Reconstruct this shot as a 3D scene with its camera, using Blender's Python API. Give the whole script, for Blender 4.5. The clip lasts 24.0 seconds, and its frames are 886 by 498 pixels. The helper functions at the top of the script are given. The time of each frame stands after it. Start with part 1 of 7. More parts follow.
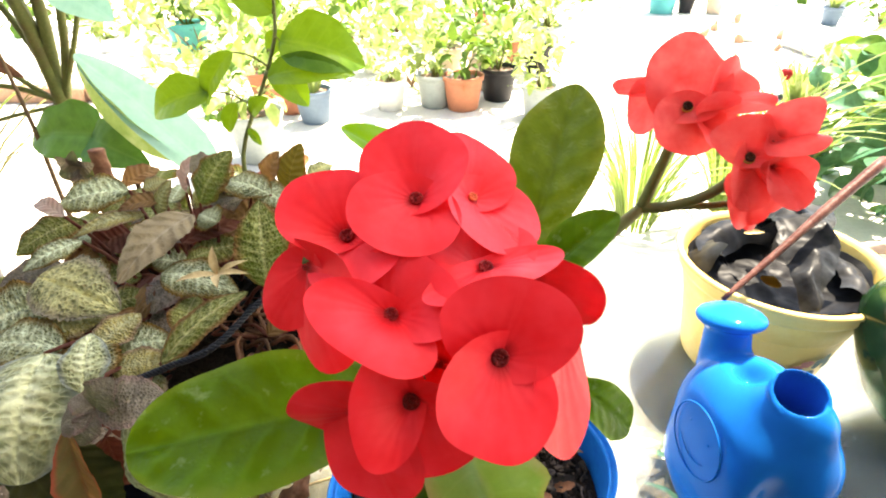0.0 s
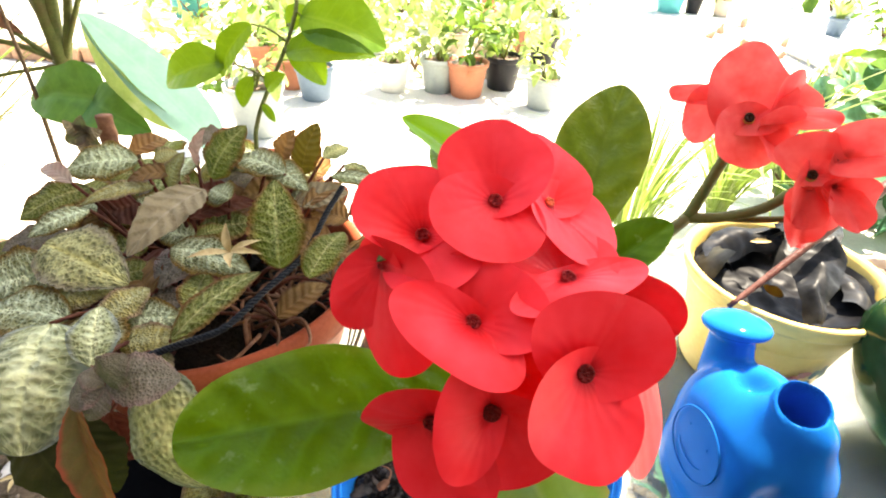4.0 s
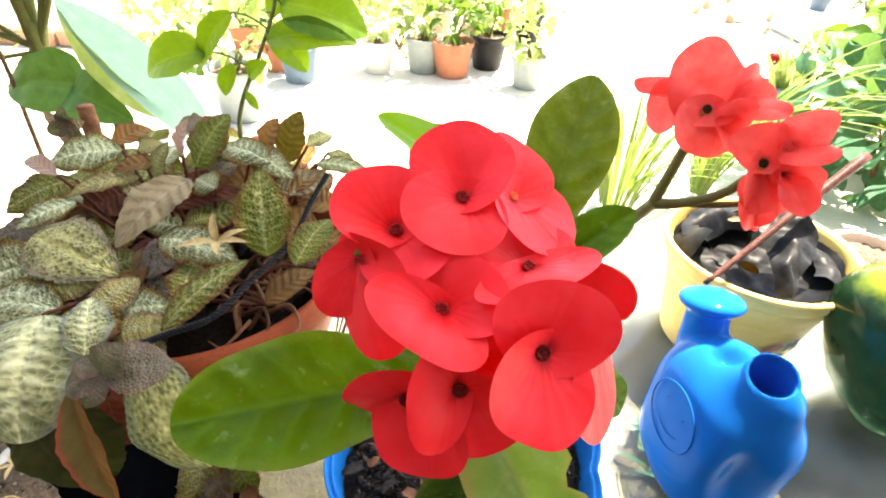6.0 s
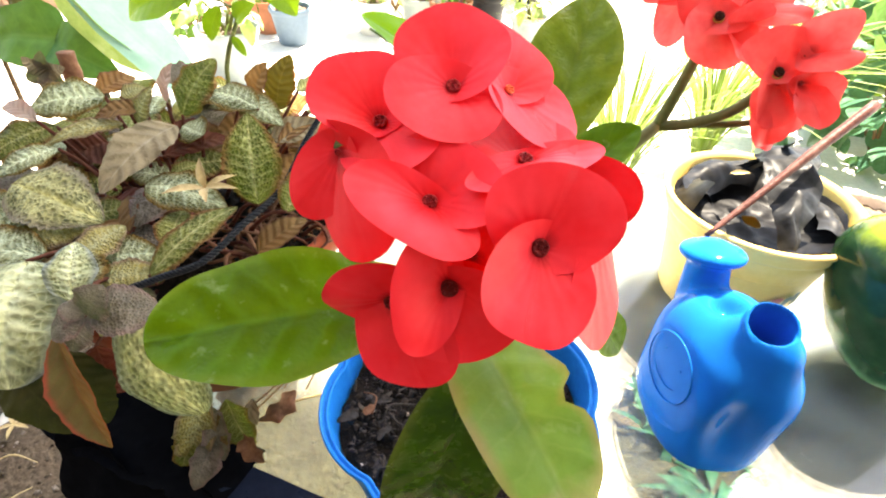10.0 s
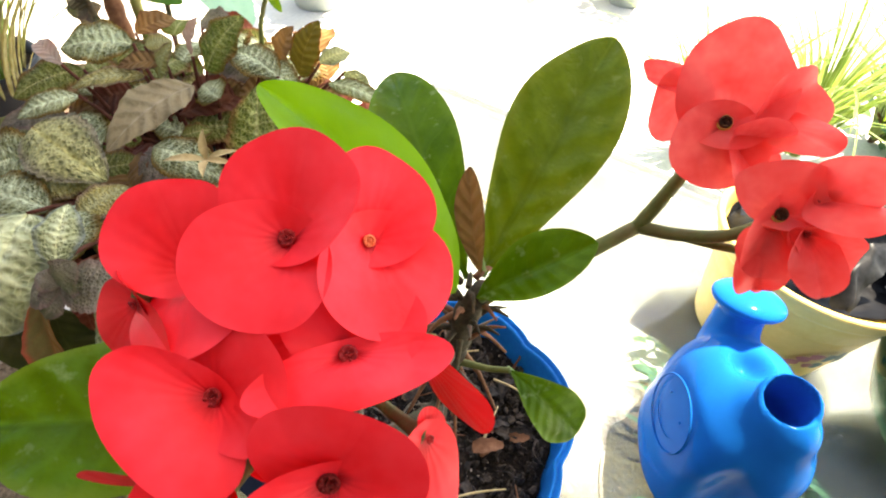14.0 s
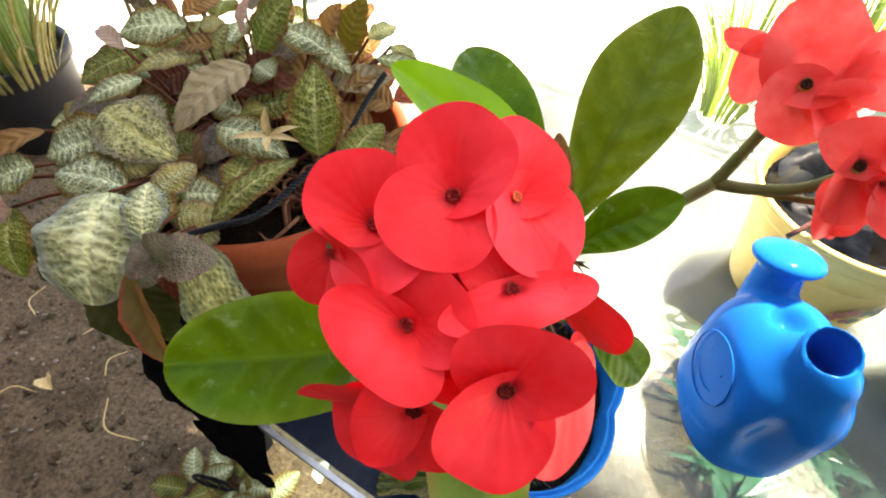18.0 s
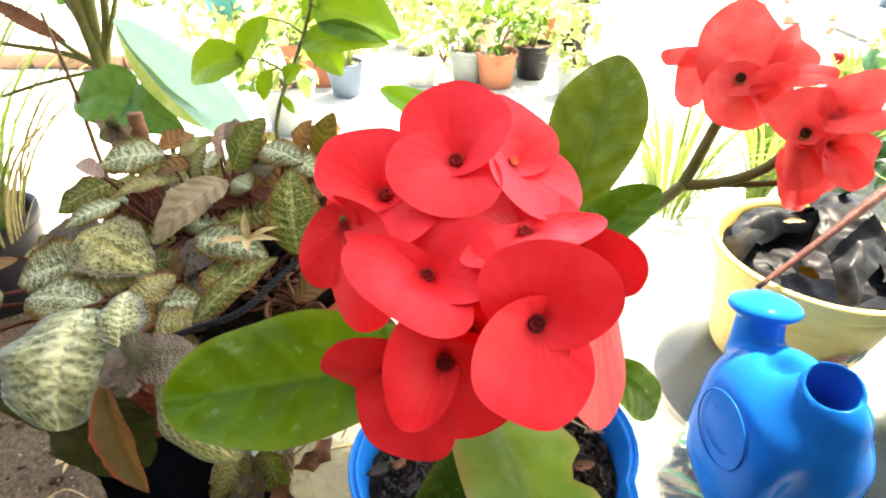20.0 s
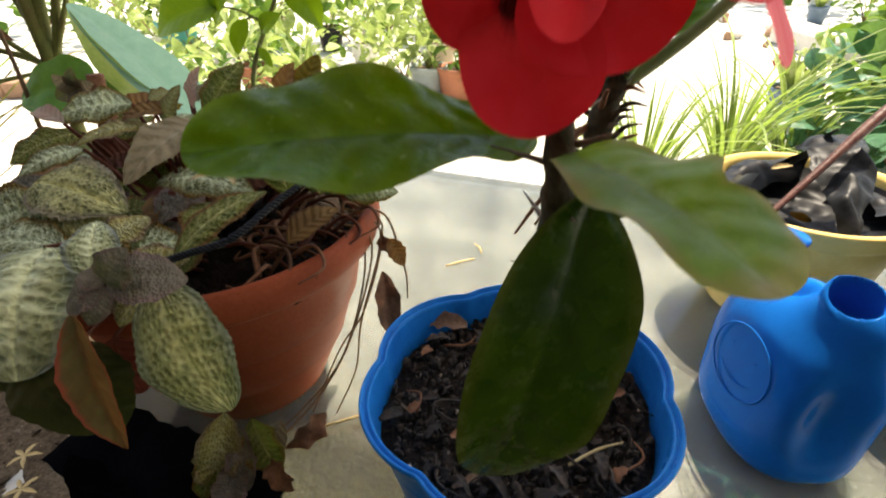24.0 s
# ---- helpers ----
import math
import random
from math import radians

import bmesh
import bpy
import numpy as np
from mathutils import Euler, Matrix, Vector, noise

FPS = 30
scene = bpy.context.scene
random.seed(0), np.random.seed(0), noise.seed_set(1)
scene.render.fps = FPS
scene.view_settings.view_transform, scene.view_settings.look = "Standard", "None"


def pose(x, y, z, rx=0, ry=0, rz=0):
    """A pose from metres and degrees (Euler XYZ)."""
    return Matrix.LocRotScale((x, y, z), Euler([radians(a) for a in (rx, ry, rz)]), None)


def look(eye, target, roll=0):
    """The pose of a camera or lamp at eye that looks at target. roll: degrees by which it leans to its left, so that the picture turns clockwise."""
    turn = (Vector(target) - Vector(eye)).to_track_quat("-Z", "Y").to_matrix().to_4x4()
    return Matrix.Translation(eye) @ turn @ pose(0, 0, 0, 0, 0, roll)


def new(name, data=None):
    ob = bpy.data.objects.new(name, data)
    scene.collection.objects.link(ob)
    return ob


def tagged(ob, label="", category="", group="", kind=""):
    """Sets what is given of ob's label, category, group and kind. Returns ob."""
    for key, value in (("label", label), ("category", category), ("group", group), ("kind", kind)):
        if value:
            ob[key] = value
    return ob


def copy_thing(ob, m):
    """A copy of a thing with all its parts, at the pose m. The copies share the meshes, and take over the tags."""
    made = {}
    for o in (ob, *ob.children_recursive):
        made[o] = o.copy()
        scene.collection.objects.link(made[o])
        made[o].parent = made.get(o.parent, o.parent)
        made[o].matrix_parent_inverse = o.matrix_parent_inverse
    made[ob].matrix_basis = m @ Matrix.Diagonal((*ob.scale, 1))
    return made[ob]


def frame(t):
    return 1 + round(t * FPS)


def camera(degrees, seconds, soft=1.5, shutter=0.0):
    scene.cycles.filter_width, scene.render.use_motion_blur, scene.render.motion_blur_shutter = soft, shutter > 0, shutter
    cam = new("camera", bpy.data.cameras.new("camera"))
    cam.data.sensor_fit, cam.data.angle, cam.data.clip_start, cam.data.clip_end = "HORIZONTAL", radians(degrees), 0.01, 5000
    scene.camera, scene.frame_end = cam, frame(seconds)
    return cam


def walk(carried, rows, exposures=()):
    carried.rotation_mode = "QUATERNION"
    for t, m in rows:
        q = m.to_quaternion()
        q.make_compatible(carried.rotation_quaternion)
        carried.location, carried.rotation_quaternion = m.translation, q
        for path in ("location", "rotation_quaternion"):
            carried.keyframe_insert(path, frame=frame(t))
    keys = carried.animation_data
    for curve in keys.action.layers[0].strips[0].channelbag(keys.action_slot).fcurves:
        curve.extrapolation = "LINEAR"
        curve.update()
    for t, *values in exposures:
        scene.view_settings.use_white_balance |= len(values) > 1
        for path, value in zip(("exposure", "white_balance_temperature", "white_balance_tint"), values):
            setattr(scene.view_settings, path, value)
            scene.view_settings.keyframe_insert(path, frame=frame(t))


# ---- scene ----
cam = camera(81.4, 24.0, soft=2.0, shutter=0.4)
PATH = [
    (0, (0.02, 0.007, 0.379), (-0.041, 1.687, -0.705), -1.4),
    (0.5, (0.013, 0.014, 0.378), (-0.029, 1.684, -0.721), -0.9),
    (1, (0.011, 0.0, 0.37), (-0.042, 1.684, -0.708), -0.3),
    (1.5, (0.0, -0.001, 0.371), (-0.046, 1.683, -0.708), 1.0),
    (3.5, (-0.006, 0.012, 0.381), (-0.032, 1.672, -0.734), 2.7),
    (4, (-0.004, 0.013, 0.38), (-0.023, 1.664, -0.749), 2.9),
    (4.5, (-0.001, 0.012, 0.381), (-0.009, 1.652, -0.763), 2.6),
    (5, (-0.002, 0.01, 0.382), (0.003, 1.644, -0.771), 2.6),
    (5.5, (0.0, 0.007, 0.385), (0.016, 1.631, -0.782), 2.5),
    (6, (0.001, 0.005, 0.39), (0.026, 1.614, -0.797), 2.7),
    (6.5, (0.004, 0.006, 0.393), (0.031, 1.596, -0.821), 2.8),
    (7, (0.006, 0.009, 0.391), (0.033, 1.581, -0.845), 2.8),
    (7.5, (0.005, 0.012, 0.391), (0.034, 1.571, -0.862), 2.8),
    (8, (0.005, 0.015, 0.388), (0.035, 1.565, -0.875), 2.8),
    (8.5, (0.006, 0.012, 0.384), (0.036, 1.557, -0.886), 2.7),
    (9, (0.006, 0.006, 0.382), (0.036, 1.548, -0.892), 2.7),
    (9.5, (0.006, 0.002, 0.374), (0.036, 1.541, -0.903), 2.6),
    (11.5, (-0.004, 0.021, 0.361), (0.056, 1.543, -0.935), 3.7),
    (12, (0.006, 0.036, 0.365), (0.056, 1.534, -0.959), 4.0),
    (12.5, (0.019, 0.043, 0.376), (0.008, 1.523, -0.969), 4.0),
    (13, (0.03, 0.053, 0.385), (-0.04, 1.498, -0.996), 3.2),
    (13.5, (0.04, 0.061, 0.392), (-0.077, 1.468, -1.024), 3.9),
    (14, (0.051, 0.066, 0.394), (-0.123, 1.428, -1.06), 6.1),
    (14.5, (0.058, 0.066, 0.402), (-0.174, 1.379, -1.088), 7.0),
    (15, (0.061, 0.065, 0.417), (-0.218, 1.341, -1.098), 6.1),
    (15.5, (0.057, 0.066, 0.422), (-0.235, 1.319, -1.109), 5.5),
    (16, (0.053, 0.065, 0.423), (-0.239, 1.305, -1.119), 5.3),
    (16.5, (0.04, 0.058, 0.418), (-0.246, 1.3, -1.123), 4.6),
    (17, (0.03, 0.05, 0.412), (-0.246, 1.296, -1.128), 3.6),
    (17.5, (0.022, 0.047, 0.409), (-0.223, 1.301, -1.13), 3.5),
    (18, (0.022, 0.041, 0.405), (-0.19, 1.314, -1.123), 3.0),
    (18.5, (0.024, 0.025, 0.398), (-0.175, 1.379, -1.06), 1.8),
    (19, (0.026, 0.017, 0.389), (-0.163, 1.485, -0.956), 0.8),
    (19.5, (0.023, 0.011, 0.379), (-0.156, 1.575, -0.855), -0.4),
    (21.5, (-0.003, 0.001, 0.361), (-0.085, 1.703, -0.686), -1.1),
    (22, (-0.004, 0.002, 0.347), (-0.065, 1.707, -0.696), -1.2),
    (22.5, (-0.004, 0.001, 0.338), (-0.058, 1.705, -0.708), -1.3),
    (23, (-0.006, -0.003, 0.321), (-0.054, 1.702, -0.724), -1.5),
    (23.5, (-0.008, -0.007, 0.312), (-0.052, 1.695, -0.737), -1.5),
    (24, (-0.018, -0.015, 0.287), (-0.039, 1.682, -0.771), -1.2),
]
KELVIN, TINT = 7700, 10
EXPOSURES = [(t, stops, KELVIN, TINT) for t, stops in ((0.0, 2.65), (4.0, 2.65), (8.0, 2.8), (9.5, 2.9), (12.0, 3.05), (13.5, 2.6), (15.0, 2.42), (18.0, 2.45), (19.5, 2.65), (21.5, 2.9), (22.3, 2.9), (23.0, 2.6), (23.5, 2.1), (24.0, 1.42))]
walk(cam, [(t, look(eye, target, roll)) for t, eye, target, roll in PATH], EXPOSURES)

# ---- daylight: high sun from behind the table, a little to its right ----
SUN = Vector((0.29, 0.41, 0.87)).normalized()
world = bpy.data.worlds.new("sky")
scene.world = world
world.use_nodes = True
wn = world.node_tree.nodes
sky = wn.new("ShaderNodeTexSky")
sky.sky_type, sky.sun_disc = "NISHITA", False
sky.sun_elevation = math.asin(SUN.z)
sky.sun_rotation = math.atan2(SUN.x, SUN.y)
wn["Background"].inputs[1].default_value = 0.14
world.node_tree.links.new(sky.outputs[0], wn["Background"].inputs[0])
sun = new("sun", bpy.data.lights.new("sun", "SUN"))
sun.data.energy, sun.data.angle, sun.data.color = 5.0, radians(0.6), (1.0, 0.95, 0.87)
sun.matrix_world = look(SUN * 10, (0, 0, 0))

GROUND, TOP = -0.60, -0.16      # the ground and the glass table top

# ---- materials ----


def shader(name):
    m = bpy.data.materials.new(name)
    m.use_nodes = True
    return m, m.node_tree, m.node_tree.nodes["Principled BSDF"]


def node(nt, kind, **values):
    n = nt.nodes.new(kind)
    for key, value in values.items():
        n.inputs[key.replace("_", " ")].default_value = value
    return n


def calc(nt, operation, a, b=None, clamp=False):
    n = nt.nodes.new("ShaderNodeMath")
    n.operation, n.use_clamp = operation, clamp
    for slot, value in enumerate((a, b)):
        if value is None:
            continue
        if isinstance(value, (int, float)):
            n.inputs[slot].default_value = value
        else:
            nt.links.new(value, n.inputs[slot])
    return n.outputs[0]


def mixed(nt, factor, a, b):
    n = nt.nodes.new("ShaderNodeMix")
    n.data_type = "RGBA"
    for slot, value in ((0, factor), (6, a), (7, b)):
        if isinstance(value, (int, float)):
            n.inputs[slot].default_value = value
        elif isinstance(value, tuple):
            n.inputs[slot].default_value = (*value, 1)
        else:
            nt.links.new(value, n.inputs[slot])
    return n.outputs[2]


def grain(nt, coords, scale, detail=4.0, rough=0.6):
    n = node(nt, "ShaderNodeTexNoise", Scale=scale, Detail=detail, Roughness=rough)
    nt.links.new(coords, n.inputs["Vector"])
    return n.outputs["Fac"]


def contrast(nt, value, low, high):
    n = node(nt, "ShaderNodeMapRange", From_Min=low, From_Max=high)
    nt.links.new(value, n.inputs["Value"])
    return n.outputs[0]


def relief(nt, bsdf, height, strength, distance=0.002):
    n = node(nt, "ShaderNodeBump", Strength=strength, Distance=distance)
    nt.links.new(height, n.inputs["Height"])
    nt.links.new(n.outputs[0], bsdf.inputs["Normal"])


def surface(name, a, b, c=None, fine=120.0, broad=9.0, rough=0.6, bump=0.3, distance=0.002, metallic=0.0, specular=0.15, vary=0.0):
    """Two-scale mottled surface: fine grain between a and b, broad stains towards c."""
    m, nt, bsdf = shader(name)
    coords = nt.nodes.new("ShaderNodeTexCoord").outputs["Object"]
    small, large = grain(nt, coords, fine), grain(nt, coords, broad, 5.0)
    colour = mixed(nt, contrast(nt, small, 0.3, 0.7), a, b)
    if c:
        colour = mixed(nt, calc(nt, "MULTIPLY", contrast(nt, large, 0.48, 0.72), 0.8), colour, c)
    if vary:
        hsv = node(nt, "ShaderNodeHueSaturation")
        info = nt.nodes.new("ShaderNodeObjectInfo")
        nt.links.new(calc(nt, "ADD", calc(nt, "MULTIPLY", info.outputs["Random"], 2 * vary), 1 - vary), hsv.inputs["Value"])
        nt.links.new(colour, hsv.inputs["Color"])
        colour = hsv.outputs[0]
    nt.links.new(colour, bsdf.inputs["Base Color"])
    bsdf.inputs["Metallic"].default_value = metallic
    bsdf.inputs["Specular IOR Level"].default_value = specular
    nt.links.new(calc(nt, "ADD", calc(nt, "MULTIPLY", large, 0.25), rough - 0.12, True), bsdf.inputs["Roughness"])
    if bump:
        relief(nt, bsdf, calc(nt, "ADD", small, large), bump, distance)
    return m


def through_light(nt, bsdf, colour, amount):
    """Adds light that shines through a thin leaf or petal."""
    thin = nt.nodes.new("ShaderNodeBsdfTranslucent")
    if isinstance(colour, tuple):
        thin.inputs["Color"].default_value = (*colour, 1)
    else:
        nt.links.new(colour, thin.inputs["Color"])
    both = nt.nodes.new("ShaderNodeMixShader")
    both.inputs[0].default_value = amount
    nt.links.new(bsdf.outputs[0], both.inputs[1])
    nt.links.new(thin.outputs[0], both.inputs[2])
    nt.links.new(both.outputs[0], nt.nodes["Material Output"].inputs[0])


def leaf_material(name, dark, light, vein, veins=9.0, vein_width=0.12, vein_mix=0.5, silver=None, silver_mix=0.0, edge=None,
                  rough=0.45, shine=0.15, through_mix=0.3, glow=None, quilt=0.4, mesh_scale=14.0, spots=0.0, stain=None, dry_tip=None, saturation=1.0, net_mix=0.8, puff=1.5):
    m, nt, bsdf = shader(name)
    uv = nt.nodes.new("ShaderNodeUVMap").outputs[0]
    xyz = nt.nodes.new("ShaderNodeSeparateXYZ")
    nt.links.new(uv, xyz.inputs[0])
    along, across = xyz.outputs[0], calc(nt, "MULTIPLY", calc(nt, "ABSOLUTE", calc(nt, "SUBTRACT", xyz.outputs[1], 0.5)), 2.0)
    coords = nt.nodes.new("ShaderNodeTexCoord").outputs["Object"]
    wob = grain(nt, coords, 90.0, 3.0)
    phase = calc(nt, "ADD", calc(nt, "SUBTRACT", calc(nt, "MULTIPLY", along, veins * 6.283), calc(nt, "MULTIPLY", across, 7.0)), calc(nt, "MULTIPLY", wob, 4.5))
    ribs = calc(nt, "SINE", phase)
    lowest = calc(nt, "ADD", calc(nt, "MULTIPLY", across, 3.4 * vein_width), 1.0 - 4.2 * vein_width)
    side = calc(nt, "DIVIDE", calc(nt, "SUBTRACT", ribs, lowest), calc(nt, "SUBTRACT", 1.02, lowest), True)
    middle = contrast(nt, calc(nt, "ADD", across, calc(nt, "MULTIPLY", wob, 0.08)), 0.13, 0.05)
    mask = calc(nt, "MAXIMUM", calc(nt, "MULTIPLY", side, 0.45), middle)
    colour = mixed(nt, contrast(nt, grain(nt, coords, 45.0, 5.0), 0.32, 0.68), dark, light)
    if stain:
        colour = mixed(nt, calc(nt, "MULTIPLY", contrast(nt, grain(nt, coords, 22.0, 4.0), 0.50, 0.70), 0.7), colour, stain)
    height = calc(nt, "MULTIPLY", ribs, -0.5)
    if silver:
        place = nt.nodes.new("ShaderNodeMapping")
        place.inputs["Scale"].default_value = (1.5, 1.0, 1.0)
        nt.links.new(uv, place.inputs["Vector"])
        shift = nt.nodes.new("ShaderNodeObjectInfo")
        nt.links.new(shift.outputs["Random"], place.inputs["Location"])
        net = node(nt, "ShaderNodeTexVoronoi", Scale=mesh_scale, Randomness=0.75)
        net.feature = "DISTANCE_TO_EDGE"
        nt.links.new(place.outputs[0], net.inputs["Vector"])
        dome = node(nt, "ShaderNodeTexVoronoi", Scale=mesh_scale, Randomness=0.75)
        nt.links.new(place.outputs[0], dome.inputs["Vector"])
        cell = contrast(nt, dome.outputs["Distance"], 0.58, 0.10)
        lines = contrast(nt, net.outputs["Distance"], 0.11, 0.01)
        feather = grain(nt, coords, 75.0, 4.0)
        reach = calc(nt, "ADD", calc(nt, "ADD", across, calc(nt, "MULTIPLY", feather, 0.9)), calc(nt, "MULTIPLY", ribs, -0.16))
        inner = calc(nt, "MULTIPLY", contrast(nt, reach, 0.98, 0.42), silver_mix * 0.8)
        inner = calc(nt, "MULTIPLY", inner, calc(nt, "SUBTRACT", 1.0, calc(nt, "MULTIPLY", cell, 0.22)))
        mesh = calc(nt, "MULTIPLY", lines, calc(nt, "SUBTRACT", net_mix, calc(nt, "MULTIPLY", across, 0.6 * net_mix)))
        amount = calc(nt, "MULTIPLY", calc(nt, "MAXIMUM", mesh, inner), contrast(nt, grain(nt, coords, 25.0), 0.22, 0.5), True)
        colour = mixed(nt, amount, colour, silver)
        height = calc(nt, "ADD", calc(nt, "MULTIPLY", height, 0.6), calc(nt, "MULTIPLY", cell, puff))
    colour = mixed(nt, calc(nt, "MULTIPLY", mask, vein_mix * (0.9 if silver else 1.0)), colour, vein)
    if edge:
        colour = mixed(nt, contrast(nt, calc(nt, "ADD", across, calc(nt, "MULTIPLY", wob, 0.3)), 0.80 if silver else 0.92, 1.08 if silver else 1.12), colour, edge)
    if spots:
        colour = mixed(nt, calc(nt, "MULTIPLY", contrast(nt, grain(nt, coords, 130.0, 3.0), 0.60, 0.74), spots), colour, (0.34, 0.40, 0.24))
    if dry_tip:
        reach = calc(nt, "ADD", along, calc(nt, "MULTIPLY", grain(nt, coords, 40.0, 4.0), 0.30))
        colour = mixed(nt, calc(nt, "MULTIPLY", contrast(nt, reach, 1.0, 1.10), 0.85), colour, dry_tip)
    info = nt.nodes.new("ShaderNodeObjectInfo")
    hsv = node(nt, "ShaderNodeHueSaturation", Saturation=saturation)
    nt.links.new(calc(nt, "ADD", calc(nt, "MULTIPLY", info.outputs["Random"], 0.3), 1.05 if silver else 0.85), hsv.inputs["Value"])
    nt.links.new(colour, hsv.inputs["Color"])
    colour = hsv.outputs[0]
    nt.links.new(colour, bsdf.inputs["Base Color"])
    bsdf.inputs["Specular IOR Level"].default_value = shine
    nt.links.new(calc(nt, "ADD", calc(nt, "MULTIPLY", wob, 0.3), rough - 0.15), bsdf.inputs["Roughness"])
    relief(nt, bsdf, calc(nt, "ADD", height, calc(nt, "MULTIPLY", wob, 0.5)), min(1.0, quilt * (1.9 if silver else 1.0)), 0.0028 if silver else 0.0018)
    through_light(nt, bsdf, glow or mixed(nt, 0.45, colour, (0.35, 0.55, 0.03)), through_mix)
    return m


MILII_LEAF = leaf_material("milii_leaf", (0.026, 0.068, 0.002), (0.075, 0.140, 0.004), (0.11, 0.20, 0.02), 8.0, 0.05, 0.3, edge=(0.09, 0.16, 0.012), rough=0.36, shine=0.08, through_mix=0.08, glow=(0.16, 0.34, 0.0), quilt=0.22, spots=0.35, stain=(0.085, 0.10, 0.003))
# leaf green darkened to stand in for weak light on the hanging leaf
SHADE_SIDE_LEAF = leaf_material("shade_side_milii_leaf", (0.006, 0.020, 0.001), (0.026, 0.060, 0.002), (0.030, 0.075, 0.006), 7.0, 0.05, 0.3, edge=(0.06, 0.07, 0.012), rough=0.26, shine=0.2, through_mix=0.05, glow=(0.1, 0.2, 0.0), quilt=0.25, spots=0.15, stain=(0.014, 0.036, 0.002))
WORN_LEAF = leaf_material("worn_milii_leaf", (0.012, 0.042, 0.0005), (0.040, 0.098, 0.002), (0.07, 0.17, 0.015), 7.0, 0.08, 0.45, edge=(0.075, 0.125, 0.012), rough=0.34, shine=0.09, through_mix=0.22, glow=(0.24, 0.36, 0.01), quilt=0.6, spots=0.32, stain=(0.050, 0.132, 0.004))
OLIVE_LEAF = leaf_material("olive_milii_leaf", (0.020, 0.050, 0.001), (0.066, 0.104, 0.002), (0.10, 0.16, 0.015), 7.0, 0.07, 0.35, edge=(0.09, 0.12, 0.012), rough=0.36, shine=0.14, through_mix=0.12, glow=(0.26, 0.34, 0.01), quilt=0.45, spots=0.12, stain=(0.088, 0.092, 0.003))
# leaf green lightened for sky sheen on the near-level leaf; dry tip is real
SKY_LIT_LEAF = leaf_material("sky_lit_milii_leaf", (0.065, 0.14, 0.018), (0.17, 0.27, 0.050), (0.26, 0.34, 0.10), 7.0, 0.05, 0.4, edge=(0.26, 0.19, 0.07), rough=0.38, shine=0.15, through_mix=0.3, glow=(0.3, 0.5, 0.05), quilt=0.25, spots=0.25, stain=(0.22, 0.31, 0.06), dry_tip=(0.34, 0.22, 0.12))
YOUNG_LEAF = leaf_material("young_leaf", (0.085, 0.235, 0.004), (0.15, 0.34, 0.008), (0.2, 0.38, 0.02), 7.0, 0.05, 0.25, rough=0.42, through_mix=0.4, glow=(0.34, 0.6, 0.0), quilt=0.12)
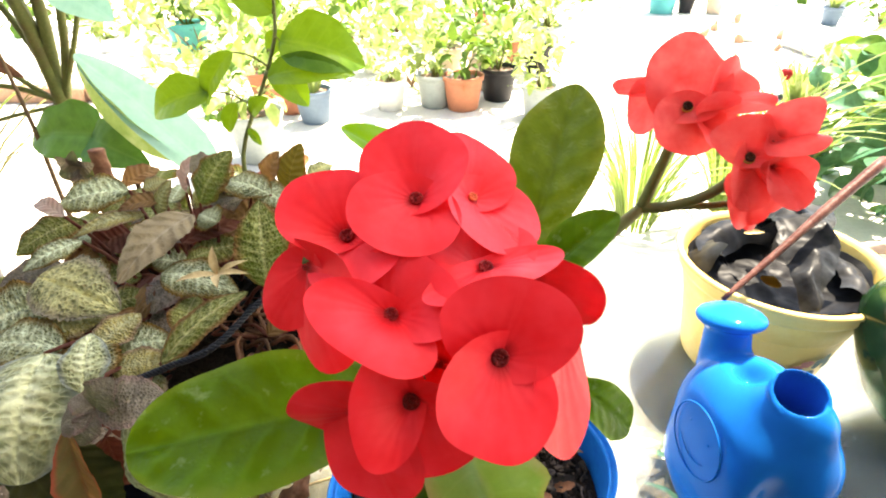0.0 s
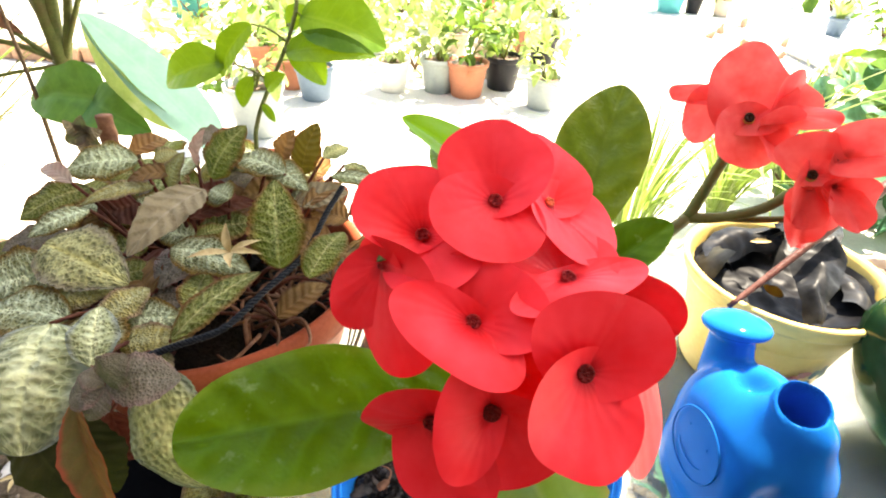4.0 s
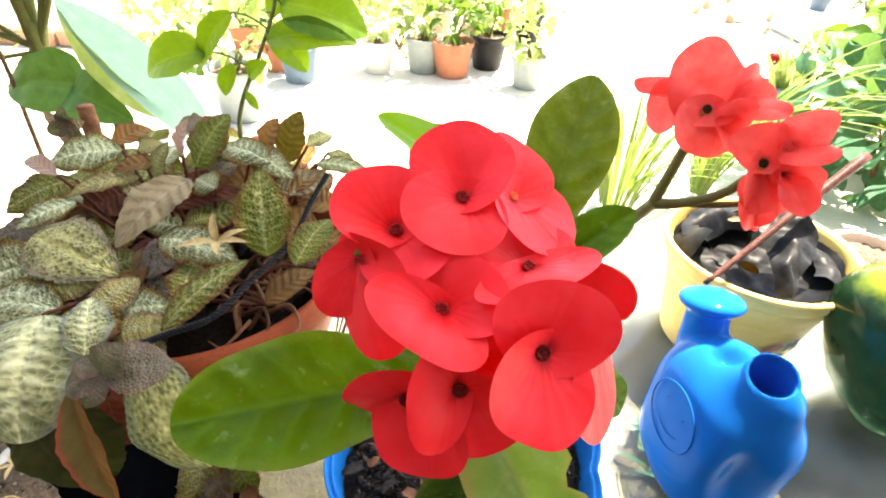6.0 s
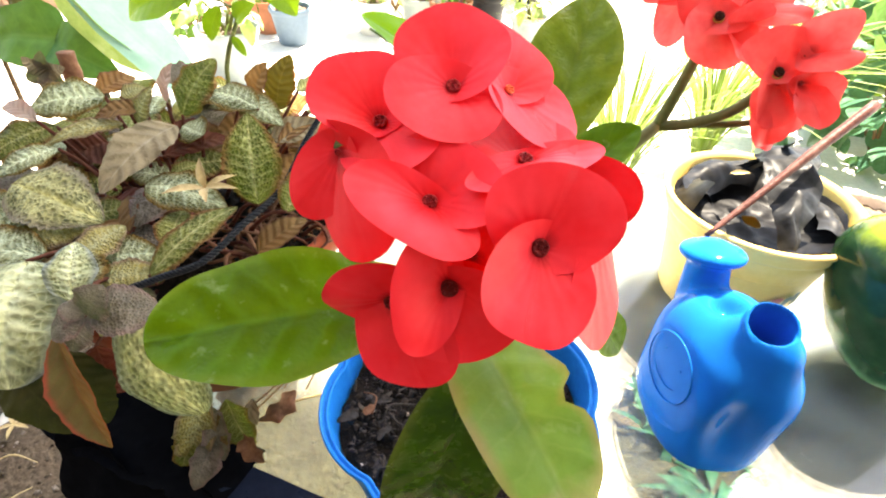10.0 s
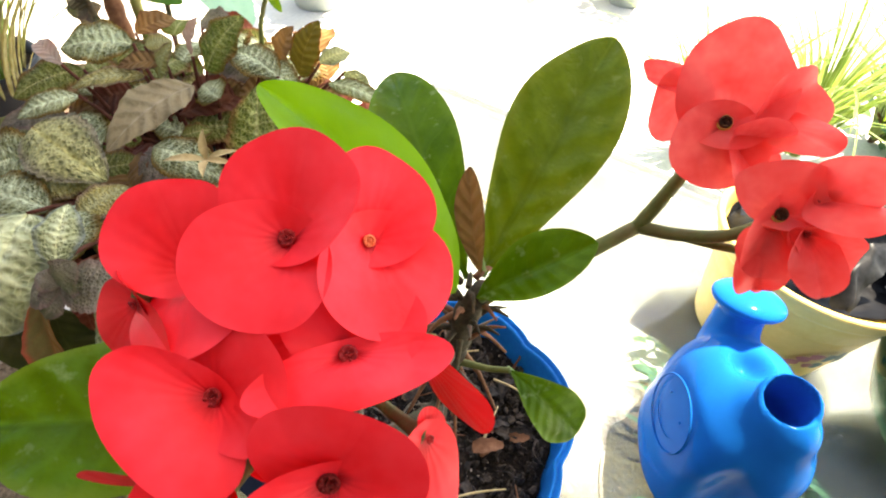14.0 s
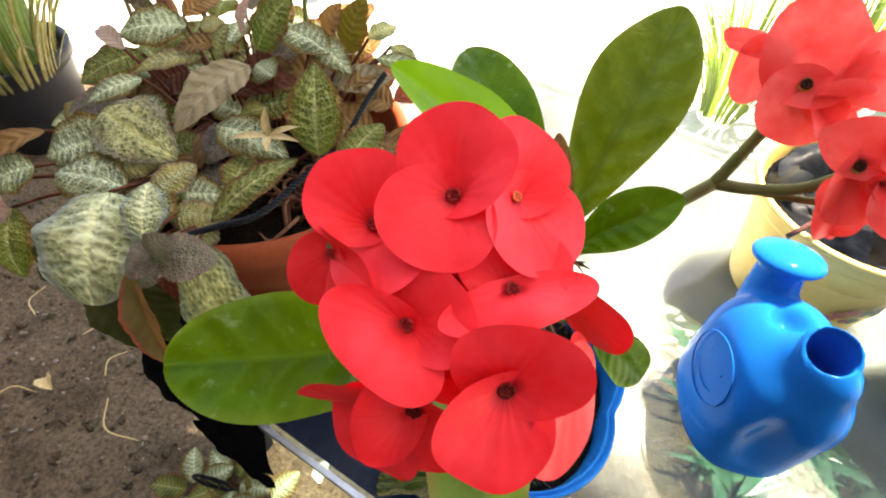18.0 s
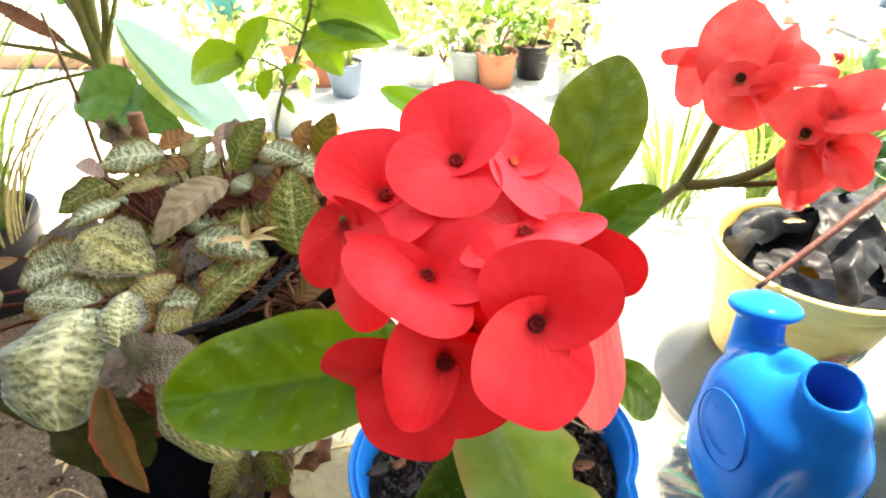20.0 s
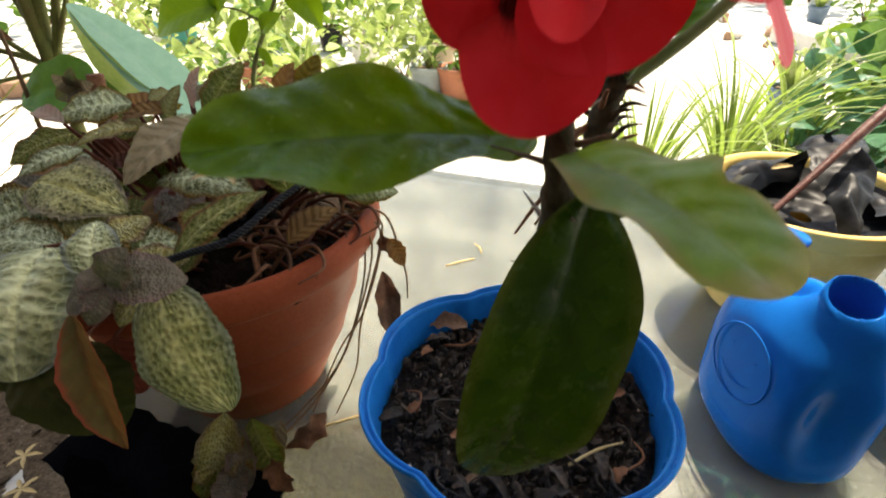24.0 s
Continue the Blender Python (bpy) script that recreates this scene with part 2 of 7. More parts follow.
EPISCIA = {
    "silver": leaf_material("silver_leaf", (0.052, 0.054, 0.026), (0.235, 0.230, 0.125), (0.70, 0.76, 0.54), 9.0, 0.08, 0.6, (0.64, 0.69, 0.49), 1.0, (0.13, 0.080, 0.036), 0.75, 0.08, 0.12, quilt=0.4, mesh_scale=15.0, saturation=1.2),
    "green": leaf_material("green_leaf", (0.030, 0.036, 0.007), (0.150, 0.148, 0.026), (0.50, 0.46, 0.22), 10.0, 0.07, 0.6, (0.36, 0.37, 0.14), 0.40, (0.15, 0.065, 0.025), 0.7, 0.08, 0.16, quilt=0.4, mesh_scale=15.0),
    "olive": leaf_material("olive_leaf", (0.136, 0.104, 0.028), (0.358, 0.279, 0.078), (0.42, 0.42, 0.22), 10.0, 0.06, 0.31, (0.46, 0.47, 0.28), 0.6, (0.20, 0.13, 0.08), 0.75, 0.08, 0.16, quilt=0.4),
    "yellow": leaf_material("yellow_veined_leaf", (0.075, 0.074, 0.035), (0.24, 0.22, 0.10), (0.54, 0.47, 0.14), 9.0, 0.07, 0.37, (0.56, 0.53, 0.24), 0.7, (0.18, 0.15, 0.10), 0.75, 0.08, 0.12, quilt=0.4),
    "quilted": leaf_material("quilted_leaf", (0.098, 0.106, 0.064), (0.28, 0.28, 0.15), (0.66, 0.66, 0.38), 9.0, 0.09, 0.5, (0.68, 0.69, 0.46), 0.95, (0.17, 0.18, 0.15), 0.7, 0.12, 0.12, quilt=0.28, mesh_scale=11.0, saturation=1.15, net_mix=0.40, puff=2.2),
    "pale": leaf_material("pale_leaf", (0.125, 0.125, 0.066), (0.36, 0.34, 0.17), (0.66, 0.63, 0.34), 9.0, 0.09, 0.37, (0.66, 0.62, 0.30), 0.8, (0.17, 0.17, 0.12), 0.65, 0.14, 0.16, quilt=0.32, mesh_scale=12.0, saturation=1.1, net_mix=0.35, puff=2.4),
    # dark olive base, taken darker still for shade under the upper leaves
    "shaded": leaf_material("shade_darkened_olive_leaf", (0.018, 0.018, 0.007), (0.052, 0.044, 0.015), (0.09, 0.08, 0.03), 8.0, 0.09, 0.3, rough=0.6, shine=0.1, through_mix=0.08, quilt=0.5),
    "dusky": leaf_material("dusky_leaf", (0.045, 0.034, 0.026), (0.150, 0.115, 0.084), (0.24, 0.19, 0.14), 9.0, 0.09, 0.37, (0.22, 0.19, 0.15), 0.2, (0.14, 0.09, 0.075), 0.8, 0.08, 0.1, quilt=0.22),
    "brown": leaf_material("brown_leaf", (0.129, 0.065, 0.025), (0.290, 0.170, 0.066), (0.30, 0.20, 0.10), 7.0, 0.1, 0.4, edge=(0.10, 0.05, 0.03), rough=0.75, shine=0.08, through_mix=0.2, glow=(0.4, 0.18, 0.05), quilt=0.8),
    "tan": leaf_material("tan_leaf", (0.16, 0.12, 0.065), (0.31, 0.245, 0.145), (0.42, 0.36, 0.27), 7.0, 0.1, 0.4, rough=0.75, shine=0.08, through_mix=0.15, glow=(0.4, 0.3, 0.18), quilt=0.8),
    "maroon": leaf_material("maroon_leaf", (0.050, 0.018, 0.010), (0.13, 0.048, 0.028), (0.26, 0.12, 0.09), 7.0, 0.1, 0.4, rough=0.7, shine=0.08, through_mix=0.2, glow=(0.4, 0.08, 0.05), quilt=0.7),
    "pink": leaf_material("pink_leaf", (0.359, 0.199, 0.159), (0.414, 0.376, 0.303), (0.5, 0.36, 0.30), 7.0, 0.1, 0.3, rough=0.75, shine=0.08, through_mix=0.3, glow=(0.6, 0.3, 0.22), quilt=0.6),
    "rededge": leaf_material("red_edged_leaf", (0.040, 0.048, 0.018), (0.11, 0.115, 0.038), (0.22, 0.07, 0.04), 8.0, 0.13, 0.4, edge=(0.28, 0.045, 0.03), rough=0.65, shine=0.1, through_mix=0.25, glow=(0.5, 0.18, 0.05), quilt=0.7),
    "yellowgreen": leaf_material("yellow_green_leaf", (0.050, 0.050, 0.010), (0.13, 0.115, 0.018), (0.20, 0.16, 0.05), 8.0, 0.13, 0.4, edge=(0.20, 0.05, 0.02), rough=0.7, shine=0.08, through_mix=0.15, glow=(0.26, 0.17, 0.02), quilt=0.9),
}
GARDEN_LEAF = leaf_material("garden_leaf", (0.045, 0.11, 0.022), (0.10, 0.19, 0.038), (0.16, 0.25, 0.08), 7.0, 0.08, 0.3, rough=0.45, through_mix=0.25, quilt=0.2)
LIME_LEAF = leaf_material("lime_leaf", (0.19, 0.28, 0.06), (0.36, 0.44, 0.14), (0.36, 0.42, 0.2), 7.0, 0.08, 0.3, rough=0.45, through_mix=0.3, glow=(0.36, 0.46, 0.12), quilt=0.2, stain=(0.60, 0.60, 0.42))
SEEDLING_LEAF = leaf_material("seedling_leaf", (0.040, 0.11, 0.008), (0.095, 0.19, 0.018), (0.2, 0.3, 0.05), 7.0, 0.06, 0.3, rough=0.4, through_mix=0.3, glow=(0.24, 0.38, 0.01), quilt=0.15)
BLUE_LEAF = leaf_material("blue_green_leaf", (0.035, 0.12, 0.07), (0.08, 0.21, 0.13), (0.16, 0.30, 0.2), 7.0, 0.07, 0.3, rough=0.4, through_mix=0.25, quilt=0.2)
PALE_BLADE = leaf_material("pale_blade", (0.21, 0.35, 0.27), (0.32, 0.46, 0.37), (0.40, 0.53, 0.44), 9.0, 0.06, 0.3, rough=0.4, through_mix=0.35, glow=(0.32, 0.62, 0.46), quilt=0.1)
HEART_LEAF = leaf_material("heart_leaf", (0.030, 0.10, 0.02), (0.055, 0.15, 0.03), (0.10, 0.2, 0.06), 7.0, 0.07, 0.3, rough=0.45, through_mix=0.1, quilt=0.15)
STRIPED = leaf_material("striped_blade", (0.12, 0.19, 0.035), (0.20, 0.28, 0.05), (0.55, 0.57, 0.38), 1.0, 0.02, 0.9, edge=(0.55, 0.58, 0.38), rough=0.5, through_mix=0.4, quilt=0.05)


def petal_material(name, deep, bright, through_mix):
    m, nt, bsdf = shader(name)
    uv = nt.nodes.new("ShaderNodeUVMap").outputs[0]
    xyz = nt.nodes.new("ShaderNodeSeparateXYZ")
    nt.links.new(uv, xyz.inputs[0])
    coords = nt.nodes.new("ShaderNodeTexCoord").outputs["Object"]
    soft = grain(nt, coords, 70.0, 3.0)
    rays = calc(nt, "SINE", calc(nt, "ADD", calc(nt, "MULTIPLY", xyz.outputs[1], 90.0), calc(nt, "MULTIPLY", soft, 6.0)))
    colour = mixed(nt, contrast(nt, soft, 0.3, 0.7), deep, bright)
    # darkened towards the eye: shade inside the funnel, put into the colour
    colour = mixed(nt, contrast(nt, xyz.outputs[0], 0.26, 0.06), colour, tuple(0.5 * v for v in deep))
    nt.links.new(colour, bsdf.inputs["Base Color"])
    bsdf.inputs["Roughness"].default_value = 0.5
    bsdf.inputs["Specular IOR Level"].default_value = 0.22
    relief(nt, bsdf, calc(nt, "ADD", soft, calc(nt, "MULTIPLY", rays, 0.15)), 0.25, 0.0008)
    through_light(nt, bsdf, colour, through_mix)
    return m


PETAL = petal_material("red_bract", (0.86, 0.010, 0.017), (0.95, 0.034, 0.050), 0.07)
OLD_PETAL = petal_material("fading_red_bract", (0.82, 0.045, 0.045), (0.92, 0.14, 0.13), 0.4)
EYE_RED = surface("flower_eye", (0.22, 0.008, 0.012), (0.42, 0.025, 0.022), fine=900, rough=0.45, bump=0.4, distance=0.0006)
EYE_DEEP = surface("deep_red_flower_eye", (0.10, 0.006, 0.006), (0.24, 0.016, 0.014), fine=900, rough=0.5, bump=0.4, distance=0.0006)
EYE_DARK = surface("dark_flower_eye", (0.035, 0.012, 0.006), (0.09, 0.03, 0.012), fine=900, rough=0.6, bump=0.4, distance=0.0006)
EYE_PALE = surface("pale_orange_flower_eye", (0.75, 0.16, 0.06), (0.85, 0.24, 0.10), fine=900, rough=0.5, bump=0.4, distance=0.0006)
EYE_RIM = surface("flower_eye_rim", (0.55, 0.30, 0.06), (0.65, 0.42, 0.12), fine=900, rough=0.5, bump=0.2, distance=0.0005)
STEM_GREY = surface("thorny_stem", (0.035, 0.028, 0.016), (0.085, 0.062, 0.036), (0.045, 0.05, 0.02), fine=300, broad=40, rough=0.75, bump=0.6)
STALK = surface("green_brown_stalk", (0.10, 0.12, 0.03), (0.16, 0.16, 0.05), (0.12, 0.075, 0.035), fine=250, broad=35, rough=0.55, bump=0.2)
MIDRIB = surface("pale_midrib", (0.10, 0.17, 0.05), (0.15, 0.23, 0.07), fine=250, rough=0.5, bump=0.1)
STALK_DARK = surface("dark_stalk", (0.035, 0.035, 0.02), (0.07, 0.06, 0.03), (0.09, 0.045, 0.02), fine=250, broad=35, rough=0.6, bump=0.3)
THORN = surface("thorn", (0.10, 0.075, 0.055), (0.20, 0.15, 0.11), fine=300, rough=0.6, bump=0.1)
TERRACOTTA = surface("terracotta_plastic", (0.28, 0.058, 0.024), (0.34, 0.080, 0.034), (0.22, 0.050, 0.024), fine=260, broad=14, rough=0.5, bump=0.12, distance=0.001, specular=0.06)
POT_BLUE = surface("blue_plastic", (0.001, 0.16, 0.52), (0.003, 0.20, 0.58), (0.001, 0.10, 0.40), fine=200, broad=18, rough=0.30, bump=0.08, distance=0.001, specular=0.5)
POT_BLUE.node_tree.nodes["Principled BSDF"].inputs["IOR"].default_value = 1.2
CAN_BLUE = surface("glossy_blue_plastic", (0.0, 0.108, 0.41), (0.0, 0.116, 0.44), (0.0, 0.096, 0.37), fine=60, broad=12, rough=0.08, bump=0.005, distance=0.001, specular=0.5)
CAN_BLUE.node_tree.nodes["Principled BSDF"].inputs["IOR"].default_value = 1.13
CREAM = surface("cream_plastic", (0.74, 0.52, 0.15), (0.79, 0.58, 0.19), (0.68, 0.48, 0.16), fine=120, broad=12, rough=0.42, bump=0.06, distance=0.001)
SOIL = surface("potting_soil", (0.008, 0.0055, 0.004), (0.030, 0.021, 0.015), (0.012, 0.008, 0.006), fine=260, broad=50, rough=0.95, bump=1.0, distance=0.004)
CRUMB = surface("soil_crumb", (0.008, 0.006, 0.0045), (0.062, 0.044, 0.032), fine=200, rough=0.8, bump=0.8, specular=0.3, vary=0.5)
CLOD = surface("earth_clod", (0.040, 0.028, 0.017), (0.120, 0.088, 0.058), fine=140, broad=30, rough=0.95, bump=0.9, distance=0.004)
GRIT = surface("pale_grit", (0.20, 0.15, 0.11), (0.40, 0.33, 0.27), fine=300, rough=0.85, bump=0.3, vary=0.3)
RUNNER = surface("brown_runner", (0.22, 0.11, 0.05), (0.36, 0.21, 0.11), fine=200, rough=0.7, bump=0.2)
BARK = surface("bark_chip", (0.10, 0.055, 0.035), (0.24, 0.15, 0.10), (0.07, 0.04, 0.025), fine=180, broad=40, rough=0.9, bump=0.8)
STRAW = surface("dry_straw", (0.42, 0.30, 0.13), (0.60, 0.46, 0.24), fine=200, rough=0.7, bump=0.2)
DRY = surface("dry_leaf", (0.15, 0.06, 0.030), (0.27, 0.13, 0.07), (0.09, 0.04, 0.025), fine=160, broad=45, rough=0.85, bump=0.6)
BLACK_BAG = surface("black_plastic_film", (0.004, 0.004, 0.005), (0.009, 0.009, 0.010), (0.016, 0.016, 0.015), fine=120, broad=30, rough=0.42, bump=0.1, distance=0.001, specular=0.07)
GREY_FILM = surface("dusty_grey_film", (0.010, 0.0105, 0.011), (0.030, 0.031, 0.033), (0.010, 0.010, 0.010), fine=90, broad=28, rough=0.4, bump=0.12, distance=0.001, specular=0.07)
CHAIN = surface("black_braided_cord", (0.003, 0.003, 0.004), (0.010, 0.010, 0.012), fine=400, rough=0.5, bump=0.4)
STICK = surface("red_brown_stick", (0.050, 0.015, 0.011), (0.115, 0.038, 0.028), (0.16, 0.08, 0.065), fine=260, broad=40, rough=0.45, bump=0.3)
CONCRETE = surface("pale_concrete", (0.56, 0.54, 0.49), (0.72, 0.69, 0.63), (0.46, 0.44, 0.40), fine=70, broad=2.2, rough=0.85, bump=0.4, distance=0.004)
EARTH = surface("dark_earth", (0.058, 0.040, 0.024), (0.185, 0.135, 0.088), (0.044, 0.029, 0.018), fine=110, broad=9, rough=0.95, bump=0.9, distance=0.006)
BRICK = surface("worn_brick", (0.33, 0.19, 0.12), (0.45, 0.29, 0.19), (0.25, 0.16, 0.11), fine=80, broad=12, rough=0.9, bump=0.5, vary=0.2)
ALUMINIUM = surface("brushed_metal_edge", (0.5, 0.5, 0.5), (0.66, 0.66, 0.65), (0.35, 0.35, 0.34), fine=200, broad=30, rough=0.35, bump=0.05, metallic=1.0)
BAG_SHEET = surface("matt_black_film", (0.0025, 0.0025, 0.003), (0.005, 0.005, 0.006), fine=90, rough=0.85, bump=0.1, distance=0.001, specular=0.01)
PRINT_CAN = surface("red_tin_paint", (0.52, 0.035, 0.045), (0.62, 0.06, 0.07), fine=120, rough=0.3, bump=0.03, specular=0.3)
NAVY_BAND = surface("dark_border_paint", (0.006, 0.010, 0.022), (0.012, 0.018, 0.034), fine=80, rough=0.25, bump=0.02)


def glass_material():
    """Clear sheet with a film of dust and dried splashes that catches the sun."""
    m, nt, bsdf = shader("dusty_glass")
    coords = nt.nodes.new("ShaderNodeTexCoord").outputs["Object"]
    clear = node(nt, "ShaderNodeBsdfRefraction", Roughness=0.0, IOR=1.0)
    clear.inputs["Color"].default_value = (0.86, 0.93, 0.90, 1)
    see = nt.nodes.new("ShaderNodeBsdfTransparent")
    see.inputs["Color"].default_value = (0.86, 0.93, 0.90, 1)
    gloss = node(nt, "ShaderNodeBsdfGlossy", Roughness=0.03)
    fresnel = node(nt, "ShaderNodeFresnel", IOR=1.5)
    pane = nt.nodes.new("ShaderNodeMixShader")
    nt.links.new(fresnel.outputs[0], pane.inputs[0])
    nt.links.new(see.outputs[0], pane.inputs[1])
    nt.links.new(gloss.outputs[0], pane.inputs[2])
    dust = node(nt, "ShaderNodeBsdfDiffuse", Color=(0.66, 0.65, 0.60, 1), Roughness=1.0)
    speck = contrast(nt, grain(nt, coords, 210.0, 3.0), 0.55, 0.72)
    cloud = contrast(nt, grain(nt, coords, 11.0, 6.0, 0.7), 0.3, 0.75)
    amount = calc(nt, "ADD", calc(nt, "MULTIPLY", cloud, 0.24), calc(nt, "ADD", calc(nt, "MULTIPLY", speck, 0.16), 0.04), True)
    film = nt.nodes.new("ShaderNodeMixShader")
    nt.links.new(amount, film.inputs[0])
    nt.links.new(pane.outputs[0], film.inputs[1])
    nt.links.new(dust.outputs[0], film.inputs[2])
    nt.links.new(film.outputs[0], nt.nodes["Material Output"].inputs[0])
    nt.nodes.remove(clear)
    nt.nodes.remove(bsdf)
    return m


GLASS = glass_material()


def fruit_material():
    m, nt, bsdf = shader("ripening_papaya_skin")
    coords = nt.nodes.new("ShaderNodeTexCoord").outputs["Object"]
    xyz = nt.nodes.new("ShaderNodeSeparateXYZ")
    nt.links.new(coords, xyz.inputs[0])
    blotch = grain(nt, coords, 28.0, 4.0)
    ripe = contrast(nt, calc(nt, "ADD", xyz.outputs[2], calc(nt, "MULTIPLY", blotch, 0.05)), 0.060, 0.115)
    side = contrast(nt, calc(nt, "ADD", xyz.outputs[0], calc(nt, "MULTIPLY", blotch, -0.03)), 0.50, 0.47)
    tip = contrast(nt, calc(nt, "ADD", xyz.outputs[2], calc(nt, "MULTIPLY", blotch, 0.05)), -0.105, -0.135)
    colour = mixed(nt, contrast(nt, blotch, 0.35, 0.65), (0.004, 0.024, 0.012), (0.008, 0.042, 0.020))
    colour = mixed(nt, ripe, colour, (0.34, 0.40, 0.015))
    colour = mixed(nt, calc(nt, "MULTIPLY", calc(nt, "MAXIMUM", tip, calc(nt, "MULTIPLY", side, 0.15)), 0.45), colour, (0.12, 0.17, 0.012))
    nt.links.new(colour, bsdf.inputs["Base Color"])
    bsdf.inputs["Roughness"].default_value = 0.14
    bsdf.inputs["Specular IOR Level"].default_value = 0.12
    relief(nt, bsdf, grain(nt, coords, 300.0), 0.05, 0.001)
    return m


PAPAYA = fruit_material()

# ---- builders ----


def thing(name, label, category, at=(0, 0, 0), group="", kind=""):
    """An empty at the base of a thing; its parts are modelled in world coordinates."""
    ob = new(name)
    ob.location = at
    ob.empty_display_size = 0.02
    return tagged(ob, label, category, group, kind)


def mesh_of(bm, name, material, smooth=True):
    me = bpy.data.meshes.new(name)
    bm.to_mesh(me)
    bm.free()
    me.materials.append(material)
    if smooth:
        me.polygons.foreach_set("use_smooth", [True] * len(me.polygons))
    return me


def part(name, bm, material, parent=None, label="", smooth=True):
    me = bm if isinstance(bm, bpy.types.Mesh) else mesh_of(bm, name, material, smooth)
    ob = new(name, me)
    if parent:
        ob.parent = parent
        ob.matrix_parent_inverse = Matrix.Translation(-Vector(parent.location))
    if label:
        ob["label"] = label
    return ob


def setting(name, bm, material, label, category="", smooth=False):
    return tagged(part(name, bm, material, None, "", smooth), label, category or name.split("_")[0], kind="structure")


def lathe(profile, centre=(0, 0, 0), seg=48, shape=None, squash=None):
    """Turns (radius, height) pairs round an upright axis. shape(angle, height) scales the radius."""
    bm = bmesh.new()
    rings = []
    for r, z in profile:
        ring = []
        for i in range(seg):
            a = 2 * math.pi * i / seg
            k = r * (shape(a, z) if shape else 1.0)
            ring.append(bm.verts.new((centre[0] + k * math.cos(a), centre[1] + k * math.sin(a), centre[2] + z)))
        rings.append(ring)
    for lower, upper in zip(rings, rings[1:]):
        for i in range(seg):
            bm.faces.new((lower[i], lower[(i + 1) % seg], upper[(i + 1) % seg], upper[i]))
    for ring, flip in ((rings[0], True), (rings[-1], False)):
        bm.faces.new(ring[::-1] if flip else ring)
    return bm


def smooth_points(points, steps=6):
    """Catmull-Rom curve through the points."""
    p = [Vector(q) for q in points]
    p = [2 * p[0] - p[1]] + p + [2 * p[-1] - p[-2]]
    out = []
    for i in range(1, len(p) - 2):
        for s in range(steps):
            t = s / steps
            a, b, c, d = p[i - 1:i + 3]
            out.append(0.5 * (2 * b + (c - a) * t + (2 * a - 5 * b + 4 * c - d) * t * t + (3 * b - a - 3 * c + d) * t ** 3))
    out.append(p[-2])
    return out


def tube(points, radii, seg=10, steps=6, bm=None, ridge=0.0):
    """A round stem along a curve; radii are spread evenly from start to end."""
    bm = bm or bmesh.new()
    line = smooth_points(points, steps) if steps else [Vector(q) for q in points]
    radii = [radii] if isinstance(radii, (int, float)) else radii
    rings, side = [], None
    for i, c in enumerate(line):
        ahead = (line[min(i + 1, len(line) - 1)] - line[max(i - 1, 0)]).normalized()
        if side is None:
            side = ahead.orthogonal().normalized()
        side = (side - ahead * side.dot(ahead)).normalized()
        up = ahead.cross(side)
        f = i / max(1, len(line) - 1) * (len(radii) - 1)
        lo = min(int(f), len(radii) - 1)
        hi = min(lo + 1, len(radii) - 1)
        r = radii[lo] + (radii[hi] - radii[lo]) * (f - lo)
        r *= 1 + ridge * noise.noise(c * 150)
        rings.append([bm.verts.new(c + r * (math.cos(2 * math.pi * k / seg) * side + math.sin(2 * math.pi * k / seg) * up)) for k in range(seg)])
    for a, b in zip(rings, rings[1:]):
        for k in range(seg):
            bm.faces.new((a[k], a[(k + 1) % seg], b[(k + 1) % seg], b[k]))
    bm.faces.new(rings[0][::-1])
    bm.faces.new(rings[-1])
    return bm


OVAL, OBOVATE, LANCE, HEART = (0.85, 0.72), (1.45, 0.62), (0.8, 1.0), (0.55, 0.6)


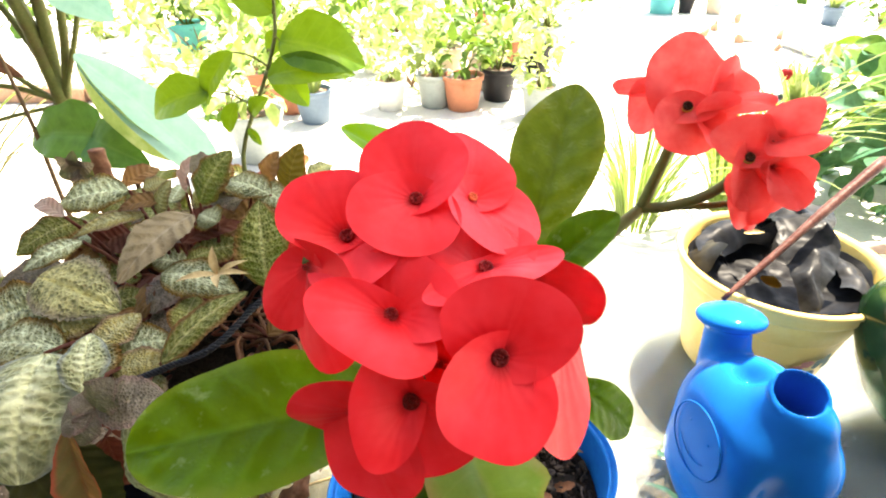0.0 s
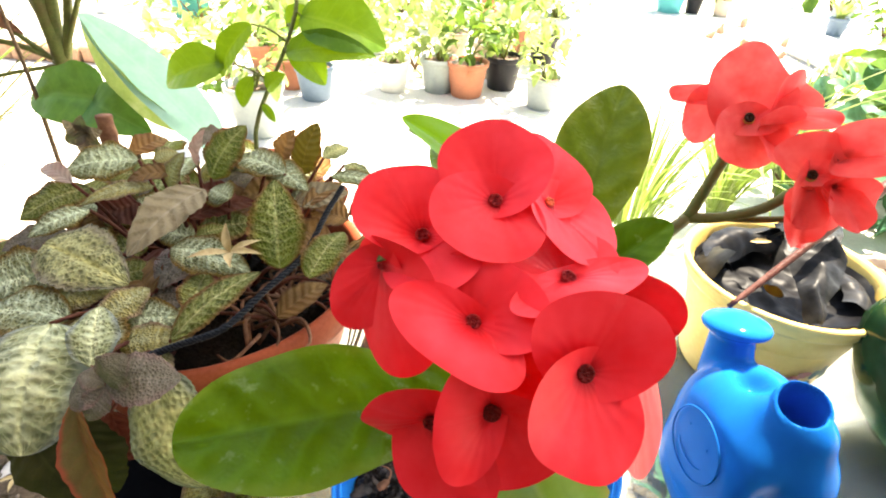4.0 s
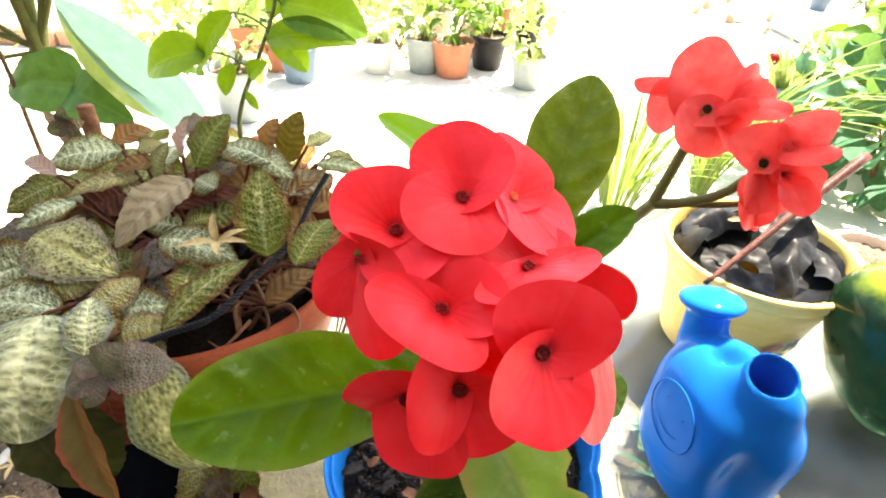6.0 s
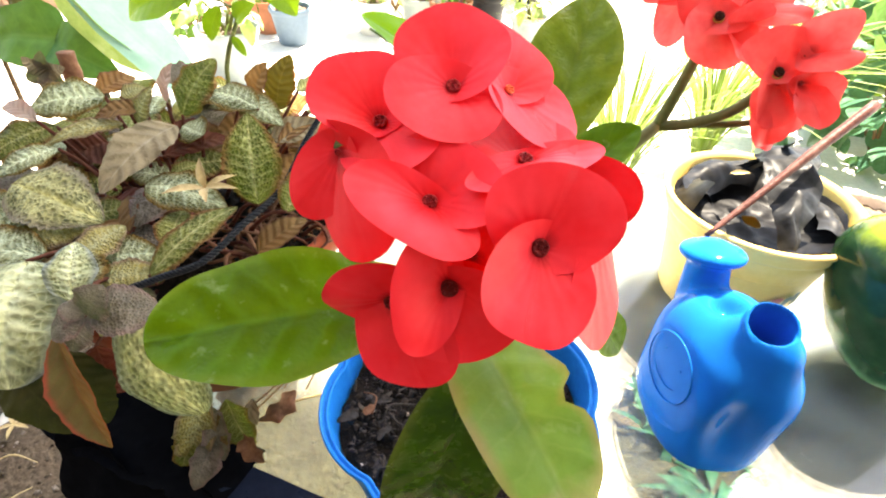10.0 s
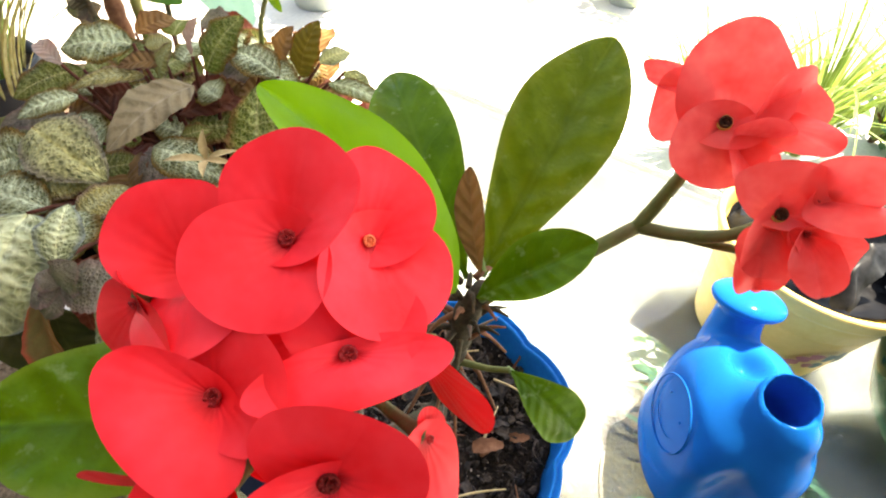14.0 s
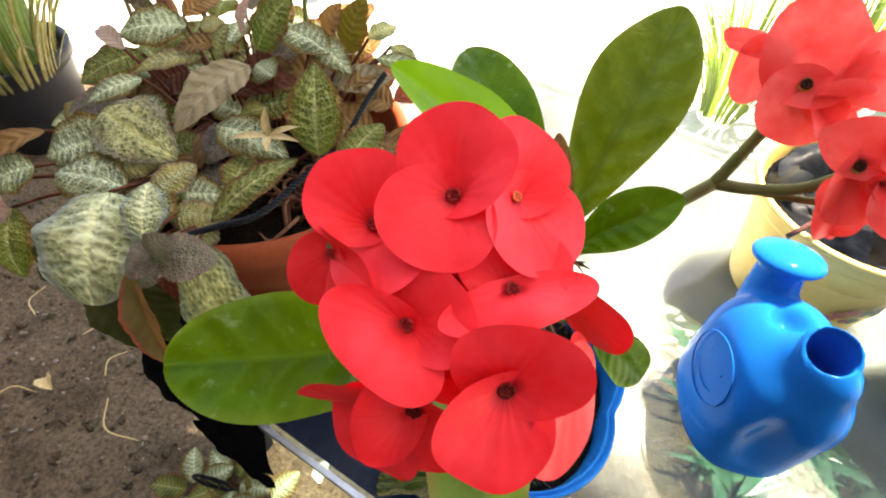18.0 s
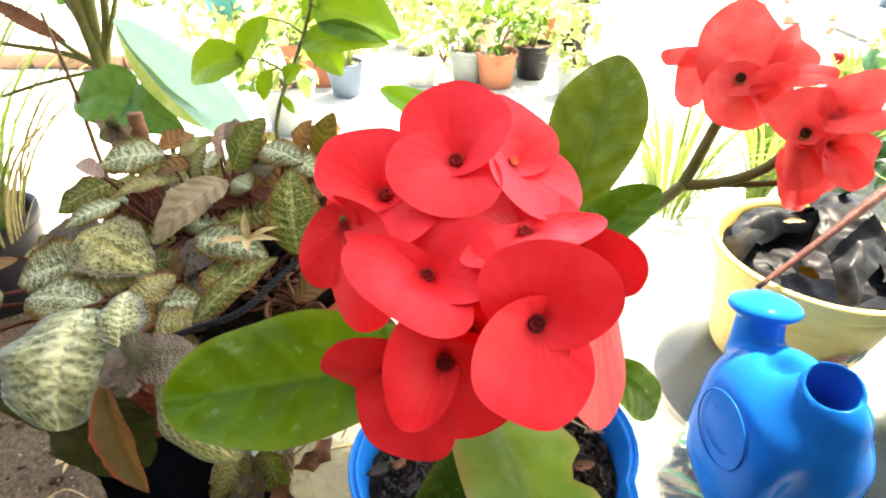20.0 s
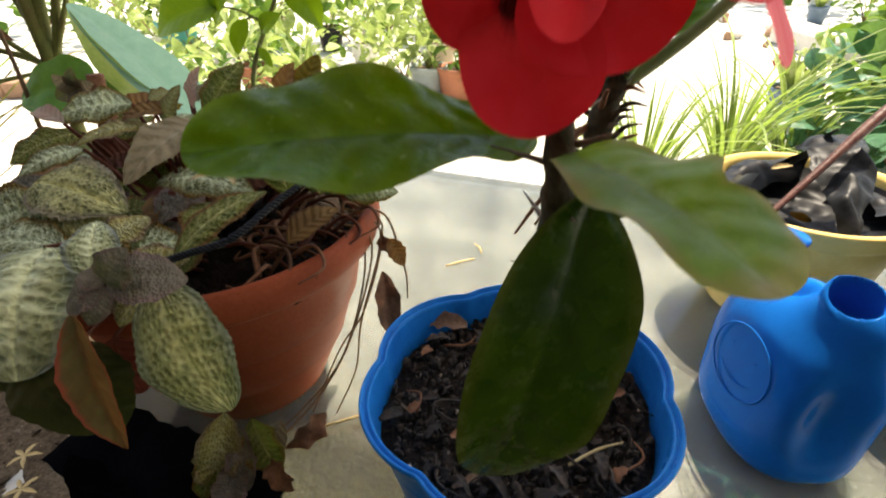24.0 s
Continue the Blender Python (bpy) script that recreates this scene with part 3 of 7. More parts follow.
def leaf(base, tip, width, normal, bend=0.12, cup=0.12, wave=0.0, shape=OVAL, nu=16, nv=8, serration=0.0, seed=0, droop=0.0, bm=None, lobed=0.0, waves=2.6, quilted=0.0, rows_of_cells=8.0, notch=None):
    """A leaf blade from base to tip, with fold, arch, wavy and toothed edges. Its map runs along and across the blade."""
    bm = bm or bmesh.new()
    uv = bm.loops.layers.uv.verify()
    base, tip = Vector(base), Vector(tip)
    axis = tip - base
    size = axis.length
    x = axis / size
    n = Vector(normal)
    n = (n - x * n.dot(x)).normalized()
    y = n.cross(x)
    rows = []
    for i in range(nu + 1):
        u = 0.5 - 0.5 * math.cos(math.pi * i / nu)
        half = 0.5 * width * max(0.0, math.sin(math.pi * min(1.0, u ** shape[0]))) ** shape[1]
        if serration and 0 < i < nu:
            half *= 1 + serration * (1 if i % 2 else -1)
        half *= 1 + lobed * math.sin(u * 9 + seed)
        mid = base + axis * u + n * size * (bend * 4 * u * (1 - u) - droop * u * u)
        row = []
        for j in range(nv + 1):
            v = 2 * j / nv - 1
            lift = cup * abs(v) ** 1.4 * half + wave * half * v * v * math.sin(waves * math.pi * u * 2 + seed * 1.7 + (2.1 if v > 0 else 0))
            lift += 0.06 * half * noise.noise(Vector((u * 5, v * 3, seed * 3.1)))
            lift -= 0.10 * half * math.exp(-((v / 0.13) ** 2))
            if quilted:
                wander = 1.6 * noise.noise(Vector((u * 6, v * 4, seed)))
                lift += quilted * (0.5 - 0.5 * math.sin(u * rows_of_cells * 6.283 - abs(v) * 7 + wander)) * (0.5 - 0.5 * math.cos(abs(v) * 3.2 * 6.283 + wander)) * (1 - v ** 4)
            wide = half
            if notch and v * notch[1] > 0:
                wide *= 1 - notch[2] * math.exp(-((u - notch[0]) / 0.055) ** 2)
            row.append((bm.verts.new(mid + y * v * wide + n * lift), (u, 0.5 + 0.5 * v)))
        rows.append(row)
    for a, b in zip(rows, rows[1:]):
        for j in range(nv):
            quad = (a[j], a[j + 1], b[j + 1], b[j])
            face = bm.faces.new([q[0] for q in quad])
            for loop, q in zip(face.loops, quad):
                loop[uv].uv = q[1]
    return bm


def blob(bm, centre, size, seed, flat=1.0):
    """A small uneven lump (soil crumb, pebble)."""
    made = bmesh.ops.create_icosphere(bm, subdivisions=1, radius=size)
    turn = Euler((seed * 1.3, seed * 2.1, seed * 0.7)).to_matrix()
    for v in made["verts"]:
        k = 0.75 + 0.5 * noise.noise(v.co * (1.1 / size) + Vector((seed, 0, seed * 2)))
        v.co = turn @ Vector((v.co.x * k * 1.25, v.co.y * k, v.co.z * k * flat)) + Vector(centre)
    return bm


def sdf_mesh(field, low, high, cell):
    """Surface nets: turns a signed distance field into a smooth closed mesh."""
    count = [int(math.ceil((h - l) / cell)) + 1 for l, h in zip(low, high)]
    axes = [l + cell * np.arange(c) for l, c in zip(low, count)]
    x, y, z = np.meshgrid(*axes, indexing="ij")
    d = field(x, y, z)
    inside = d < 0
    corners = [(i, j, k) for i in (0, 1) for j in (0, 1) for k in (0, 1)]
    shape = tuple(c - 1 for c in count)

    def at(a, o):
        return a[o[0]:o[0] + shape[0], o[1]:o[1] + shape[1], o[2]:o[2] + shape[2]]

    total, hits = np.zeros((*shape, 3)), np.zeros(shape)
    for a in corners:
        for axis in range(3):
            if a[axis]:
                continue
            b = tuple(1 if q == axis else a[q] for q in range(3))
            da, db = at(d, a), at(d, b)
            cross = (da < 0) != (db < 0)
            t = np.where(cross, da / np.where(cross, da - db, 1.0), 0.0)
            for q in range(3):
                total[..., q] += np.where(cross, a[q] + (t if q == axis else 0.0), 0.0)
            hits += cross
    used = hits > 0
    index = np.full(shape, -1)
    index[used] = np.arange(used.sum())
    cellpos = np.stack(np.meshgrid(*[np.arange(s) for s in shape], indexing="ij"), -1)[used]
    verts = np.array(low) + cell * (cellpos + total[used] / hits[used][:, None])
    faces = []
    for axis in range(3):
        u, v = (axis + 1) % 3, (axis + 2) % 3
        a = [slice(None)] * 3
        b = [slice(None)] * 3
        a[axis], b[axis] = slice(0, -1), slice(1, None)
        change = np.argwhere(inside[tuple(a)] != inside[tuple(b)])
        for p in change:
            if p[u] == 0 or p[v] == 0 or p[u] >= shape[u] or p[v] >= shape[v] or p[axis] >= shape[axis]:
                continue
            ring = []
            for du, dv in ((-1, -1), (0, -1), (0, 0), (-1, 0)):
                q = list(p)
                q[u] += du
                q[v] += dv
                ring.append(int(index[tuple(q)]))
            if min(ring) < 0:
                continue
            faces.append(ring if inside[tuple(p)] else ring[::-1])
    bm = bmesh.new()
    made = [bm.verts.new(q) for q in verts]
    for ring in faces:
        bm.faces.new([made[i] for i in ring])
    return bm


def join_smooth(a, b, k):
    h = np.clip(0.5 + 0.5 * (b - a) / k, 0, 1)
    return b + (a - b) * h - k * h * (1 - h)


def cut_smooth(a, b, k):
    return -join_smooth(-a, b, k)


def capsule(x, y, z, a, b, ra, rb):
    a, b = np.array(a), np.array(b)
    ab = b - a
    t = np.clip(((x - a[0]) * ab[0] + (y - a[1]) * ab[1] + (z - a[2]) * ab[2]) / ab.dot(ab), 0, 1)
    return np.sqrt((x - a[0] - t * ab[0]) ** 2 + (y - a[1] - t * ab[1]) ** 2 + (z - a[2] - t * ab[2]) ** 2) - (ra + (rb - ra) * t)


def egg(x, y, z, c, r):
    k = np.sqrt(((x - c[0]) / r[0]) ** 2 + ((y - c[1]) / r[1]) ** 2 + ((z - c[2]) / r[2]) ** 2)
    return (k - 1) * min(r)

# ---- ground ----


def sheet(x0, x1, y0, y1, z, nx, ny, rise=0.0, scale=3.0, outline=None):
    """A level sheet with gentle unevenness; outline(x, y) says which squares stay."""
    bm = bmesh.new()
    grid = [[bm.verts.new((x0 + (x1 - x0) * i / nx, y0 + (y1 - y0) * j / ny,
                           z + rise * noise.fractal(Vector((x0 + (x1 - x0) * i / nx, y0 + (y1 - y0) * j / ny, 0)) * scale, 0.8, 2.0, 4)))
             for j in range(ny + 1)] for i in range(nx + 1)]
    for i in range(nx):
        for j in range(ny):
            c = (grid[i][j].co + grid[i + 1][j + 1].co) / 2
            if outline is None or outline(c.x, c.y):
                bm.faces.new((grid[i][j], grid[i + 1][j], grid[i + 1][j + 1], grid[i][j + 1]))
    bmesh.ops.delete(bm, geom=[v for v in bm.verts if not v.link_faces], context="VERTS")
    return bm


setting("ground", sheet(-60, 60, -60, 60, GROUND, 60, 60, 0.0), CONCRETE, "pale sunlit concrete and sand yard", "ground")
setting("ground_bed", sheet(-2.6, 1.75, -1.2, 1.35, GROUND + 0.012, 150, 100, 0.018, 5.0,
                            lambda x, y: 0.354 * x + 0.935 * y < 0.80 + 0.05 * noise.noise(Vector((x * 3, 2, 0))) and 0.935 * x - 0.354 * y < 1.35),
        EARTH, "bare dark earth with small stones beside and under the table", "soil", True)

# ---- glass table ----
# its long edges run along U; V points to the far edge
U, V = Vector((0.935, -0.354, 0)), Vector((0.354, 0.935, 0))


def slab(u0, u1, v0, v1, z0, z1, bevel=0.0):
    bm = bmesh.new()
    bmesh.ops.create_cube(bm, size=1)
    for q in bm.verts:
        u, v = (u0 + u1) / 2 + q.co.x * (u1 - u0), (v0 + v1) / 2 + q.co.y * (v1 - v0)
        z = (z0 + z1) / 2 + q.co.z * (z1 - z0)
        q.co = U * u + V * v + Vector((0, 0, z))
    if bevel:
        bmesh.ops.bevel(bm, geom=bm.edges[:], offset=bevel, segments=2, affect="EDGES")
    return bm


TABLE = dict(u0=-0.50, u1=0.90, v0=0.137, v1=0.937)
table = thing("glass_table", "low table with a dusty clear glass top and dark painted border", "table", (0.1, 0.5, GROUND))
glass_top = part("glass_top", slab(TABLE["u0"], TABLE["u1"], TABLE["v0"], TABLE["v1"], TOP - 0.008, TOP, 0.0015), GLASS, table, "dusty clear glass sheet", False)
part("border", slab(TABLE["u0"], TABLE["u1"], TABLE["v0"] + 0.004, TABLE["v0"] + 0.052, TOP + 0.0003, TOP + 0.0011), NAVY_BAND, table, "dark navy border along the glass edge", False)
part("edge_trim", slab(-0.268, TABLE["u1"], TABLE["v0"] - 0.007, TABLE["v0"] - 0.001, TOP - 0.013, TOP + 0.001, 0.001), ALUMINIUM, table, "bright metal edge strip", False)
part("edge_trim", slab(TABLE["u0"], TABLE["u1"], TABLE["v1"] + 0.001, TABLE["v1"] + 0.007, TOP - 0.013, TOP + 0.001, 0.001), ALUMINIUM, table, "bright metal edge strip", False)
for lu in (TABLE["u0"] + 0.06, TABLE["u1"] - 0.06):
    for lv in (TABLE["v0"] + 0.03, TABLE["v1"] - 0.03):
        part("leg", slab(lu - 0.02, lu + 0.02, lv - 0.02, lv + 0.02, GROUND, TOP - 0.0145, 0.003), NAVY_BAND, table, "", False)
# a small pale maker's stamp that cannot be read, near the far edge
for k in range(5):
    part("stamp_mark", slab(0.030 + 0.009 * k, 0.036 + 0.009 * k, 0.868, 0.874 if k % 2 else 0.876, TOP + 0.0006, TOP + 0.0010), CONCRETE, table, "", False)

# ---- flower of the crown of thorns ----


def bract(eye, tip, normal, width, side=0.4, flare=0.6, twist=0.0, wave=0.05, seed=0, overlap=0.30, fold=0.0, curl=0.0):
    """One rounded kidney-shaped bract of a shallow funnel. It grows from the eye to tip; side: how steeply its lobes rise,
    twist: which lobe lies over the other bract, fold: creased along its middle, curl: rim rolled back."""
    bm = bmesh.new()
    uv = bm.loops.layers.uv.verify()
    eye, n = Vector(eye), Vector(normal).normalized()
    v = Vector(tip) - eye
    rise = v.dot(n)
    x = v - n * rise
    length = x.length
    x /= length
    y = n.cross(x)
    steep = rise / length
    a, b, c = length * (0.5 + overlap / 2), width / 2, length * (0.5 - overlap / 2)
    rim, rings = 48, 11
    rows = []
    for s in range(1, rings + 1):
        f = s / rings
        row = []
        for k in range(rim):
            p = 2 * math.pi * k / rim
            ox, oy = c + a * math.cos(p), b * math.sin(p) * (1 + 0.08 * math.cos(p))
            ox *= 1 + 0.018 * math.sin(3 * p + seed) + 0.010 * math.sin(5 * p + 2 * seed)
            lx, ly = ox * f, oy * f
            far = math.hypot(lx, ly)
            r, ahead, across = far / length, lx / far, ly / far
            slope = side + (steep - side) * max(0.0, ahead) ** 1.5
            up = slope * r * (1 + flare * max(-0.2, 1 - r))
            up -= curl * max(0.0, r - 0.6) ** 2 * 2
            up -= twist * across * r * (1 - 0.7 * max(0.0, ahead) + 0.8 * max(0.0, -ahead))
            up += wave * f * f * (math.sin(2 * p + seed) * 0.5 + 0.35 * math.sin(4 * p + seed * 2.3))
            up += fold * abs(ly) / length
            up -= 0.025 * math.exp(-((ly / (0.10 * width)) ** 2)) * f * (1 - 0.7 * f)
            row.append((bm.verts.new(eye + x * lx + y * ly + n * (up * length)), (f, k / rim)))
        rows.append(row)
    centre = (bm.verts.new(eye), (0.0, 0.5))
    for k in range(rim):
        tri = (centre, rows[0][k], rows[0][(k + 1) % rim])
        face = bm.faces.new([q[0] for q in tri])
        for loop, q in zip(face.loops, tri):
            loop[uv].uv = q[1]
    for lo, hi in zip(rows, rows[1:]):
        for k in range(rim):
            quad = (lo[k], hi[k], hi[(k + 1) % rim], lo[(k + 1) % rim])
            face = bm.faces.new([q[0] for q in quad])
            for loop, q in zip(face.loops, quad):
                loop[uv].uv = q[1]
    return bm


def flower_eye(eye, normal, size):
    """The small cup in the middle of a flower with its ring of glands."""
    n = Vector(normal).normalized()
    turn = n.to_track_quat("Z", "Y").to_matrix()
    bm = lathe([(0.3 * size, -0.2 * size), (0.8 * size, 0.1 * size), (1.0 * size, 0.5 * size), (0.8 * size, 0.62 * size), (0.55 * size, 0.35 * size), (0.2 * size, 0.25 * size)], seg=16)
    for k in range(5):
        a = k * 2 * math.pi / 5
        blob(bm, (0.72 * size * math.cos(a), 0.72 * size * math.sin(a), 0.62 * size), 0.28 * size, k + 3)
    for k in range(4):
        blob(bm, (0.22 * size * math.cos(k * 1.7), 0.22 * size * math.sin(k * 1.7), 0.5 * size), 0.2 * size, k + 9)
    for q in bm.verts:
        q.co = turn @ q.co + Vector(eye) + n * 0.0008
    return bm


def flower(plant, eye, facing, first, second, eyed="red", old=False, seed=0, stalk_from=None, **shape):
    """A pair of bracts round an eye. facing: the way the funnel opens; first, second: (x, y, z of the tip, width, lobe rise)."""
    n = Vector(facing).normalized()
    bloom = part("flower", flower_eye(eye, n, dict(red=0.0020, deep=0.0023, dark=0.0020, pale=0.0015, hidden=0.0010)[eyed]), dict(red=EYE_RED, deep=EYE_DEEP, dark=EYE_DARK, pale=EYE_PALE, hidden=EYE_RED)[eyed], plant, "fading red flower with a dark centre" if old else "red flower with a dark red centre")
    for k, (tx, ty, tz, width, side) in enumerate((first, second)):
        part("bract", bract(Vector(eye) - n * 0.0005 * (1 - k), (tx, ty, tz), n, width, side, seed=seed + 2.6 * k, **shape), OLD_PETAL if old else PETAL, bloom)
    if old and eyed == "dark":
        part("eye_rim", bmesh_ring(eye, n, 0.0022, 0.00035), EYE_RIM, bloom, "pale yellow rim")
    if stalk_from:
        s, e = Vector(stalk_from), Vector(eye)
        part("flower_stalk", tube([s, s.lerp(e, 0.5) + Vector((0, 0, -0.003)), e - n * 0.004, e - n * 0.0008], [0.0016, 0.0014, 0.0018, 0.0022], 8, 5), STALK, bloom, "green flower stalk")
    return bloom


def bmesh_ring(centre, normal, radius, thick):
    bm = bmesh.new()
    turn = Vector(normal).normalized().to_track_quat("Z", "Y").to_matrix()
    pts = [Vector(centre) + turn @ Vector((radius * math.cos(a), radius * math.sin(a), 0.0006)) for a in [2 * math.pi * k / 18 for k in range(19)]]
    return tube(pts, thick, 6, 0, bm)


# ---- the crown of thorns in the blue pot ----
plant = thing("crown_of_thorns", "thorny plant with red flower clusters and broad green leaves", "plant", (0.032, 0.25, -0.03))
part("stem", tube([(0.034, 0.245, -0.05), (0.036, 0.235, 0.02), (0.040, 0.222, 0.09), (0.044, 0.208, 0.16), (0.047, 0.198, 0.215), (0.052, 0.195, 0.238)],
                  [0.0085, 0.007, 0.0058, 0.0052, 0.0052, 0.004], 14, 8, ridge=0.35), STEM_GREY, plant, "grey-brown thorny stem")
part("stem", tube([(0.040, 0.220, 0.085), (0.030, 0.185, 0.13), (0.020, 0.150, 0.18), (0.016, 0.130, 0.22), (0.014, 0.132, 0.248)],
                  [0.0052, 0.0048, 0.0046, 0.005, 0.004], 14, 8, ridge=0.35), STEM_GREY, plant, "grey-brown thorny stem")
rng = random.Random(4)
for path, count in (([(0.036, 0.235, 0.02), (0.040, 0.222, 0.09), (0.044, 0.208, 0.16), (0.049, 0.197, 0.225)], 16),
                    ([(0.030, 0.185, 0.13), (0.020, 0.150, 0.18), (0.016, 0.131, 0.225), (0.014, 0.132, 0.240)], 14)):
    line = smooth_points(path, 12)
    for k in range(count):
        c = line[int((k + 0.5) / count * (len(line) - 1))]
        a = k * 2.4 + rng.random()
        out = Vector((math.cos(a), math.sin(a), 0.15 + 0.3 * rng.random())).normalized()
        size = 0.012 + 0.008 * rng.random()
        part("thorn", tube([c + out * 0.005, c + out * (0.005 + size * 0.5), c + out * (0.005 + size)], [0.0014, 0.0008, 0.0002], 6, 2), THORN, plant)


def milii_leaf(base, tip, width, normal, bend, cup, wave, material=MILII_LEAF, label="", seed=1, droop=0.0, lobed=0.0, petiole=None, shape=OBOVATE, notch=None):
    made = part("leaf", leaf(base, tip, width, normal, bend, cup, wave, shape, 32, 12, 0.0, seed, droop, None, lobed, 2.0, notch=notch), material, plant, label)
    b, t = Vector(base), Vector(tip)
    x = (t - b).normalized()
    n = Vector(normal)
    n = (n - x * n.dot(x)).normalized()
    size = (t - b).length
    rib = [b + (t - b) * u + n * (size * (bend * 4 * u * (1 - u) - droop * u * u) - 0.0032 - 0.05 * width * math.sin(math.pi * u)) for u in (0.0, 0.2, 0.4, 0.6, 0.8, 0.95)]
    part("midrib", tube(rib, [0.0016, 0.0011, 0.0004], 6, 3), MIDRIB, made)
    if petiole:
        part("petiole", tube([petiole, b.lerp(Vector(petiole), 0.4) + Vector((0, 0, -0.002)), b], [0.0022, 0.0016, 0.0015], 8, 5), STALK, made)


milii_leaf((0.010, 0.139, 0.231), (-0.083, 0.104, 0.242), 0.044, (-0.05, -0.42, 0.88), 0.06, 0.10, 0.17, WORN_LEAF, seed=1, lobed=0.05, shape=(1.3, 0.45), label="broad dark green leaf with water marks")
milii_leaf((0.050, 0.217, 0.220), (0.086, 0.297, 0.300), 0.046, (-0.2, -0.75, 0.62), 0.05, 0.12, 0.05, OLIVE_LEAF, seed=2, lobed=0.03, label="upright green leaf")
milii_leaf((0.050, 0.190, 0.238), (0.086, 0.194, 0.275), 0.023, (-0.5, -0.5, 0.75), 0.08, 0.2, 0.02, MILII_LEAF, seed=3)
milii_leaf((0.042, 0.190, 0.240), (-0.023, 0.189, 0.315), 0.035, (0.30, -0.20, 0.93), 0.12, 0.15, 0.04, YOUNG_LEAF, seed=4, shape=(1.15, 0.55), label="bright fresh green leaf")
milii_leaf((0.044, 0.210, 0.226), (-0.013, 0.296, 0.266), 0.038, (0.15, -0.75, 0.6), 0.10, 0.15, 0.05, seed=5)
milii_leaf((0.026, 0.126, 0.218), (-0.002, 0.122, 0.086), 0.056, (0.1, -1.0, 0.15), 0.10, 0.10, 0.06, SHADE_SIDE_LEAF, seed=6, lobed=0.045, shape=(0.95, 0.55), label="green leaf hanging over the soil, its colour darkened for shade")
milii_leaf((0.018, 0.124, 0.232), (0.044, 0.060, 0.229), 0.038, (0.05, -0.25, 0.95), 0.07, 0.08, 0.16, SKY_LIT_LEAF, seed=7, shape=(0.95, 0.42), lobed=0.06, notch=(0.58, 1, 0.40), droop=0.0, label="wavy green leaf with a dry brown edge")
milii_leaf((0.073, 0.203, 0.172), (0.116, 0.198, 0.133), 0.028, (0.4, -0.6, 0.6), 0.10, 0.12, 0.10, seed=8, petiole=(0.046, 0.206, 0.165))
milii_leaf((0.050, 0.205, 0.235), (0.038, 0.222, 0.275), 0.012, (-0.2, -0.8, 0.4), 0.10, 0.4, 0.0, EPISCIA["brown"], seed=9, label="small folded brown-green leaf")

# main flower head
HUB = (0.012, 0.140, 0.262)
part("flower_stalk", tube([(0.014, 0.132, 0.245), (0.013, 0.136, 0.256), HUB], [0.0035, 0.003, 0.0028], 10, 5), STALK, plant, "thick green flower stalk")
flower(plant, (0.0081, 0.1371, 0.3113), (0.02, -0.52, 0.85), (0.006, 0.154, 0.3280, 0.0310, 0.42), (0.002, 0.1150, 0.3082, 0.0305, 0.40), seed=1.1, stalk_from=HUB, twist=0.16)
flower(plant, (-0.0108, 0.1286, 0.3043), (-0.08, -0.48, 0.87), (-0.0235, 0.1385, 0.3185, 0.0280, 0.42), (-0.003, 0.1085, 0.3025, 0.0270, 0.10), seed=0.3, stalk_from=HUB, twist=-0.16)
flower(plant, (0.0236, 0.1436, 0.3084), (0.48, -0.36, 0.80), (0.024, 0.1610, 0.3215, 0.0265, 0.35), (0.0390, 0.1280, 0.3005, 0.0330, 0.30), "pale", seed=6.0, stalk_from=HUB, twist=0.12)
flower(plant, (0.0269, 0.1192, 0.2999), (0.16, -0.40, 0.90), (0.0240, 0.1385, 0.3040, 0.0310, 0.18), (0.0335, 0.1068, 0.3038, 0.0420, 0.24), seed=5.2, stalk_from=HUB, twist=0.05, flare=0.9)
flower(plant, (0.0294, 0.0987, 0.2885), (0.22, -0.80, 0.56), (0.0345, 0.1038, 0.3088, 0.0335, 0.36), (0.0260, 0.0772, 0.2770, 0.0300, 0.42), "deep", seed=3.1, stalk_from=HUB, twist=0.16)
flower(plant, (0.0032, 0.1066, 0.2945), (-0.10, -0.55, 0.83), (0.0135, 0.1145, 0.3062, 0.0325, 0.32), (-0.0062, 0.0892, 0.2988, 0.0350, 0.46), seed=2.2, stalk_from=HUB, twist=0.16)
flower(plant, (0.0084, 0.0926, 0.2806), (-0.05, -0.93, 0.36), (-0.0052, 0.0825, 0.2850, 0.0300, 0.42), (0.0140, 0.0830, 0.2640, 0.0320, 0.22), "deep", seed=4.4, stalk_from=HUB, twist=-0.16)
flower(plant, (-0.0050, 0.0940, 0.2740), (-0.28, -0.95, 0.08), (-0.0205, 0.0900, 0.2825, 0.0250, 0.15), (0.0035, 0.0815, 0.2525, 0.0275, 0.12), "deep", seed=8.3, stalk_from=HUB, wave=0.08, twist=0.1)
flower(plant, (-0.0205, 0.1200, 0.3010), (-0.40, -0.91, 0.05), (-0.0325, 0.1170, 0.2830, 0.0180, 0.10), (-0.0108, 0.1020, 0.2795, 0.0300, -0.05), "hidden", seed=7.0, stalk_from=HUB, twist=-0.1)
flower(plant, (0.0400, 0.1270, 0.2935), (-0.35, -0.80, -0.10), (0.0592, 0.1160, 0.2880, 0.0220, 0.05), (0.0330, 0.1380, 0.2920, 0.0120, 0.05), "hidden", seed=9.1, stalk_from=HUB, wave=0.04, overlap=0.05)
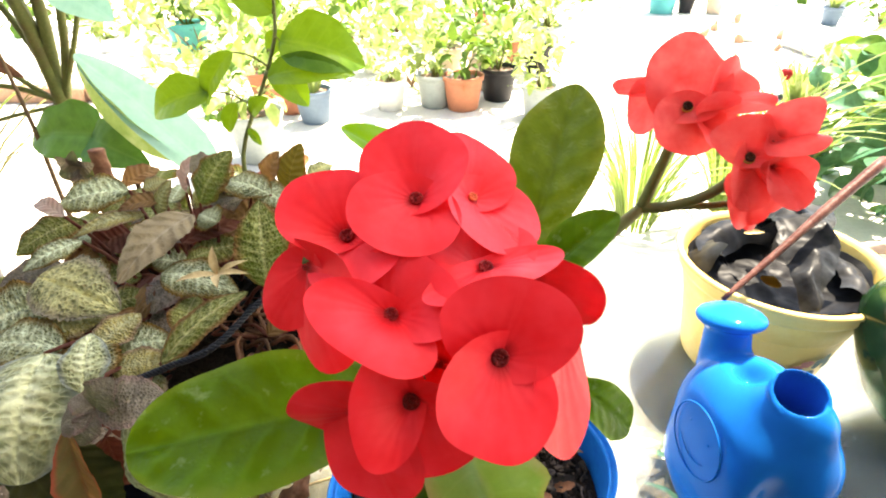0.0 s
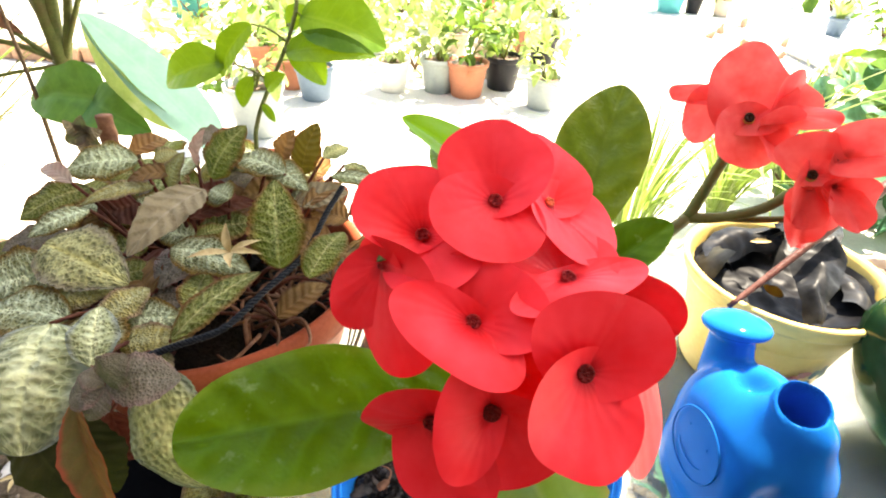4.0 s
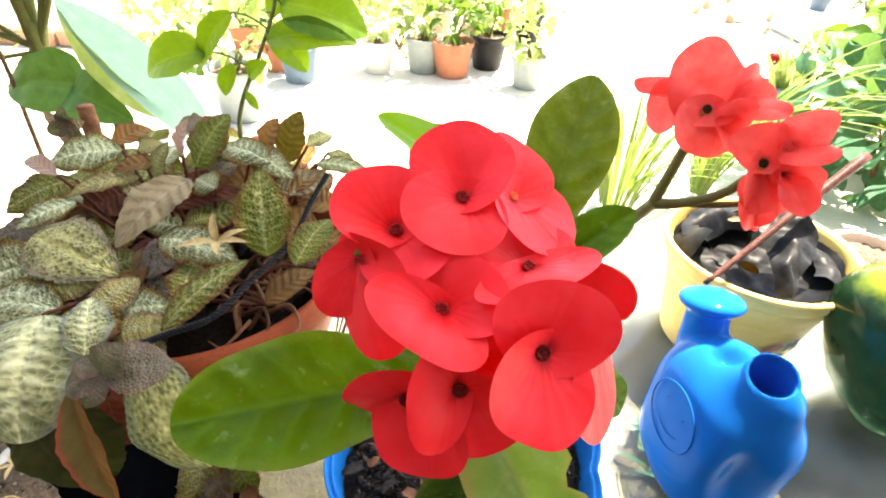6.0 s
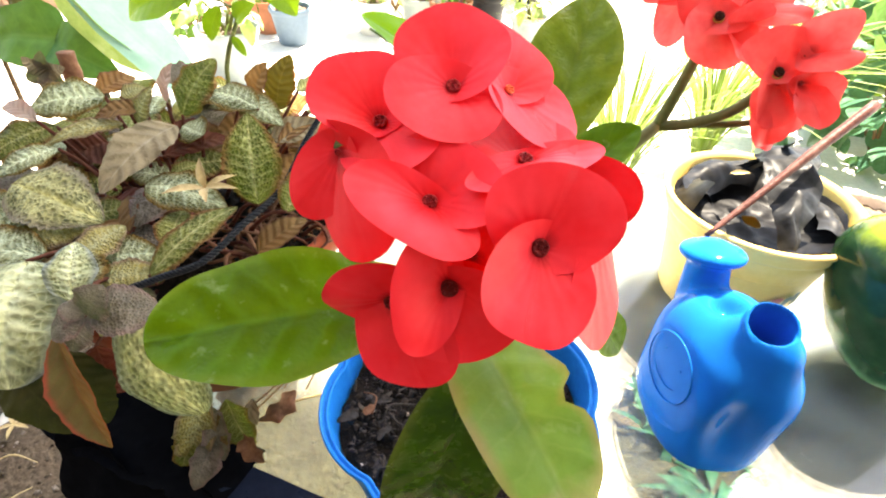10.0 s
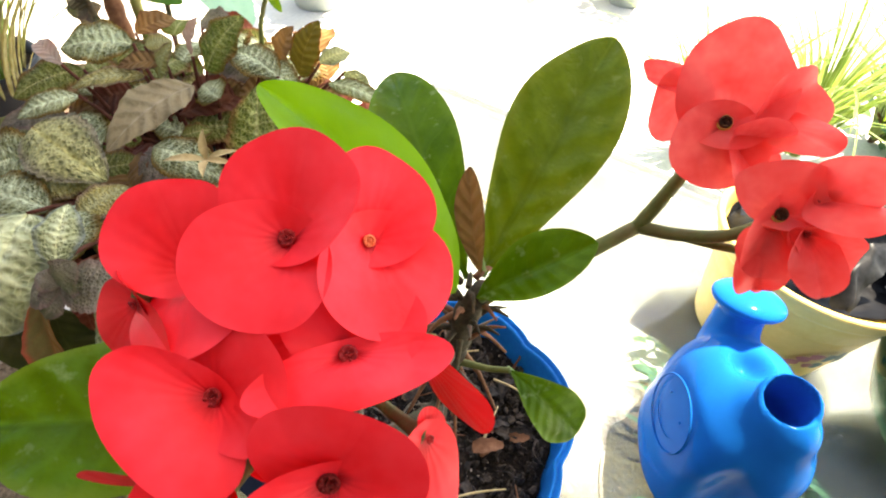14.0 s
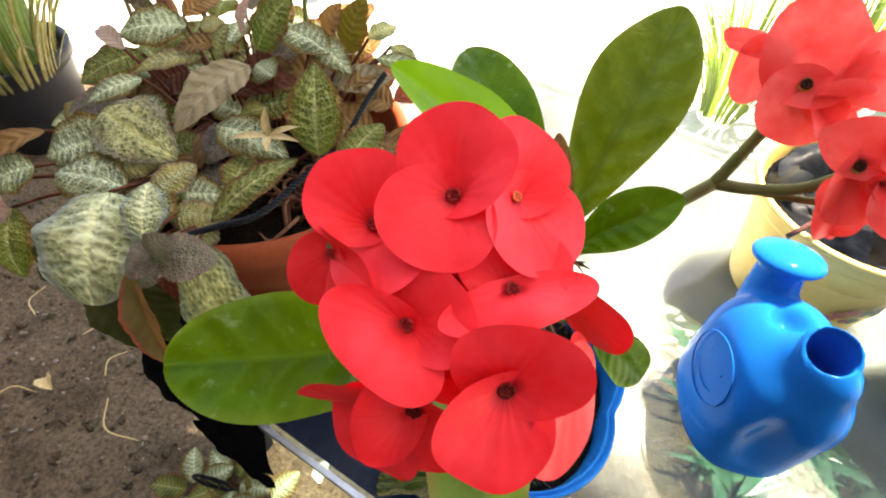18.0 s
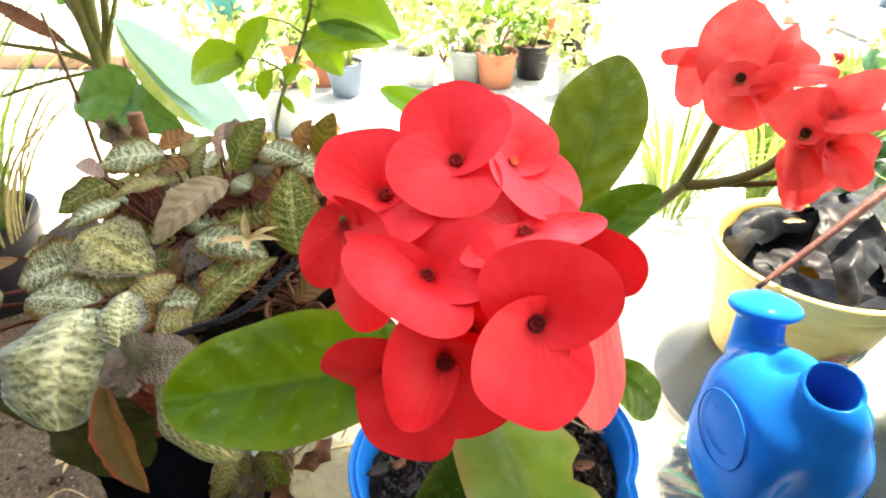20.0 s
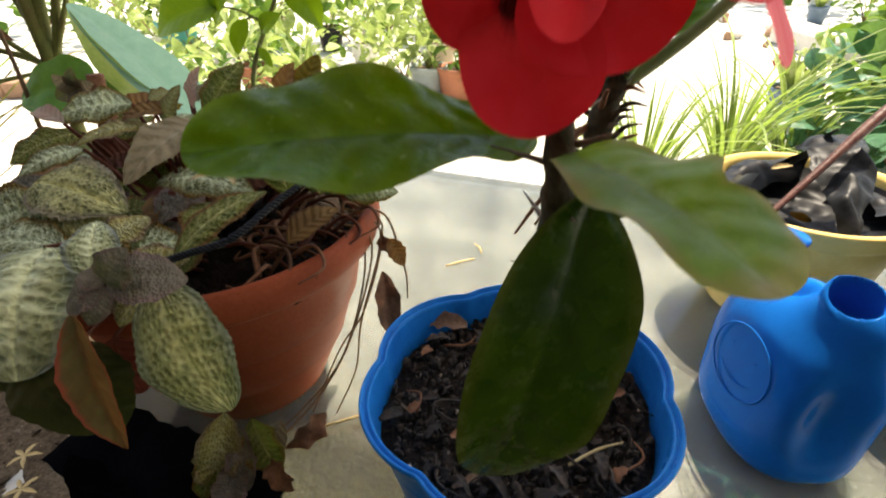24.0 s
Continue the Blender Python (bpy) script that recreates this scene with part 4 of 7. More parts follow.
flower(plant, (0.0460, 0.1110, 0.2885), (0.75, -0.45, 0.45), (0.0470, 0.1170, 0.2900, 0.0100, 0.05), (0.0455, 0.0865, 0.2650, 0.0270, 0.10), "hidden", seed=9.8, stalk_from=HUB, wave=0.04, overlap=0.12)
flower(plant, (0.030, 0.150, 0.285), (0.6, 0.5, 0.6), (0.040, 0.160, 0.293, 0.022, 0.3), (0.034, 0.138, 0.276, 0.022, 0.3), "hidden", seed=10.0, stalk_from=HUB)
flower(plant, (0.0150, 0.1070, 0.2775), (0.05, -0.75, 0.66), (0.0215, 0.1090, 0.2890, 0.0240, 0.1), (0.0120, 0.1010, 0.2670, 0.0240, 0.1), "hidden", seed=12.0, stalk_from=HUB)
flower(plant, (0.0122, 0.1285, 0.2890), (0.2, -0.6, 0.75), (0.0130, 0.1400, 0.2970, 0.0230, 0.1), (0.0110, 0.1180, 0.2820, 0.0230, 0.1), "hidden", seed=14.0, stalk_from=HUB)
flower(plant, (0.0190, 0.1350, 0.2985), (0.1, -0.5, 0.85), (0.0210, 0.1470, 0.3040, 0.0240, 0.1), (0.0180, 0.1250, 0.2960, 0.0240, 0.1), "hidden", seed=13.0, stalk_from=HUB)
flower(plant, (-0.012, 0.150, 0.286), (-0.7, 0.4, 0.5), (-0.022, 0.160, 0.296, 0.022, 0.3), (-0.018, 0.134, 0.276, 0.022, 0.3), "hidden", seed=11.0, stalk_from=HUB)

# second flower head on its forked stalk
FORK = (0.104, 0.219, 0.264)
part("flower_stalk", tube([(0.052, 0.196, 0.232), (0.078, 0.206, 0.247), FORK], [0.0036, 0.0030, 0.0027], 10, 6), STALK, plant, "dark green flower stalk")
part("flower_stalk", tube([FORK, (0.108, 0.221, 0.276), (0.112, 0.222, 0.292), (0.114, 0.221, 0.305)], [0.0027, 0.0024, 0.0021], 10, 5), STALK, plant, "green flower stalk")
part("flower_stalk", tube([FORK, (0.116, 0.214, 0.268), (0.127, 0.206, 0.278), (0.133, 0.199, 0.292)], [0.0026, 0.0023, 0.0020], 10, 5), STALK, plant, "green flower stalk")
part("flower_stalk", tube([(0.116, 0.214, 0.268), (0.128, 0.210, 0.270), (0.142, 0.204, 0.275)], [0.0019, 0.0016, 0.0014], 10, 5), STALK, plant, "green flower stalk")
H1, H2 = (0.114, 0.224, 0.300), (0.133, 0.203, 0.287)
flower(plant, (0.1148, 0.2209, 0.3105), (-0.05, -0.75, 0.62), (0.1165, 0.2380, 0.3350, 0.0345, 0.18), (0.1130, 0.2075, 0.2945, 0.0300, 0.25), "dark", True, 0.8, H1, wave=0.16, twist=0.14)
flower(plant, (0.1324, 0.1968, 0.2978), (0.02, -0.75, 0.62), (0.1330, 0.2010, 0.3140, 0.0320, 0.30), (0.1335, 0.1860, 0.2800, 0.0180, 0.30), "dark", True, 2.8, H2, wave=0.16, twist=0.10)
flower(plant, (0.1050, 0.2330, 0.3150), (-0.60, -0.55, 0.50), (0.0905, 0.2480, 0.3120, 0.0090, 0.10), (0.0990, 0.2300, 0.2960, 0.0190, 0.20), "hidden", True, 4.0, H1, wave=0.16)
flower(plant, (0.1270, 0.2230, 0.3120), (0.35, -0.70, 0.60), (0.1390, 0.2290, 0.3250, 0.0210, 0.25), (0.1420, 0.2070, 0.3150, 0.0150, 0.25), "hidden", True, 5.0, H1, wave=0.14, fold=0.25)
flower(plant, (0.1400, 0.1980, 0.3040), (0.25, -0.60, 0.75), (0.1510, 0.1925, 0.3210, 0.0200, 0.15), (0.1530, 0.1860, 0.3080, 0.0170, 0.20), "hidden", True, 6.0, H2, wave=0.18)
flower(plant, (0.1400, 0.1930, 0.2960), (0.20, -0.95, 0.15), (0.1475, 0.1800, 0.2845, 0.0150, 0.30), (0.1560, 0.1880, 0.2890, 0.0170, 0.20), "hidden", True, 7.0, H2, wave=0.16, fold=0.3)
flower(plant, (0.1420, 0.2010, 0.2840), (0.00, -0.90, 0.30), (0.1415, 0.1960, 0.2660, 0.0150, 0.20), (0.1510, 0.1950, 0.2760, 0.0150, 0.20), "hidden", True, 9.0, H2, wave=0.20)
flower(plant, (0.1230, 0.2290, 0.3080), (0.30, 0.30, 0.80), (0.1330, 0.2420, 0.3150, 0.0200, 0.30), (0.1200, 0.2150, 0.2990, 0.0180, 0.30), "hidden", True, 11.0, H1, wave=0.12)
# more ruffled bracts crowd the fading head
flower(plant, (0.1210, 0.2190, 0.3060), (0.45, -0.75, 0.45), (0.1300, 0.2120, 0.3180, 0.0190, 0.30), (0.1290, 0.2080, 0.2960, 0.0190, 0.25), "hidden", True, 12.0, H1, wave=0.22, fold=0.35)
flower(plant, (0.1350, 0.1960, 0.2900), (-0.25, -0.95, 0.05), (0.1265, 0.1900, 0.2830, 0.0170, 0.25), (0.1370, 0.1900, 0.2705, 0.0160, 0.30), "hidden", True, 13.0, H2, wave=0.22, fold=0.30)

# ---- blue pot of soil ----
POT_C = (0.032, 0.258)


def scallop(a, z):
    k = max(0.0, min(1.0, (z - TOP) / 0.16))
    return 1 + k * k * (0.085 * abs(math.sin(3.0 * a + 0.6)) ** 0.8 - 0.085)


pot = thing("blue_flower_pot", "blue plastic flower pot with a scalloped rim on the glass table", "flower pot", (*POT_C, TOP))
part("body", lathe([(0.078, TOP + 0.001), (0.082, TOP + 0.003), (0.100, -0.05), (0.110, -0.012), (0.1150, -0.004), (0.1172, 0.000), (0.1180, 0.0030), (0.1172, 0.0050), (0.1160, 0.0046), (0.1148, 0.0012), (0.1140, 0.0002), (0.1132, 0.0008), (0.1120, 0.0026), (0.1108, 0.0024), (0.1100, -0.001), (0.1080, -0.013), (0.104, -0.035), (0.102, -0.045)],
                   (*POT_C, 0), 144, scallop), POT_BLUE, pot)


def soil_disc(centre, radius, z, rise, seed=0.0, shape=None):
    bm = bmesh.new()
    rings = []
    for k in range(1, 15):
        f = k / 14
        ring = []
        for i in range(56):
            a = 2 * math.pi * i / 56
            r = radius * f * (shape(a, z) if shape else 1)
            p = Vector((centre[0] + r * math.cos(a), centre[1] + r * math.sin(a), 0))
            p.z = z + rise * (1 - f * f) + rise * noise.fractal(p * 60 + Vector((seed, 0, 0)), 0.7, 2.0, 4)
            ring.append(bm.verts.new(p))
        rings.append(ring)
    c = bm.verts.new((centre[0], centre[1], z + rise))
    for i in range(56):
        bm.faces.new((c, rings[0][i], rings[0][(i + 1) % 56]))
    for a, b in zip(rings, rings[1:]):
        for i in range(56):
            bm.faces.new((a[i], b[i], b[(i + 1) % 56], a[(i + 1) % 56]))
    return bm


part("soil", soil_disc(POT_C, 0.1045, -0.030, 0.006, 0.0, scallop), SOIL, pot, "dark crumbly potting soil")
rng = random.Random(11)


def scatter(count, low, high, lift, radius=0.098):
    bm = bmesh.new()
    for k in range(count):
        a, r = rng.random() * 6.283, radius * math.sqrt(rng.random())
        blob(bm, (POT_C[0] + r * math.cos(a), POT_C[1] + r * math.sin(a), -0.026 + lift + 0.004 * rng.random()), low + (high - low) * rng.random() ** 3.0, rng.random() * 50, 0.45)
    return bm


tagged(part("soil_crumb", scatter(2600, 0.0008, 0.0062, 0.0), CRUMB, pot, "dark soil crumbs", False), kind="stuff")
tagged(part("grit", scatter(90, 0.0006, 0.0020, 0.004), GRIT, pot, "pale grit grains", False), kind="stuff")


def chip(name, base, tip, width, material, parent, seed, normal=(0, -0.3, 1), bend=0.1):
    return part(name, leaf(base, tip, width, normal, bend, 0.3, 0.25, (0.6, 0.35), 8, 4, 0.12, seed), material, parent)


for k in range(46):
    a, r, d = rng.random() * 6.283, 0.09 * math.sqrt(rng.random()), rng.random() * 6.283
    b = Vector((POT_C[0] + r * math.cos(a), POT_C[1] + r * math.sin(a), -0.019 + 0.004 * rng.random()))
    size = 0.010 + 0.016 * rng.random()
    chip("bark_chip", b, b + Vector((math.cos(d) * size, math.sin(d) * size, 0.004 * rng.random())), 0.005 + 0.007 * rng.random(), (CRUMB, CRUMB, DRY, CRUMB, CRUMB, BARK)[k % 6], pot, k, (rng.gauss(0, 0.5), rng.gauss(0, 0.5), 1), 0.15)
chip("bark_chip", (-0.035, 0.345, -0.014), (-0.002, 0.335, -0.012), 0.018, BARK, pot, 40)
for b, t in (((0.078, 0.305, -0.014), (0.112, 0.292, -0.012)), ((0.060, 0.20, -0.018), (0.10, 0.215, -0.015)), ((0.075, 0.24, -0.018), (0.085, 0.28, -0.013)), ((0.02, 0.31, -0.016), (0.06, 0.33, -0.012))):
    part("straw", tube([b, Vector(b).lerp(Vector(t), 0.5) + Vector((0, 0, 0.004)), t], [0.0012, 0.001, 0.0006], 6, 4), STRAW, pot)
for k in range(34):
    a, r, d = rng.random() * 6.283, 0.09 * math.sqrt(rng.random()), rng.random() * 6.283
    b = Vector((POT_C[0] + r * math.cos(a), POT_C[1] + r * math.sin(a), -0.018))
    size = 0.008 + 0.014 * rng.random()
    part("root_bit", tube([b, b + Vector((size * math.cos(d), size * math.sin(d), 0.003 + 0.004 * rng.random())), b + Vector((1.6 * size * math.cos(d + 0.6), 1.6 * size * math.sin(d + 0.6), 0.0))], [0.0012, 0.0010, 0.0004], 5, 3), CRUMB if k % 3 else DRY, pot)
# dark dried stipules crowded round the top of the stem
for k in range(26):
    a = k * 2.4
    b = Vector((0.046 + 0.004 * math.cos(a), 0.200 + 0.004 * math.sin(a), 0.196 + 0.0016 * k))
    t = b + Vector((0.015 * math.cos(a), 0.015 * math.sin(a), 0.014 - 0.030 * ((k * 7) % 5) / 4))
    part("stipule", tube([b, b.lerp(t, 0.5) + Vector((0, 0, 0.004)), t], [0.0016, 0.0012, 0.0004], 6, 4), STEM_GREY if k % 3 else DRY, plant, "dark dried stipule")
# dry leaf stalks round the foot of the stem
for k in range(12):
    a = k * 0.53 - 1.2
    b = Vector((0.043, 0.212, 0.15 + 0.012 * (k % 4)))
    t = b + Vector((0.03 * math.cos(a), 0.03 * math.sin(a), -0.03 - 0.012 * (k % 3)))
    part("dry_stalk", tube([b, b.lerp(t, 0.5) + Vector((0, 0, 0.006)), t], [0.0016, 0.0013, 0.0007], 6, 4), DRY, plant, "withered brown leaf stalk")

# ---- blue watering can ----


FACE_C, FACE_N = Vector((0.2555, 0.342, -0.066)), Vector((-0.97, -0.12, 0.06)).normalized()
FT = FACE_N.to_track_quat("Z", "Y").to_matrix()


def can_field(x, y, z):
    k = (np.abs((x - 0.314) / 0.062) ** 2.5 + np.abs((y - 0.352) / 0.083) ** 2.5 + np.where(z < -0.084, np.abs((z + 0.084) / 0.090) ** 8, np.abs((z + 0.084) / 0.086) ** 2.5)) ** (1 / 2.5)
    d = (k - 1) * 0.070
    d = cut_smooth(d, egg(x, y, z, (0.301, 0.254, -0.076), (0.018, 0.030, 0.044)), 0.024)
    d = join_smooth(d, capsule(x, y, z, (0.312, 0.424, -0.045), (0.310, 0.436, 0.006), 0.0265, 0.0225), 0.008)
    d = join_smooth(d, egg(x, y, z + 0.25 * (y - 0.436), (0.310, 0.436, 0.014), (0.0345, 0.0335, 0.0125)), 0.007)
    d = join_smooth(d, capsule(x, y, z, (0.322, 0.345, -0.04), (0.319, 0.328, 0.002), 0.030, 0.0245), 0.026)
    d = join_smooth(d, capsule(x, y, z, (0.330, 0.312, -0.006), (0.342, 0.312, -0.062), 0.0185, 0.0190), 0.018)
    d = join_smooth(d, capsule(x, y, z, (0.342, 0.312, -0.062), (0.336, 0.322, -0.115), 0.0190, 0.022), 0.030)
    d = cut_smooth(d, egg(x, y, z, (0.306, 0.372, 0.012), (0.015, 0.018, 0.030)), 0.012)
    away = (x - FACE_C.x) * FACE_N.x + (y - FACE_C.y) * FACE_N.y + (z - FACE_C.z) * FACE_N.z
    flat = np.sqrt(np.maximum(0, (x - FACE_C.x) ** 2 + (y - FACE_C.y) ** 2 + (z - FACE_C.z) ** 2 - away ** 2))
    d = np.where(flat < 0.065, -join_smooth(-d, -away, 0.008), d)
    d = np.minimum(d, np.abs(capsule(x, y, z, (0.3235, 0.334, -0.012), (0.318, 0.3225, 0.020), 0.0230, 0.0228)) - 0.0019 + 10 * np.maximum(0, (x - 0.318) * -0.15 + (y - 0.3225) * -0.55 + (z - 0.020) * 0.82 - 0.0015))
    d = cut_smooth(d, capsule(x, y, z, (0.318, 0.3225, 0.030), (0.325, 0.338, -0.035), 0.0200, 0.0200), 0.002)
    return np.maximum(d, TOP + 0.0005 - z)


can = thing("watering_can", "glossy blue toy watering can with a smiling face on its side", "watering can", (0.325, 0.345, TOP))
part("body", sdf_mesh(can_field, (0.225, 0.240, -0.165), (0.425, 0.475, 0.052), 0.0020), CAN_BLUE, can)


def face_disc(profile, seg, offset):
    bm = lathe(profile, seg=seg)
    for q in bm.verts:
        q.co = FACE_C + FT @ Vector((q.co.x + offset[0], q.co.y + offset[1], q.co.z))
    return bm


for off in ((-0.016, 0.012), (0.016, 0.012)):
    part("eye", face_disc([(0.0004, -0.001), (0.0014, 0.0001), (0.0011, 0.0006), (0.0004, 0.0007)], 12, off), CAN_BLUE, can)
part("face_ring", tube([FACE_C + FT @ Vector((0.038 * math.cos(a), 0.038 * math.sin(a), -0.0004)) for a in [2 * math.pi * k / 40 for k in range(41)]], 0.0009, 6, 0), CAN_BLUE, can)
part("smile", tube([FACE_C + FT @ Vector((0.024 * math.sin(a), -0.002 - 0.020 * math.cos(a), 0.0002)) for a in (-1.0, -0.6, -0.2, 0.2, 0.6, 1.0)], [0.0004, 0.0008, 0.0004], 6, 4), CAN_BLUE, can)

# ---- cream pot with plastic film, stick ----
YC = (0.430, 0.563)
cream = thing("cream_flower_pot", "cream-yellow plastic pot with printed flowers on the glass table", "flower pot", (*YC, TOP))
part("body", lathe([(0.078, TOP + 0.001), (0.084, TOP + 0.005), (0.100, -0.06), (0.108, -0.022), (0.113, -0.020), (0.116, -0.014), (0.118, -0.002), (0.122, 0.0), (0.124, 0.004), (0.122, 0.007), (0.1165, 0.0065), (0.113, 0.0), (0.107, -0.03), (0.102, -0.055)], (*YC, 0), 72), CREAM, cream)
part("soil", soil_disc(YC, 0.090, -0.085, 0.008, 3.0), SOIL, cream, "dark soil")


def decal(a, z, w, h, material, seed):
    """A printed petal or leaf on the pot's side."""
    r = 0.0846 + (z - TOP - 0.005) * 0.168
    bm = bmesh.new()
    ring = []
    for k in range(14):
        p = k * 2 * math.pi / 14
        q = a + w * math.cos(p) * (1 + 0.15 * math.sin(3 * p + seed)) / r
        zz = z + h * math.sin(p)
        rr = 0.0846 + (zz - TOP - 0.005) * 0.168 + 0.0032
        ring.append(bm.verts.new((YC[0] + rr * math.cos(q), YC[1] + rr * math.sin(q), zz)))
    bm.faces.new(ring)
    part("print", bm, material, cream)


PRINT_RED = surface("printed_red", (0.42, 0.14, 0.13), (0.5, 0.2, 0.18), fine=200, rough=0.45, bump=0)
PRINT_GREEN = surface("printed_dark_green", (0.05, 0.12, 0.13), (0.09, 0.17, 0.18), fine=200, rough=0.45, bump=0)
A0 = math.radians(-84)
for da, z, w, h, m in ((0.0, -0.085, 0.008, 0.007, PRINT_RED), (-0.10, -0.094, 0.008, 0.007, PRINT_RED), (-0.18, -0.105, 0.008, 0.006, PRINT_RED), (0.02, -0.108, 0.006, 0.006, PRINT_RED),
                       (0.14, -0.086, 0.006, 0.010, PRINT_GREEN), (0.22, -0.078, 0.005, 0.010, PRINT_GREEN), (0.12, -0.106, 0.007, 0.008, PRINT_GREEN), (0.28, -0.09, 0.005, 0.009, PRINT_GREEN)):
    decal(A0 + da, z, w, h, m, da * 10)


def film_piece(points, width, normal, material, parent, seed, label=""):
    """A crumpled strip of plastic film along a curve."""
    line = smooth_points(points, 7)
    bm = bmesh.new()
    n0 = Vector(normal).normalized()
    rows = []
    for i, c in enumerate(line):
        ahead = (line[min(i + 1, len(line) - 1)] - line[max(i - 1, 0)]).normalized()
        y = n0.cross(ahead).normalized()
        row = []
        for j in range(9):
            v = j / 4 - 1
            jig = noise.noise(Vector((i * 0.26, v * 1.2, seed * 5.3)))
            edge = 1 + 0.22 * noise.noise(Vector((i * 0.6, 7 * (1 if v > 0 else -1), seed)))
            row.append(bm.verts.new(c + y * v * width / 2 * edge + n0 * (0.13 * width * jig)))
        rows.append(row)
    for a, b in zip(rows, rows[1:]):
        for j in range(8):
            bm.faces.new((a[j], a[j + 1], b[j + 1], b[j]))
    return part("film", bm, material, parent, label)


bag = thing("plastic_bag", "torn black plastic bag crumpled inside the cream pot", "plastic bag", (*YC, -0.03))


def crumpled(u0, u1, place, rows, cols, seed, rough=0.006, scale=26.0):
    """A crumpled sheet: place(u, v) gives its smooth shape, u from u0 to u1, v from 0 to 1."""
    bm = bmesh.new()
    grid = []
    for i in range(rows + 1):
        row = []
        for j in range(cols + 1):
            p = place(u0 + (u1 - u0) * i / rows, j / cols)
            jig = Vector((noise.noise(p * scale + Vector((seed, 0, 0))), noise.noise(p * scale + Vector((0, seed, 4))), noise.noise(p * scale + Vector((9, 2, seed)))))
            fine = noise.noise(p * scale * 3.1 + Vector((seed * 2, 1, 0)))
            row.append(bm.verts.new(p + jig * rough + Vector((0, 0, 1)) * fine * rough * 0.4))
        grid.append(row)
    for a, b in zip(grid, grid[1:]):
        for j in range(cols):
            bm.faces.new((a[j], a[j + 1], b[j + 1], b[j]))
    return bm


def round_pot(a, r, z):
    return Vector((YC[0] + r * math.cos(a), YC[1] + r * math.sin(a), z))


# black liner that sags into the pot, a dusty collar of it standing up at the back, and flaps folded inwards
part("liner", crumpled(0, 2 * math.pi, lambda a, v: round_pot(a, 0.012 + 0.092 * v, -0.034 + 0.030 * v ** 4), 64, 18, 3.0, 0.008), BLACK_BAG, bag, "black crumpled film")
part("collar", crumpled(math.radians(62), math.radians(192), lambda a, v: round_pot(a, 0.106 - 0.026 * v, -0.012 + 0.050 * v * (0.55 + 0.45 * math.sin(2.2 * a))), 40, 8, 5.0, 0.006), GREY_FILM, bag, "dusty grey torn film")
part("flap", crumpled(math.radians(70), math.radians(170), lambda a, v: round_pot(a, 0.098 - 0.040 * v, 0.004 + 0.010 * math.sin(3 * v) - 0.020 * v), 34, 8, 7.0, 0.007), BLACK_BAG, bag)
part("flap", crumpled(math.radians(-42), math.radians(40), lambda a, v: round_pot(a, 0.102 - 0.034 * v, -0.014 + 0.012 * math.sin(2.6 * v)), 28, 8, 9.0, 0.006), GREY_FILM, bag, "dusty grey torn film")


def twist_place(u, v):
    """A sheet gathered to a point that hangs over the front rim."""
    line = Vector((0.455, 0.600, 0.052)).lerp(Vector((0.412, 0.462, 0.002)), u)
    line.z += 0.016 * math.sin(math.pi * u)
    half = 0.036 * (1 - u) ** 0.6 + 0.007
    return line + Vector((0.95, -0.15, 0.10)) * half * (2 * v - 1) + Vector((0, -0.3, 0.9)) * 0.30 * half * (1 - (2 * v - 1) ** 2)


part("twist", crumpled(0, 1, twist_place, 30, 16, 11.0, 0.009, 34.0), GREY_FILM, bag, "dark film gathered to a point over the rim")
part("flap", crumpled(0, 1, lambda u, v: Vector((0.440, 0.615, 0.020)).lerp(Vector((0.455, 0.585, 0.075)), u) + Vector((0.9, 0.2, 0.1)) * (0.030 - 0.016 * u) * (v - 0.5), 14, 8, 13.0, 0.006), GREY_FILM, bag, "dusty grey torn film")
for k in range(2):
    c = Vector((0.40 + 0.05 * k, 0.605, 0.016))
    part("dry_strip", leaf(c, c + Vector((0.02, -0.012, 0.008)), 0.008, (0, -0.5, 0.8), 0.1, 0.3, 0.2, LANCE, 8, 4, 0, k), STRAW, bag)
stick = thing("stick", "thin red-brown stick leaning across the cream pot", "stick", (0.316, 0.469, 0.012))
part("shaft", tube([(0.316, 0.469, 0.012), (0.38, 0.505, 0.048), (0.45, 0.545, 0.088), (0.52, 0.583, 0.128)], [0.0030, 0.0042, 0.0058, 0.0066], 10, 6, ridge=0.15), STICK, stick)

# ---- papaya ----
papaya = thing("papaya", "large dark green papaya turning yellow at the top", "fruit", (0.586, 0.425, TOP))


def leaning(bm):
    """Tips the fruit over towards the cream pot."""
    for q in bm.verts:
        q.co.x -= 0.25 * (q.co.z - TOP)
        q.co.z = TOP + 0.85 * (q.co.z - TOP)
    return bm


def ribbed(a, z):
    return 1 + 0.035 * math.cos(5 * a) * (0.5 + max(0.0, -z) * 4)


part("fruit", leaning(lathe([(0.012, TOP + 0.002), (0.030, TOP + 0.006), (0.0545, TOP + 0.025), (0.0698, TOP + 0.06), (0.0807, TOP + 0.11), (0.0861, TOP + 0.16), (0.0828, TOP + 0.20), (0.0698, TOP + 0.232), (0.0491, TOP + 0.252), (0.020, TOP + 0.262), (0.004, TOP + 0.264)], (0.586, 0.420, 0), 60, ribbed)), PAPAYA, papaya)

part("stem_scar", leaning(lathe([(0.002, TOP + 0.262), (0.009, TOP + 0.263), (0.008, TOP + 0.270), (0.003, TOP + 0.272)], (0.586, 0.420, 0), 14)), DRY, papaya, "dry brown stem end")

